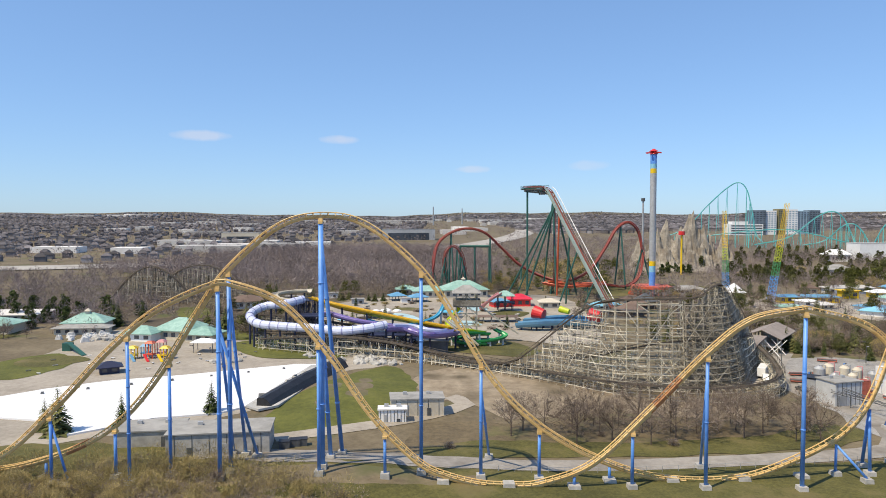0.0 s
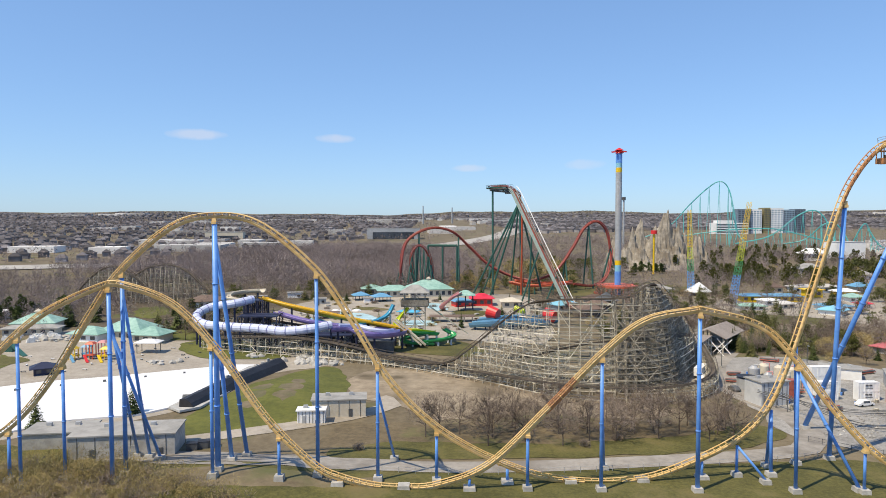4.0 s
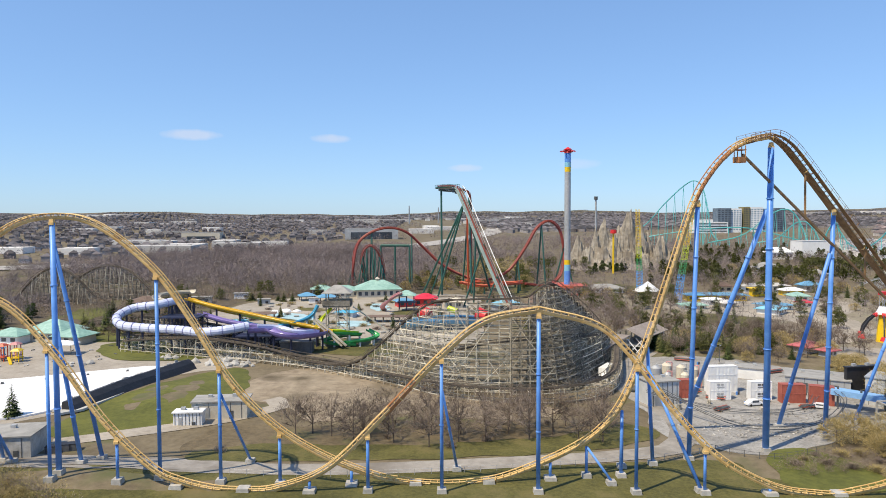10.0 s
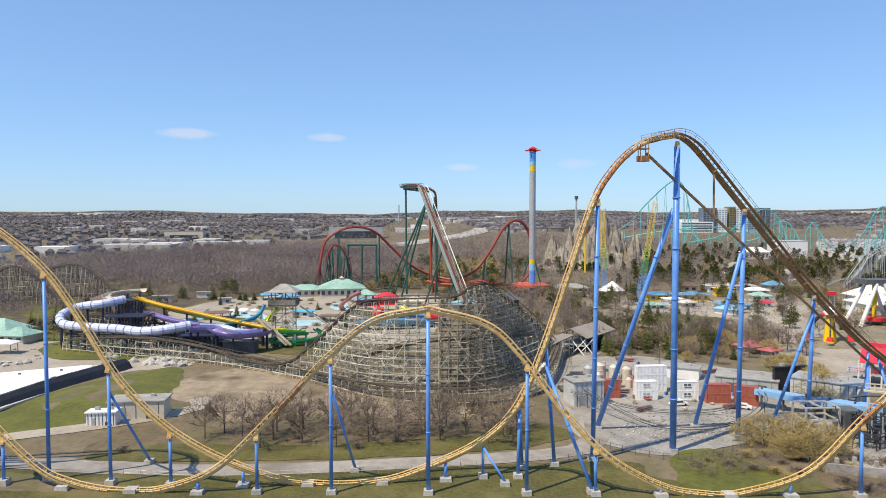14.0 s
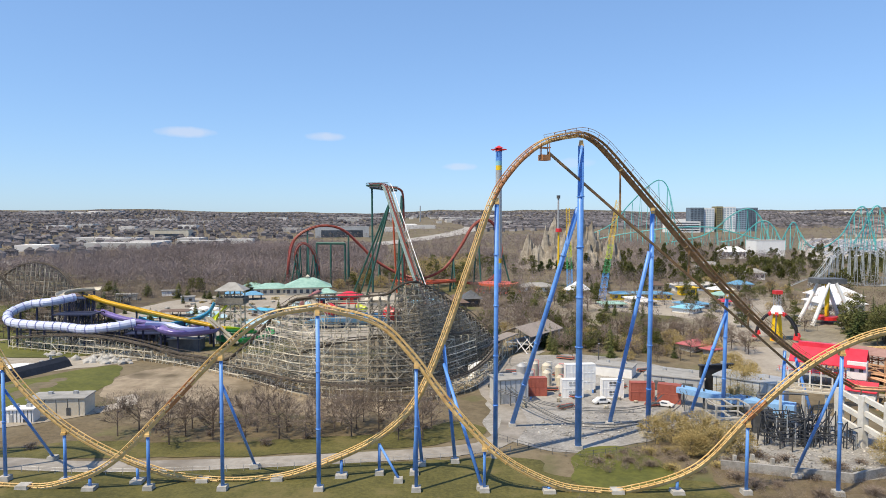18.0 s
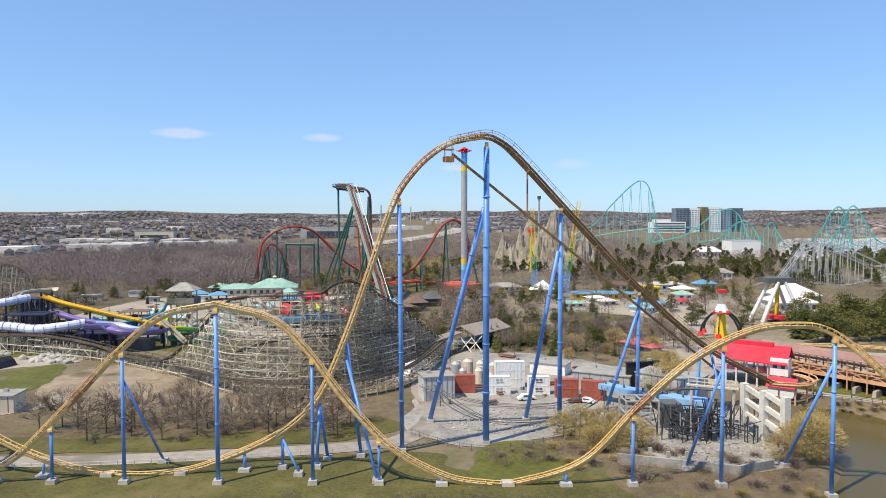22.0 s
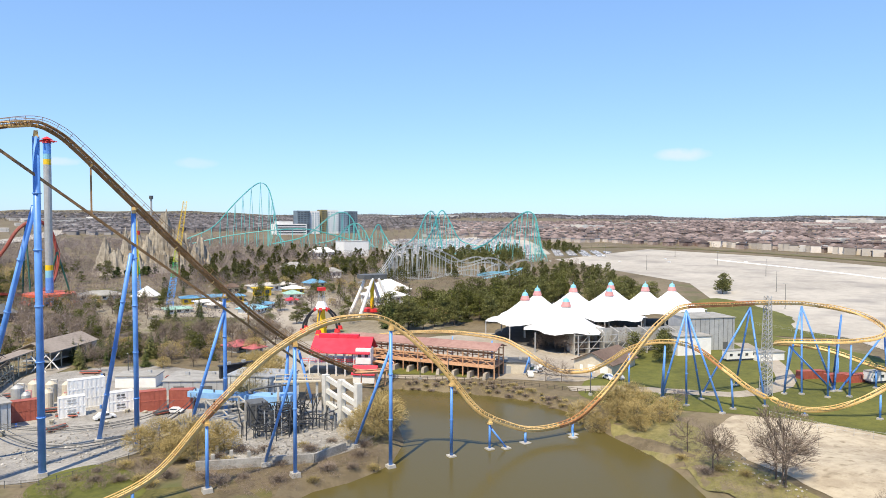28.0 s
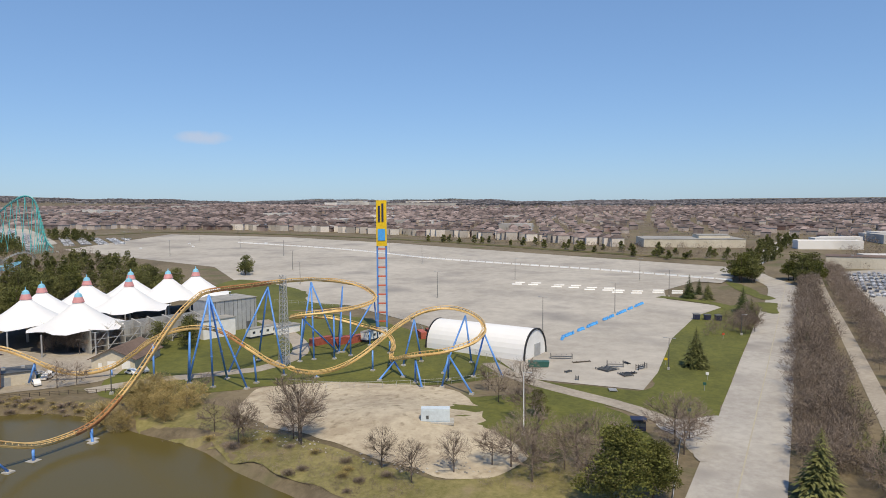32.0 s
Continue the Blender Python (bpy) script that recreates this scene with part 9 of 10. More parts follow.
# ---- the theatre tents ----
theatre = thing("theatre_tent", 335, 210, 1, "white peaked tensile tents with pink and blue caps", "tent")
PEAKS = [(303, 223, 20), (318, 233, 20), (304.5, 199, 20), (341, 234.5, 20), (341.5, 212, 20.5), (364, 233, 20), (369, 216, 20.5), (384, 213, 20)]
for i, (cx, cy, h) in enumerate(PEAKS):
    gz = ground_at(cx, cy)
    R, eave = 17.2, 7.4
    n, m = 24, 9
    bm = bmesh.new()
    rings = []
    for j in range(m + 1):
        f = j / m
        ring = []
        for k in range(n):
            a = 2 * math.pi * k / n + .3 * i
            scallop = 1 - .13 * (math.cos(a * 6) * .5 + .5) * f
            r = (1.2 + (R - 1.2) * f) * scallop
            z = eave + (h - 3.2 - eave) * (1 - f) ** 1.5 + .9 * (math.cos(a * 6) * .5 + .5) * f * f
            ring.append(bm.verts.new((cx + r * math.cos(a), cy + r * math.sin(a), gz + z)))
        rings.append(ring)
    for r0, r1 in zip(rings, rings[1:]):
        for k in range(n):
            bm.faces.new((r0[k], r0[(k + 1) % n], r1[(k + 1) % n], r1[k]))
    bmesh.ops.recalc_face_normals(bm, faces=bm.faces[:])
    cn = part("canopy", bm, TARP, theatre, smooth=True)
    bm = bmesh.new()
    tube(bm, (cx, cy, gz + h - 3.5), (cx, cy, gz + h - 1.6), 2.1, 1.4, 16)
    part("pink_collar", bm, PINK, cn, "pink canvas collar")
    bm = bmesh.new()
    tube(bm, (cx, cy, gz + h - 1.6), (cx, cy, gz + h - .6), 1.4, 1.1, 16)
    tube(bm, (cx, cy, gz + h - .6), (cx, cy, gz + h), 1.1, .3, 16)
    tube(bm, (cx, cy, gz + h), (cx, cy, gz + h + .9), .18, .18, 6)
    part("blue_cap", bm, TENTBLUE, cn, "pale blue cap")
    bm = bmesh.new()
    tube(bm, (cx, cy, gz - .3), (cx, cy, gz + h - 1), .45, .45, 8)
    part("mast", bm, GREY, theatre)
    for k in range(6):
        a = math.pi / 3 * k + .3 * i / 1 + math.pi / 6
        x, y = cx + R * .97 * math.cos(a), cy + R * .97 * math.sin(a)
        if min(math.hypot(x - p[0], y - p[1]) for j2, p in enumerate(PEAKS) if j2 != i) > 15:
            bm = bmesh.new()
            tube(bm, (x, y, ground_at(x, y) - .2), (x, y, gz + eave + .2), .28, .28, 6)
            part("edge_post", bm, GREY, theatre)
# Near-black sheet stands in for seats and the deep shade below the canopies.
patch("theatre_shade_floor", [(294, 196), (296, 232), (312, 248), (345, 248), (378, 244), (394, 216), (378, 202), (345, 200), (312, 190)], material("shade_dark_seating_floor", (.05, .048, .045), (.10, .095, .09), 1.0, .9), "dark sheet for the seats and shade under the tents", "floor", .35)
# grandstand wall with fins under the canopies
stand = thing("grandstand", 318, 186, .9, "grey steel grandstand back with slanted concrete fins", "grandstand")
a, b = V((297, 186, 0)), V((340, 168, 0))
d = (b - a).normalized()
sd = V((-d.y, d.x, 0))
for i in range(9):
    p = a.lerp(b, i / 8)
    gz = ground_at(p.x, p.y)
    bm = bmesh.new()
    q = p + sd * 8
    vs = [bm.verts.new(v) for v in ((p.x, p.y, gz - .2), (q.x, q.y, gz - .2), (q.x + 0, q.y, gz + 9.5), (p.x, p.y, gz + 8.5))]
    vt = [bm.verts.new(v.co + d * .45) for v in vs]
    bm.faces.new(vs), bm.faces.new(vt[::-1])
    for k in range(4):
        bm.faces.new((vs[k], vt[k], vt[(k + 1) % 4], vs[(k + 1) % 4]))
    bmesh.ops.recalc_face_normals(bm, faces=bm.faces[:])
    part("fin", bm, CONC, stand)
    if i < 8:
        r = a.lerp(b, (i + 1) / 8)
        bm = bmesh.new()
        for z in (2.5, 5, 7.5):
            beam(bm, (p.x, p.y, gz + z), (r.x, r.y, gz + z), .2)
        beam(bm, (p.x, p.y, gz + 1), (r.x, r.y, gz + 7.5), .2)
        part("brace", bm, GREY, stand)
        bm = bmesh.new()
        u, w = p + sd * 6.5, r + sd * 6.5
        beam(bm, (u.x, u.y, gz + 4.6), (w.x, w.y, gz + 4.6), .3, 9)
        part("wall_panel", bm, GREY, stand)
# Base coloured dark to deepen the shaded interior under the tents.
bm = bmesh.new()
m0 = a.lerp(b, .5) + sd * 10
box(bm, m0.x, m0.y, .4, 44, 12, 4, math.atan2(d.y, d.x))
part("seating_base", bm, DKGREY, stand)
block_building("stage_house", 352, 172, 20, 15, 12.5, -20, GREY, GREYROOF, "grey-blue metal stage house", "stage house", ((-4, 3, 4, DKGREY), (6, 2, 3, DKGREY)), bands=10)
block_building("stage_annex", 338, 168, 14, 12, 7, -20, WHITE, GREYROOF, "white lower stage annex", "annex")
# brown-roofed house and sheds near the path
house = thing("park_house", 283, 161, .6, "beige house with brown hipped roof by the path", "house")
bm, br = bmesh.new(), bmesh.new()
gable(bm, br, 293, 166, .5, 18, 14, 3.5, 3.2, math.radians(18), .9)
part("wall", bm, CREAM, house), part("roof", br, BROWNROOF, house)
for ly, w, h in ((-4.2, 2.8, 2.6), (0.4, 2.8, 2.6), (4.2, 1.1, 2.1)):
    bm = bmesh.new()
    box(bm, 293 - 9.04 * math.cos(.314) - ly * math.sin(.314), 166 - 9.04 * math.sin(.314) + ly * math.cos(.314), .5, .12, w, h, .314)
    part("door", bm, WHITE, house)
block_building("maintenance_shed", 262, 178, 11, 8, 3.6, -38, CREAM, DKGREY, "beige maintenance shed with dark roof", "shed", ((-2, 2.6, 2.6, GREY),))
for x, y, rz, m, lb in ((268, 172, 20, WHITE, "white utility cart on the service plaza"), (271, 174, 24, WHITE, "white utility cart on the service plaza"), (262, 169, 60, WHITE, "white pickup on the service plaza"), (281, 152.5, 80, WHITE, "white SUV parked beside the house"), (284, 151, 80, GREY, "silver SUV parked beside the house")):
    car(x, y, rz, m, lb, 4.4, 1.7)
for i in range(6):
    x, y = 266 + (i % 3) * 2.2, 176 + (i // 3) * 2.4
    root = thing("storage_crate", x, y, ground_at(x, y) + .08, "stacked pale storage crate on the plaza", "crate", "storage crates", rz=20 * i)
    bm = bmesh.new()
    box(bm, 0, 0, 0, 1.6, 1.2, 1.2)
    part("body", bm, (WHITE, GREENST, GREY)[i % 3], root, local=True)
    bm = bmesh.new()
    box(bm, 0, 0, 1.2, 1.7, 1.3, .1)
    part("lid", bm, GREY, root, local=True)
# trailers and red containers behind the helix
for x, y, L, rz in ((343, 148, 13, -18), (352, 104, 12, -16)):
    root = thing("office_trailer", x, y, ground_at(x, y), "long white office trailer", "trailer", "office trailers", rz)
    bm = bmesh.new()
    box(bm, 0, 0, .8, L, 3, 3)
    bd = part("body", bm, WHITE, root, local=True)
    bm = bmesh.new()
    box(bm, 0, 0, 3.8, L + .2, 3.2, .15)
    part("roof", bm, GREYROOF, root, local=True)
    for k in range(4):
        bm = bmesh.new()
        box(bm, (k - 1.5) * L / 4, -1.52, 1.9, 1.2, .06, .9)
        part("window", bm, GLASS, bd, local=True)
    bm = bmesh.new()
    box(bm, 0, 0, .1, L * .9, 2.4, .7)
    part("skirt", bm, DKGREY, root, local=True)
block_building("low_annex", 352, 143, 11, 4, 3, -18, WHITE, GREYROOF, "low white annex beside the trailer", "annex")
for x, y, L, rz, lb in ((338, 119, 9, -20, "dark red shipping container on the lawn"), (341, 112, 9, -20, "dark red shipping container on the lawn"), (347, 108, 12, -16, "long dark red shipping container"), (361, 88, 7, 35, "red shipping container by the dome"), (365, 86, 7, 35, "red shipping container by the dome")):
    container(x, y, L, rz, REDBOX, None, lb)

# steel lattice stair tower of the coaster
lattice_mast("lattice_mast", (306, 114, .5), (306, 114, 30), 1.3, (GREY, GREY, GREY), "grey steel lattice mast beside the track", 21, .1)

# tower sign
sign = thing("sign_tower", 364, 106, 1.1, "blue steel sign tower with red rungs and yellow panel", "sign tower")
for k in (-1.75, 1.75):
    bm = bmesh.new()
    beam(bm, (364 - k * .33, 106 + k * .94, 0), (364 - k * .33, 106 + k * .94, 53), .55)
    part("mast", bm, BLUE, sign)
for i in range(9):
    bm = bmesh.new()
    z = 6 + i * 3.6
    beam(bm, (364 - 1.75 * .33, 106 + 1.75 * .94, z), (364 + 1.75 * .33, 106 - 1.75 * .94, z), .4, .5)
    part("rung", bm, ORANGEST, sign)
az = math.radians(109)
bm = bmesh.new()
box(bm, 364, 106, 36, 4.1, 1.0, 18, az)
pn = part("panel", bm, BRIGHTYEL, sign, "yellow panel")
for k, (u, h) in enumerate(((.9, 6.2), (-.5, 7.2))):
    bm = bmesh.new()
    box(bm, 364 - .64 + u * -.33, 106 - .22 + u * .94, 45.6, .8, .1, h, az)
    part("lettering_bar", bm, NAVY, pn, "dark vertical lettering bar")
bm = bmesh.new()
box(bm, 364 - .64, 106 - .22, 38.2, 2.9, .12, 4.6, az)
part("emblem", bm, SKYBLUE, pn, "blue emblem square")

# white arched storage dome
dome = thing("storage_dome", 347, 58, .6, "long white fabric arched storage dome with dark end arch", "storage dome")
A, B = V((353, 78, 0)), V((343.5, 40, 0))
n = 18
R, H = 8.2, 9.8
dd = (B - A).normalized()
s2 = V((dd.y, -dd.x, 0))
bm = bmesh.new()
rows = []
for j in range(12):
    p = A.lerp(B, j / 11)
    rows.append([bm.verts.new(p + s2 * (R * math.cos(math.pi * k / n)) + V((0, 0, .5 + H * math.sin(math.pi * k / n) ** .85))) for k in range(n + 1)])
for r0, r1 in zip(rows, rows[1:]):
    for k in range(n):
        bm.faces.new((r0[k], r1[k], r1[k + 1], r0[k + 1]))
bmesh.ops.recalc_face_normals(bm, faces=bm.faces[:])
part("fabric", bm, TARP, dome)
for p, nm in ((A, "end_wall"), (B, "end_wall")):
    bm = bmesh.new()
    bm.faces.new([bm.verts.new(p + s2 * (R * .97 * math.cos(math.pi * k / n)) + V((0, 0, .5 + H * .97 * math.sin(math.pi * k / n) ** .85))) for k in range(n + 1)])
    ew = part(nm, bm, WHITE, dome)
    bm = bmesh.new()
    for k in range(n):
        q0, q1 = [p + dd * (.1 if p is B else -.1) + s2 * (R * math.cos(math.pi * t / n)) + V((0, 0, .5 + H * math.sin(math.pi * t / n) ** .85)) for t in (k, k + 1)]
        beam(bm, q0, q1, .5)
    part("end_arch", bm, BLACK, dome, "dark end arch")
bm = bmesh.new()
q = B + dd * .15
box(bm, q.x - s2.x * 1.5, q.y - s2.y * 1.5, .5, 4.2, .2, 4.6, math.atan2(s2.y, s2.x))
part("door", bm, GREY, dome)

# electrical box, kiosk, poles and clutter
PALEBOX = tint("pale_blue_grey_enamel", (.55, .62, .67), .5)
ebox = thing("switchgear_box", 263, 46, 2.4, "pale blue-grey metal switchgear box on a slab", "switchgear", rz=109)
gz = ground_at(263, 46)
bm = bmesh.new()
box(bm, 0, 0, -.2, 8.6, 4, .5)
part("slab", bm, CONC, ebox, local=True)
bm = bmesh.new()
box(bm, 0, 0, .3, 6.6, 2.4, 3.0)
bd = part("body", bm, PALEBOX, ebox, local=True)
for k in range(4):
    bm = bmesh.new()
    box(bm, (k - 1.5) * 1.6, 1.23, .5, 1.4, .06, 2.5)
    part("door", bm, PALEBOX, bd, local=True)
bm = bmesh.new()
box(bm, 1.8, 1.28, 1.0, .6, .05, .8)
part("vent", bm, DKGREY, bd, local=True)
kk = thing("entrance_booth", 279, 2, .2, "navy glazed entrance booth with flat roof", "booth", rz=100)
bm = bmesh.new()
box(bm, 0, 0, 0, 3, 2.4, 1.1)
part("base", bm, NAVY, kk, local=True)
bm = bmesh.new()
box(bm, 0, 0, 1.1, 2.8, 2.2, 1.4)
part("glazing", bm, GLASS, kk, local=True)
bm = bmesh.new()
box(bm, 0, 0, 2.5, 3.6, 3, .3)
part("roof", bm, NAVY, kk, local=True)
for sx in (-1.4, 0, 1.4):
    for sy in (-1.1, 1.1):
        bm = bmesh.new()
        box(bm, sx, sy, 1.1, .14, .14, 1.4)
        part("mullion", bm, NAVY, kk, local=True)


def lamp_post(x, y, h, label="tall grey car park lamp post", arms=2, mat=None):
    root = thing("lamp_post", x, y, ground_at(x, y), label, "lamp post", "lamp posts")
    bm = bmesh.new()
    tube(bm, (x, y, ground_at(x, y) - .2), (x, y, ground_at(x, y) + h), .16, .09, 8)
    part("pole", bm, mat or DKGREY, root)
    bm = bmesh.new()
    box(bm, x, y, ground_at(x, y) - .1, .8, .8, .9)
    part("base", bm, CONC, root)
    for k in range(arms):
        bm = bmesh.new()
        sg = 1 if k else -1
        beam(bm, (x, y, ground_at(x, y) + h), (x + .3 * sg, y + 1.2 * sg, ground_at(x, y) + h + .1), .1)
        box(bm, x + .35 * sg, y + 1.5 * sg, ground_at(x, y) + h, .4, .8, .16)
        part("lamp_head", bm, GREY, root)


for x, y, h in ((548, 263, 14), (457, 117, 14), (540, 95, 14), (386, 46, 14), (437, 23, 14), (339, -3, 10), (497, 1, 14), (640, 330, 14), (600, 420, 14), (700, 420, 14), (620, 190, 14), (690, 250, 14), (560, 20, 14), (480, 215, 14), (760, 520, 14), (690, 560, 14)):
    lamp_post(x, y, h)
lamp_post(266, 26, 14.4, "tall white pole on the lawn", 1, WHITE)
lamp_post(402, -28, 8, "street lamp beside the entrance road", 1)
for x, y in ((262, 141), (229, 184), (236, 178), (118, 236), (150, 240)):
    lamp_post(x, y, 7, "thin grey park lamp post", 1)


def barrier(x, y, rz, m, label, L=4.0):
    root = thing("barrier_block", x, y, ground_at(x, y) + .14, label, "barrier", "car park barriers", rz)
    bm = bmesh.new()
    prof = [(-.5, 0), (-.45, .3), (-.18, .6), (-.15, 1.1), (.15, 1.1), (.18, .6), (.45, .3), (.5, 0)]
    a = [bm.verts.new((-L / 2, p, z)) for p, z in prof]
    b = [bm.verts.new((L / 2, p, z)) for p, z in prof]
    bm.faces.new(a), bm.faces.new(b[::-1])
    for i in range(8):
        bm.faces.new((a[i], b[i], b[(i + 1) % 8], a[(i + 1) % 8]))
    part("body", bm, m, root, local=True)
    bm = bmesh.new()
    for k in (-1, 1):
        box(bm, k * L * .3, 0, 1.1, .3, .2, .12)
    part("lifting_lug", bm, GREY, root, local=True)
    return root


blocker = barrier(662, 200, 0, WHITE, "white concrete car park barrier", 7.0)
run = spline([(760, 470, 0), (728, 340, 0), (700, 270, 0), (662, 200, 0), (635, 124, 0), (614, 56, 0), (592, 5, 0), (575, -31, 0)], 8.2)
for p, q in zip(run[1:], run[2:] + run[-1:]):
    dq = (q - p) if (q - p).length > .1 else (p - run[-2])
    copy_thing(blocker, pose(p.x, p.y, ground_at(p.x, p.y) + .14, 0, 0, math.degrees(math.atan2(dq.y, dq.x))))
for x, y in ((520, 84), (515, 59), (509, 39), (502, 23), (508, 2)):
    for k in range(4):
        slab = copy_thing(blocker, pose(x + (k // 2) * 9, y + (k % 2) * 10 - 5, ground_at(x, y) + .2, 0, 0, 105))
        slab.scale = (.85, .6, .7)
for x, y in ((720, 500), (690, 470), (760, 430), (650, 500), (590, 540)):
    copy_thing(blocker, pose(x, y, ground_at(x, y) + .3, 0, 0, 60))
fence_b = barrier(373, 36, 0, SKYBLUE, "bright blue plastic crowd barrier", 2.6)
A, B = V((373, 37, 0)), V((466, 13, 0))
for i in range(1, 32):
    if i in (5, 8, 13, 14, 19, 24, 27):
        continue
    p = A.lerp(B, i / 31)
    copy_thing(fence_b, pose(p.x, p.y, ground_at(p.x, p.y) + .2, 0, 0, math.degrees(math.atan2(B.y - A.y, B.x - A.x)) + (i * 23) % 31 - 15))
for k in range(3):
    x, y = 432, -12 - k * 4.4
    root = thing("waste_bin", x, y, ground_at(x, y) + .15, "dark blue lidded waste container", "waste container", "waste containers", 15)
    bm = bmesh.new()
    box(bm, 0, 0, 0, 2.6, 2.2, 2.0, 0, 1.1)
    part("body", bm, NAVY, root, local=True)
    bm = bmesh.new()
    box(bm, 0, 0, 2.0, 3, 2.6, .25)
    part("lid", bm, DKGREY, root, local=True)
dump = thing("skip_loader", 330, 36, .5, "green metal skip by the dome", "skip", rz=18)
bm = bmesh.new()
box(bm, 0, 0, .3, 2.4, 6, 1.7, 0, 1.1)
part("body", bm, GREENST, dump, local=True)
bm = bmesh.new()
for k in range(5):
    box(bm, 1.28, -2.4 + k * 1.2, .4, .14, .2, 1.6)
part("ribs", bm, LEAFGREEN, dump, local=True)
rnd = random.Random(21)
for i, (x, y, w, dpt, h, m) in enumerate(((343, 31, 1.2, 7, 1.8, DKGREY), (340, 24, 1, 6, .4, DARKWOOD), (333, 15, 5, 5, .7, DKGREY), (337, 13, .8, 5, 2.2, DKGREY), (328, 9, 4, 3, .5, DKGREY), (337, 5, 1, 4, 1.8, BLACK), (310, 11, 3, 2, .4, GREY), (330, 8, 1.5, 4, .5, BLACK), (326, 26, 1, 2, .6, DKGREY), (318, 22, .8, .8, 1.2, DKGREY), (343, 10, 3, 1, .3, BLACK))):
    root = thing("scrap_frame", x, y, ground_at(x, y) + .14, "dismantled dark steel staging frame on asphalt", "scrap", "scrap frames", rz=15 + 20 * (i % 3))
    bm = bmesh.new()
    for sx in (-1, 1):
        for sy in (-1, 1):
            box(bm, sx * w / 2, sy * dpt / 2, 0, .15, .15, h)
    for k in range(5):
        box(bm, 0, (k / 4 - .5) * dpt, h * .7, w, .12, .12)
    part("frame", bm, m, root, local=True)
    bm = bmesh.new()
    box(bm, 0, 0, h * .4, w * .9, dpt * .95, .12)
    part("panel", bm, m, root, local=True)
# helix lawn fence
hf = thing("lawn_fence", 300, 70, .3, "thin grey wire fence round the helix lawn", "fence")
P = spline([(286, 100, 0), (288, 84, 0), (296, 66, 0), (306, 52, 0), (322, 42, 0), (340, 60, 0), (356, 84, 0), (384, 100, 0), (410, 140, 0), (415, 190, 0)], 4)
for p in P:
    bm = bmesh.new()
    gz = ground_at(p.x, p.y)
    tube(bm, (p.x, p.y, gz - .2), (p.x, p.y, gz + 1.9), .05, .05, 5)
    part("post", bm, GREY, hf)
for z in (1.0, 1.85):
    bm = bmesh.new()
    Q = [V((p.x, p.y, ground_at(p.x, p.y) + z)) for p in P]
    sweep(bm, Q, frames_of(Q), circle(.03, 4))
    part("rail", bm, GREY, hf)

# ---- suburbs, far buildings ----
def boxes_mesh(name, C, S, A, mat, label, roof=0.0, roof_mat=None, cat="houses"):
    """Many small buildings in one mesh: centres (n,3), sizes (n,3), turns (n)."""
    n = len(C)
    ca, sa = np.cos(A), np.sin(A)
    corner = np.array([(-1, -1), (1, -1), (1, 1), (-1, 1)], float)
    pts, faces, mats = [], [], []
    lx, ly = corner[:, 0][None] * S[:, :1] / 2, corner[:, 1][None] * S[:, 1:2] / 2
    X = C[:, :1] + ca[:, None] * lx - sa[:, None] * ly
    Y = C[:, 1:2] + sa[:, None] * lx + ca[:, None] * ly
    lo = np.stack([X, Y, np.repeat(C[:, 2:3] - 1, 4, 1)], -1)
    hi = np.stack([X, Y, np.repeat(C[:, 2:3] + S[:, 2:3], 4, 1)], -1)
    allv = np.concatenate([lo, hi], 1)
    base = (np.arange(n) * 8)[:, None]
    fs = [base + np.array(f) for f in ((0, 1, 5, 4), (1, 2, 6, 5), (2, 3, 7, 6), (3, 0, 4, 7))]
    V_ = allv.reshape(-1, 3)
    F_ = np.concatenate(fs, 0).tolist()
    if roof:
        off = len(V_)
        e = 1.12
        ex = C[:, :1] + e * (ca[:, None] * lx - sa[:, None] * ly)
        ey = C[:, 1:2] + e * (sa[:, None] * lx + ca[:, None] * ly)
        ez = np.repeat(C[:, 2:3] + S[:, 2:3] - .1, 4, 1)
        rl = S[:, 0] * .22
        R0 = np.stack([C[:, 0] - ca * rl, C[:, 1] - sa * rl, C[:, 2] + S[:, 2] + roof], -1)
        R1 = np.stack([C[:, 0] + ca * rl, C[:, 1] + sa * rl, C[:, 2] + S[:, 2] + roof], -1)
        rv = np.concatenate([np.stack([ex, ey, ez], -1), R0[:, None], R1[:, None]], 1)
        b6 = (np.arange(n) * 6)[:, None] + off
        rf = np.concatenate([b6 + np.array((0, 1, 5, 4)), b6 + np.array((2, 3, 4, 5))], 0).tolist()
        rt = np.concatenate([b6 + np.array((1, 2, 5)), b6 + np.array((3, 0, 4))], 0).tolist()
        V_ = np.concatenate([V_, rv.reshape(-1, 3)], 0)
        nw = len(F_)
        F_ = F_ + rf + rt
        mi = [0] * nw + [1] * (len(F_) - nw)
    else:
        F_ = F_ + (base + np.array((4, 5, 6, 7))).tolist()
        mi = [0] * len(F_)
    me = bpy.data.meshes.new(name)
    me.from_pydata(V_.tolist(), [], F_)
    me.materials.append(mat)
    if roof:
        me.materials.append(roof_mat)
    me.polygons.foreach_set("material_index", mi)
    return tagged(new(name, me), label, cat, kind="stuff")


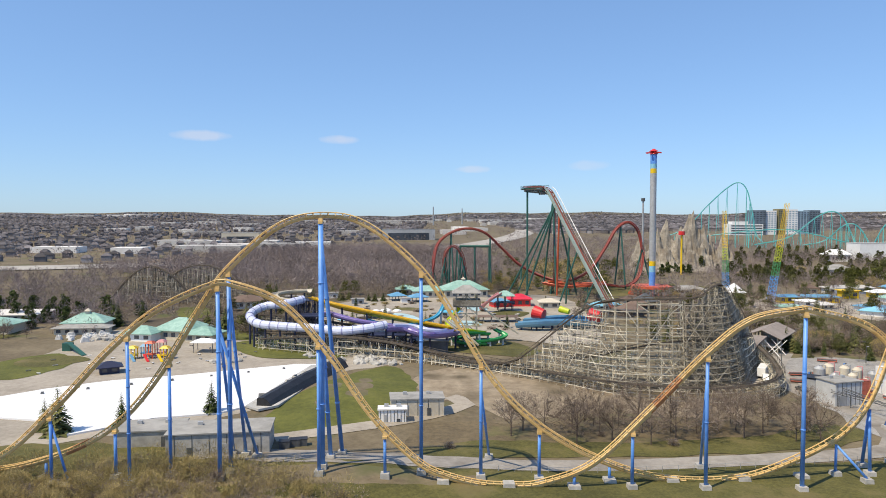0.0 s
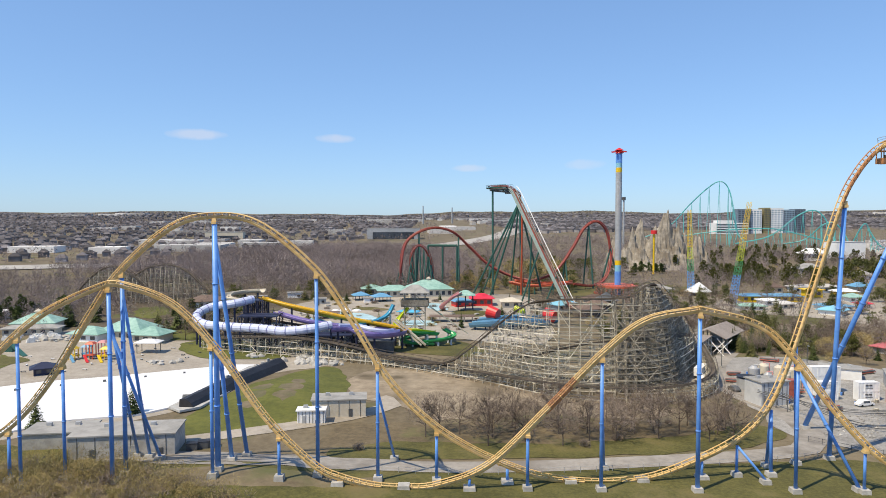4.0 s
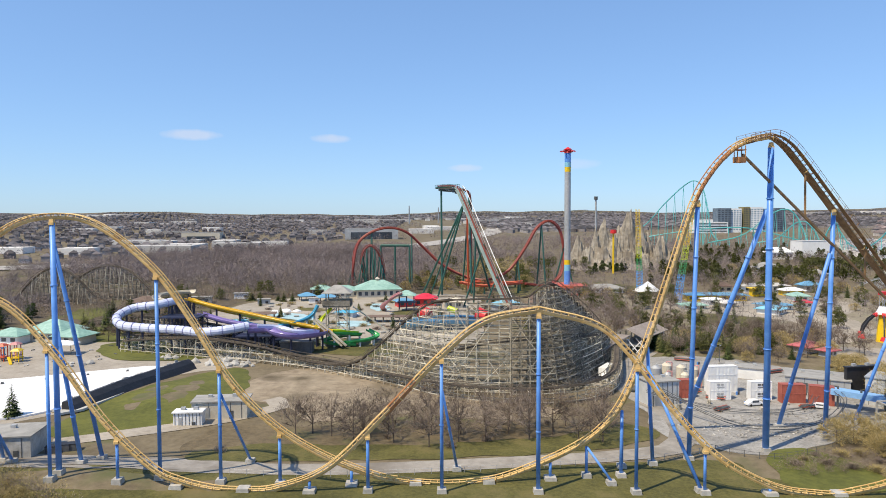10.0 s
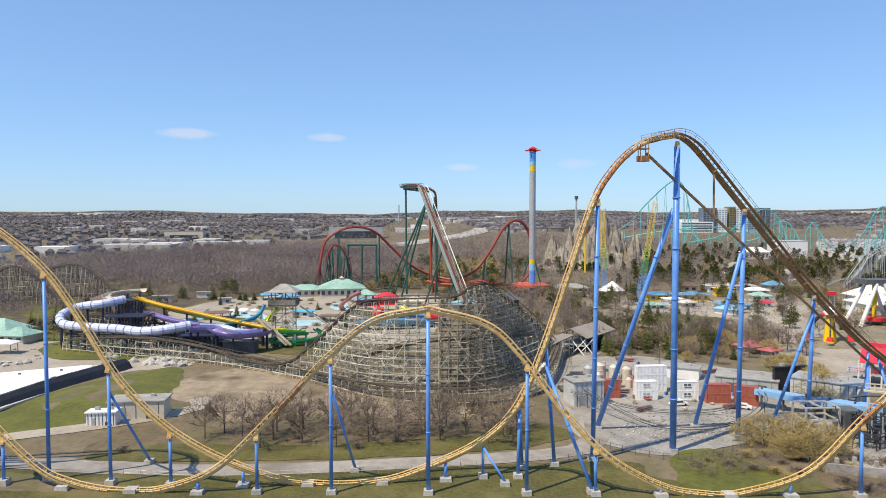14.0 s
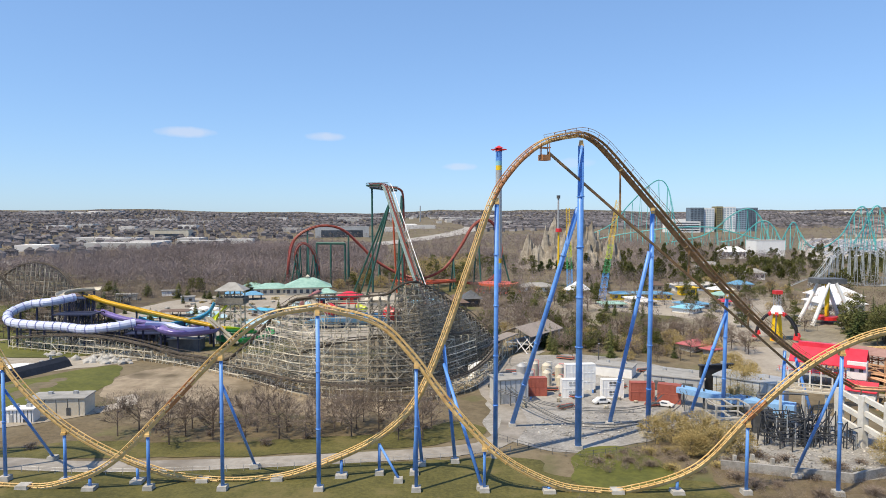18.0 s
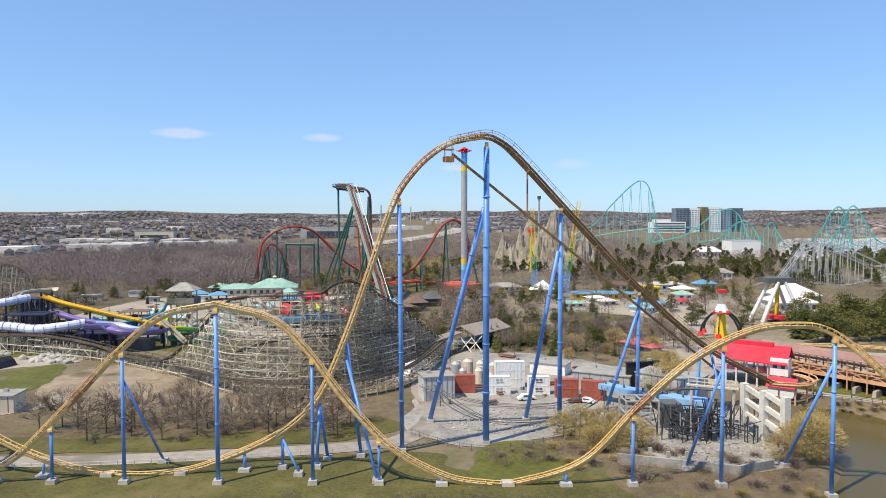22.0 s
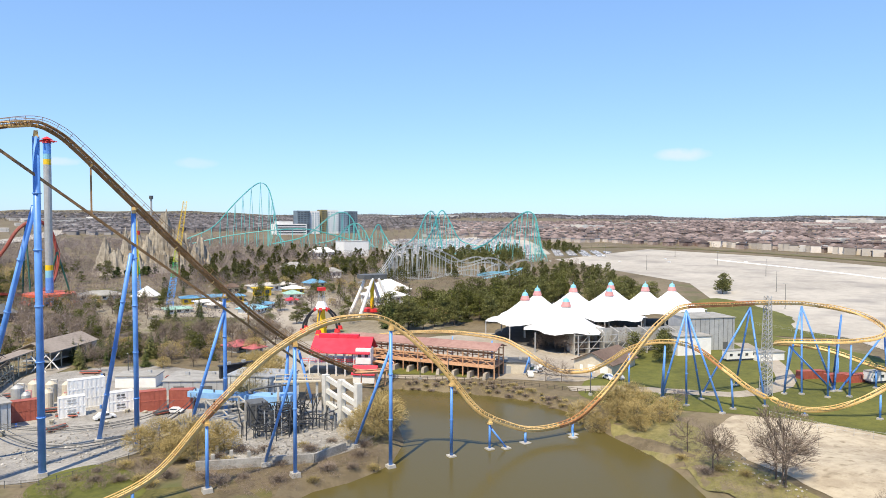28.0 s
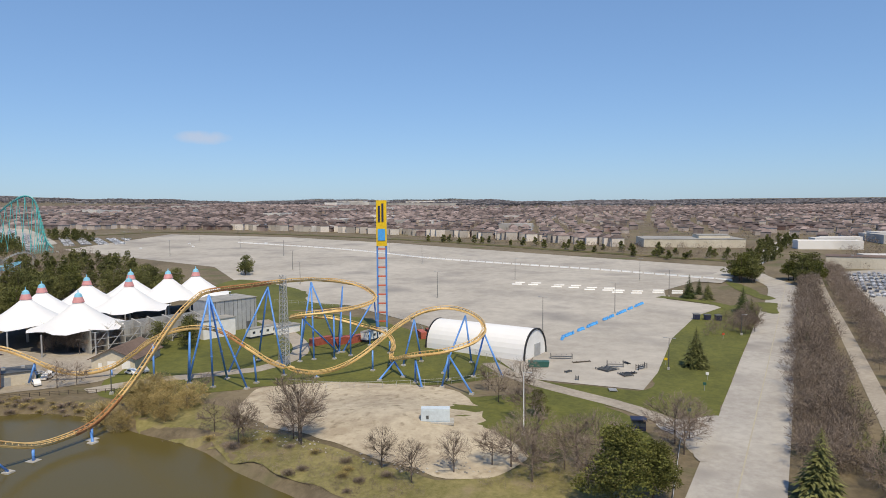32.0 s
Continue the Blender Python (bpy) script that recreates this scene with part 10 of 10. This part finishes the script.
def estate(name, poly, n, seed, size, label, walls=HOUSE, roofs=SHINGLE):
    """Rows of houses along gently bending streets inside a polygon."""
    rs = np.random.RandomState(seed)
    P = np.array(poly, float)
    lo, hi = P.min(0), P.max(0)
    row, gap = 34.0, 15.0
    ang = rs.uniform(-.5, .5)
    L = np.hypot(*(hi - lo))
    u, v = np.meshgrid(np.arange(-L / 2, L / 2, gap), np.arange(-L / 2, L / 2, row))
    v = v + 60 * np.sin(u / 310 + v / 170)
    v = v + np.where((np.arange(v.shape[1]) % 2)[None] > 0, 8, -8)
    c, s = math.cos(ang), math.sin(ang)
    X = ((lo + hi) / 2)[0] + c * u - s * v + rs.normal(0, 1.5, u.shape)
    Y = ((lo + hi) / 2)[1] + s * u + c * v + rs.normal(0, 1.5, u.shape)
    X, Y, U = X.ravel(), Y.ravel(), u.ravel()
    ok = (dist_poly(X, Y, poly) < 0) & (rs.uniform(size=X.shape) < .9)
    X, Y = X[ok], Y[ok]
    if len(X) > n:
        k = rs.permutation(len(X))[:n]
        X, Y = X[k], Y[k]
    m = len(X)
    S = np.stack([rs.uniform(9.5, 13, m), rs.uniform(10, 14, m), rs.uniform(5.2, 7.2, m)], -1) * size
    return boxes_mesh(name, np.stack([X, Y, heights(X, Y)], -1), S, ang + rs.choice([0, math.pi / 2], m) + rs.normal(0, .06, m), walls, label, 3.2, roofs)


estate("suburban_houses", [(-2600, 700), (-700, 560), (-330, 680), (-200, 900), (-60, 1250), (-40, 2600), (-2600, 2600)], 4200, 61, 0.82, "dense distant suburb of haze-greyed houses and roofs", HAZEHOUSE, HAZEROOF)
estate("suburban_houses", [(200, 1350), (560, 1500), (1400, 1300), (1500, 2700), (100, 2700)], 2200, 62, 1.0, "distant suburb of haze-greyed houses", HAZEHOUSE, HAZEROOF)
estate("suburban_houses", [(760, 1100), (940, 720), (985, 480), (940, 270), (870, 120), (840, 90), (1100, 60), (2600, 120), (2600, 1900), (1300, 1900)], 3600, 63, 1.0, "dense suburb of brick houses behind the car park")
estate("suburban_houses", [(1000, -90), (1100, 40), (2600, 100), (2800, -1100), (1200, -900), (900, -260)], 2300, 64, 1.0, "suburb of brick houses beyond the avenue")
estate("suburban_houses", [(-2600, 2650), (2400, 2650), (2750, 1500), (4000, 1300), (3600, 3600), (-2400, 3900)], 3600, 65, 1.15, "far suburb below the skyline", HAZEHOUSE, HAZEROOF)
estate("suburban_houses", [(2800, 1200), (2800, -1200), (4300, -1500), (4400, 1200)], 2300, 66, 1.5, "far suburb below the skyline", HAZEHOUSE, HAZEROOF)
# town houses facing the car park
rs = np.random.RandomState(9)
row = spline([(960, 640, 0), (965, 480, 0), (925, 290, 0), (870, 160, 0), (815, 60, 0)], 7.5)
C = np.array([(p.x + 18 + (14 if k % 5 > 2 else 0), p.y, ground_at(p.x + 18, p.y)) for k, p in enumerate(row) if k % 9 != 4])
boxes_mesh("town_houses", C, np.stack([rs.uniform(6.5, 8, len(C)), rs.uniform(11, 13, len(C)), rs.uniform(8, 10, len(C))], -1), np.full(len(C), .35), tint("pale_town_house_fronts", (.47, .43, .39), .8, island=.45), "terrace of pale gabled town houses", 3.4, SHINGLE)
# warehouses and malls
rs = np.random.RandomState(15)


def sheds(poly, n, seed, smin, smax, hmax, label):
    r = np.random.RandomState(seed)
    P = np.array(poly, float)
    X, Y = r.uniform(*[P[:, 0].min(), P[:, 0].max()], n * 4), r.uniform(*[P[:, 1].min(), P[:, 1].max()], n * 4)
    ok = dist_poly(X, Y, poly) < 0
    X, Y = X[ok][:n], Y[ok][:n]
    m = len(X)
    boxes_mesh("warehouses", np.stack([X, Y, heights(X, Y)], -1), np.stack([r.uniform(smin, smax, m), r.uniform(smin * .5, smax * .6, m), r.uniform(7, hmax, m)], -1), r.choice([.1, .1 + math.pi / 2], m), WHITEROOF, label, cat="warehouses")


sheds([(-800, 1400), (-100, 1250), (150, 1500), (100, 2600), (-900, 2600)], 26, 1, 24, 80, 9, "pale flat-roofed warehouses and malls")
sheds([(60, 1500), (600, 1600), (500, 2600), (50, 2600)], 14, 2, 30, 110, 12, "pale flat-roofed warehouses")
sheds([(2600, 900), (4400, 500), (4000, 2500), (2400, 2900)], 8, 3, 90, 320, 16, "long white warehouses on the ridge")
sheds([(1300, 600), (2400, 300), (2400, 1700), (1200, 1500)], 14, 4, 30, 90, 12, "pale flat-roofed schools and shops")
sheds([(-2600, 2400), (2400, 2400), (2400, 3600), (-2400, 3600)], 12, 5, 50, 160, 12, "pale flat-roofed buildings near the skyline")
sheds([(-500, 760), (-190, 800), (-120, 1000), (-420, 1050)], 12, 6, 30, 70, 9, "pale shops beside the motorway")

# school building beyond the car park
block_building("school_building", 862, -8, 96, 60, 8, 101, CREAM, GREYROOF, "long cream flat-roofed school", "school", ((-40, 8, 5, GLASS), (-10, 12, 5, GLASS), (30, 10, 5, GLASS)), bands=16)
block_building("school_wing", 868, -30, 30, 30, 11, 101, CREAM, GREYROOF, "cream higher school hall", "school")
block_building("shop_plaza", 672, -132, 60, 22, 8, 80, CREAM, BROWNROOF, "cream and brown shopping plaza with arched windows", "shopping plaza", tuple((k * 6 - 24, 4, 4.5, GLASS) for k in range(9)), bands=10)

# hospital and office towers on the horizon
SMOKED = material("smoked_blue_curtain_wall", (0.085, 0.115, 0.15), (0.15, 0.19, 0.235), 0.05, 0.25)
OLIVEWALL = tint("olive_ochre_cladding", (0.24, 0.21, 0.10), 0.7)
PALEGLASS = material("blue_grey_curtain_wall", (0.20, 0.29, 0.37), (0.30, 0.40, 0.48), 0.05, 0.25)
tower_set = ((604, 1316, 26, 24, 47, SMOKED, 10), (628, 1320, 22, 24, 46, WHITE, 10), (650, 1322, 12, 24, 49, OLIVEWALL, 10), (670, 1324, 24, 24, 48, WHITE, 10), (694, 1326, 22, 24, 45, PALEGLASS, 10), (717, 1328, 20, 24, 46, SMOKED, 10))
hosp = thing("apartment_tower", 660, 1322, ground_at(660, 1322), "row of grey and white high-rise blocks with window bands", "high-rise")
for x, y, w, d, h, m, fl in tower_set:
    gz = ground_at(x, y)
    bm = bmesh.new()
    box(bm, x, y, gz - 1, w, d, h + 1)
    wl = part("wall", bm, m, hosp)
    for k in range(fl):
        for j in range(4):
            bm = bmesh.new()
            box(bm, x - w / 2 + (j + .5) * w / 4, y - d / 2 - .15, gz + 5 + k * (h - 6) / fl, w / 4 * .62, .3, (h - 6) / fl * .5)
            part("window", bm, PALEGLASS if m in (WHITE, GREY) else GLASS, wl)
bm = bmesh.new()
box(bm, 572, 1300, ground_at(572, 1300), 62, 30, 21)
box(bm, 560, 1296, ground_at(572, 1300) + 21, 30, 20, 5)
part("podium", bm, WHITE, hosp, "white lower podium")
for k in range(4):
    bm = bmesh.new()
    box(bm, 572, 1284.8, ground_at(572, 1300) + 3 + k * 4.6, 58, .3, 2)
    part("window_band", bm, GLASS, hosp)
block_building("office_block", -60, 1180, 90, 40, 18, 5, GREY, GREYROOF, "long grey glass office block", "office", ((0, 70, 12, GLASS),))
block_building("office_block", -330, 1120, 60, 26, 14, 5, CREAM, GREYROOF, "pale office block with glazed front", "office", ((0, 44, 8, GLASS),))
for x, y, h in ((-30, 2100, 56), (60, 2150, 50)):
    root = thing("chimney_stack", x, y, ground_at(x, y), "distant pale chimney stack", "chimney", "chimneys")
    bm = bmesh.new()
    tube(bm, (x, y, ground_at(x, y)), (x, y, ground_at(x, y) + h), 2.2, 1.6, 10)
    part("shaft", bm, GREY, root)
# parked cars, too many to count
def parked(poly, seed, label, row=16.0, pitch=2.8, fill=.7, ang=0.0):
    rs = np.random.RandomState(seed)
    P = np.array(poly, float)
    mid = P.mean(0)
    L = np.hypot(*(P.max(0) - P.min(0)))
    u, v = np.meshgrid(np.arange(-L / 2, L / 2, pitch), np.arange(-L / 2, L / 2, row))
    v = np.concatenate([v, v + 5.4], 0)
    u = np.concatenate([u, u], 0)
    c, s = math.cos(ang), math.sin(ang)
    X, Y = (mid[0] + c * u - s * v).ravel(), (mid[1] + s * u + c * v).ravel()
    ok = (dist_poly(X, Y, poly) < 0) & (rs.uniform(size=X.shape) < fill)
    X, Y = X[ok], Y[ok]
    m = len(X)
    Z = heights(X, Y)
    S = np.stack([np.full(m, 1.8), np.full(m, 4.4), np.full(m, .95)], -1)
    boxes_mesh("parked_cars", np.stack([X, Y, Z + .3], -1), S, np.full(m, ang) + rs.normal(0, .03, m), CARS, label, .55, CARS, "cars")


patch("staff_car_park", [(640, 640), (690, 660), (900, 1000), (760, 1010), (560, 760)], LOTMAT, "far full car park", "car park", .35)
parked([(640, 650), (690, 670), (880, 990), (770, 1000), (570, 770)], 71, "hundreds of parked cars in rows", ang=.9, fill=.8)
patch("overflow_car_park", [(592, 640), (467, 650), (560, 860), (671, 1036), (740, 1002), (824, 966), (700, 760)], LOTMAT, "far full car park behind the coasters", "car park", .4)
parked([(592, 650), (480, 655), (565, 860), (671, 1026), (735, 996), (700, 860)], 76, "hundreds of parked cars behind the coasters", ang=.9, fill=.85)
parked([(651, 600), (690, 560), (757, 618), (724, 700)], 77, "rows of parked cars beyond the car park", ang=.9, fill=.85)
parked([(600, 560), (640, 640), (570, 700), (520, 620)], 72, "rows of parked cars behind the coaster", ang=.9, fill=.6)
patch("plaza_car_park", [(640, -106), (650, -160), (470, -150), (360, -112), (330, -88), (400, -87), (480, -91), (590, -101)], LOTMAT, "shopping plaza car park", "car park", .2)
parked([(605, -100), (632, -111), (636, -146), (540, -136), (512, -97)], 73, "rows of parked cars at the plaza", ang=1.4, fill=.8)
parked([(430, -106), (432, -118), (350, -92), (350, -84)], 74, "a few parked cars at the plaza", ang=.2, fill=.4)
sheds([(690, -100), (900, -125), (1000, -160), (1000, -300), (700, -240)], 16, 7, 22, 60, 9, "low flat-roofed shops beyond the plaza")
sheds([(1000, 200), (1500, 250), (1500, 700), (1000, 500)], 9, 8, 22, 60, 10, "pale schools and shops among the houses")

# ---- roadside and lawn details ----
rail_g = thing("guard_rail", 258, -8, 0, "low galvanised guard rail beside the entrance road", "guard rail")
Q = [V((x, -6.2 - .03 * (x - 240), ground_at(x, -7) + .65)) for x in np.arange(232, 278, 3.8)]
bm = bmesh.new()
sweep(bm, Q, frames_of(Q), [(-.04, -.16), (.04, -.12), (.0, 0), (.04, .12), (-.04, .16)])
part("beam", bm, GREY, rail_g)
for q in Q:
    bm = bmesh.new()
    beam(bm, (q.x, q.y + .1, q.z - .9), (q.x, q.y + .1, q.z + .15), .14)
    part("post", bm, DARKWOOD, rail_g)
# faded centre line and kerbs of the entrance road
LINE = material("faded_yellow_road_paint", (.36, .33, .27), (.43, .39, .29), .5, .9, coarse=.08)
def along(name, off, w, h, x0, x1, mat, label, cat):
    bm = bmesh.new()
    P = [V((x, -17 - .1457 * (x - 248) + off, 0)) for x in np.arange(x0, x1, 8.0)]
    P = [V((p.x, p.y, ground_at(p.x, p.y) + .17)) for p in P]
    sweep(bm, P, frames_of(P), [(-w / 2, -.1), (w / 2, -.1), (w / 2, h), (-w / 2, h)])
    return tagged(part(name, bm, mat), label, cat, kind="structure")
along("road_line", 0, .3, .004, 150, 560, LINE, "faded yellow centre line", "road line")
along("kerb", 8.15, .2, .1, 300, 470, ASPHALT, "low worn kerb", "kerb")
# small signs and posts on the verge
for x, y, m, lb in ((318, -13, GREENST, "small green sign on a post beside the verge"), (330, -14, WHITE, "small white sign on a post"), (392, -21, ORANGEST, "small orange sign on a post beside the verge"), (345, -2, BRIGHTYEL, "yellow and white marker post at the lot edge"), (292, -9, GREENST, "green sign at the junction")):
    root = thing("road_sign", x, y, ground_at(x, y), lb, "sign", "road signs")
    bm = bmesh.new()
    tube(bm, (0, 0, -.3), (0, 0, 2.4), .05, .05, 6)
    part("post", bm, GREY, root, local=True)
    bm = bmesh.new()
    box(bm, -.06, 0, 1.6, .04, .9, .8)
    part("plate", bm, m, root, local=True)

# covered lounger stacks, benches and planters on the water park decks
rd = random.Random(91)
def covered_stack(x, y, w, d, h, rz):
    root = thing("lounger_stack", x, y, ground_at(x, y) + .05, "stack of loungers under a grey-white winter cover", "lounger stack", "covered lounger stacks", rz)
    bm = bmesh.new()
    bmesh.ops.create_grid(bm, x_segments=6, y_segments=5, size=.5)
    for v in bm.verts:
        e = max(abs(v.co.x), abs(v.co.y)) * 2
        v.co = V((v.co.x * w * (1 + .1 * e), v.co.y * d * (1 + .1 * e), h * (1 - e ** 5) * (.8 + .35 * noise.noise(V((x + v.co.x * 5, y + v.co.y * 5, 0)))) + .02))
    part("cover", bm, TARPGREY, root, local=True)
    bm = bmesh.new()
    box(bm, 0, 0, 0, w * .8, d * .8, h * .5)
    part("loungers", bm, GREY, root, local=True)
TARPGREY = material("grey_winter_cover", (.38, .38, .37), (.58, .58, .57), .8, .7, bump=.2)
for x, y in scatter([(-162, 282), (-148, 276), (-138, 286), (-146, 296), (-160, 296)], 15, 92, 3.0) + scatter([(-141, 300), (-130, 302), (-136, 310)], 5, 93, 3):
    covered_stack(x, y, rd.uniform(2, 3.6), rd.uniform(1.6, 2.6), rd.uniform(1, 2.4), rd.uniform(0, 90))
for x, y in scatter([(-50, 305), (20, 300), (60, 330), (66, 410), (-20, 420), (-56, 380)], 34, 94, 6):
    root = thing("planter_bench", x, y, ground_at(x, y) + .2, "low timber bench round a planter", "bench", "plaza benches", rd.uniform(0, 90))
    bm = bmesh.new()
    box(bm, 0, 0, 0, 2.6, 1.4, .7)
    part("planter", bm, CONC, root, local=True)
    for k in (-1, 1):
        bm = bmesh.new()
        box(bm, 0, k * .95, .42, 2.6, .4, .08)
        part("seat_board", bm, WOOD, root, local=True)
for x, y, w, d, rz in ((-30, 318, 12, 7, 10), (2, 312, 16, 6, -8), (-48, 340, 10, 8, 30), (40, 402, 14, 8, 0)):
    root = thing("wading_pool", x, y, ground_at(x, y) + .2, "drained shallow pool with pale blue basin", "pool", "wading pools", rz)
    bm = bmesh.new()
    box(bm, 0, 0, 0, w, d, .12)
    part("basin", bm, TENTBLUE, root, local=True)
    for sx, sy, lx, ly in ((0, d / 2, w + .6, .4), (0, -d / 2, w + .6, .4), (w / 2, 0, .4, d), (-w / 2, 0, .4, d)):
        bm = bmesh.new()
        box(bm, sx, sy, 0, lx, ly, .35)
        part("coping", bm, PAVING, root, local=True)
for x, y, rz, m, lb in ((-205, 345, 10, ROOFBLUE, "blue service truck behind the depot"), (-198, 350, 14, NAVY, "dark van behind the depot"), (-214, 342, 6, WHITE, "white van behind the depot"), (-190, 352, 10, GREY, "silver car behind the depot")):
    car(x, y, rz, m, lb, 5.5, 2.4)

patch("junction_paving", [(262, -12), (280, -14), (296, -17), (290, -8), (287, -2), (281, -3), (272, -8)], ASPHALT, "worn paved fan where the path meets the road", "paving", .2)
# yard clutter: pallet stacks, drums, pipe racks, mesh fence panels
def pallets(x, y, n, rz):
    root = thing("pallet_stack", x, y, ground_at(x, y) + .12, "stack of weathered timber pallets in the yard", "pallet stack", "pallet stacks", rz)
    for k in range(n):
        bm = bmesh.new()
        for j in range(5):
            box(bm, -.48 + j * .24, 0, k * .16 + .09, .16, 1.0, .03)
        for j in (-.4, 0, .4):
            box(bm, 0, j, k * .16, 1.1, .1, .09)
        part("pallet", bm, WOOD, root, local=True)
def drum(x, y, m, lb):
    root = thing("steel_drum", x, y, ground_at(x, y) + .12, lb, "drum", "steel drums")
    bm = bmesh.new()
    for z0, z1, r in ((0, .3, .29), (.3, .33, .31), (.33, .6, .29), (.6, .63, .31), (.63, .9, .29)):
        tube(bm, (0, 0, z0), (0, 0, z1), r, r, 12)
    part("body", bm, m, root, local=True)
def pipe_rack(x, y, rz, L):
    root = thing("pipe_rack", x, y, ground_at(x, y) + .12, "rack of dark steel pipes and spare track", "pipe rack", "pipe racks", rz)
    for k in range(7):
        bm = bmesh.new()
        tube(bm, (-L / 2, (k % 4) * .5 - .75, .5 + (k // 4) * .45), (L / 2 - (k * 7 % 3) * .4, (k % 4) * .5 - .75, .5 + (k // 4) * .45), .2, .2, 8)
        part("pipe", bm, DKGREY if k % 3 else REDBOX, root, local=True)
    for k in (-.3, .3):
        bm = bmesh.new()
        box(bm, k * L, 0, 0, .3, 2.6, .3)
        part("bearer", bm, DARKWOOD, root, local=True)
yard = [(114, 184), (126, 182), (150, 182), (168, 186), (172, 204), (168, 226), (150, 246), (128, 246), (114, 232)]
for i, (x, y) in enumerate(scatter(yard, 30, 181, 4.5)):
    if i % 3 == 0:
        pallets(x, y, rd.randint(3, 9), rd.uniform(0, 90))
    elif i % 3 == 1:
        for k in range(rd.randint(1, 3)):
            drum(x + k * .7, y + (k % 2) * .4, (REDBOX, BLUE, DKGREY)[(i + k) % 3], "painted steel drum in the gravel yard")
    else:
        pipe_rack(x, y, rd.uniform(-30, 30), rd.uniform(4, 7))

# wire fence along the lower edge of the service road
rfence = thing("road_fence", 50, 138, .1, "thin grey wire fence beside the service road", "fence")
P = spline([(8, 138.2, 0), (30, 137.8, 0), (62, 140.6, 0), (96, 146, 0), (108, 150, 0)], 3.4)
for p in P:
    bm = bmesh.new()
    gz = ground_at(p.x, p.y)
    tube(bm, (p.x, p.y, gz - .2), (p.x, p.y, gz + 1.3), .05, .05, 5)
    part("post", bm, GREY, rfence)
for z in (.65, 1.25):
    bm = bmesh.new()
    Q = [V((p.x, p.y, ground_at(p.x, p.y) + z)) for p in P]
    sweep(bm, Q, frames_of(Q), circle(.025, 4))
    part("wire", bm, GREY, rfence)
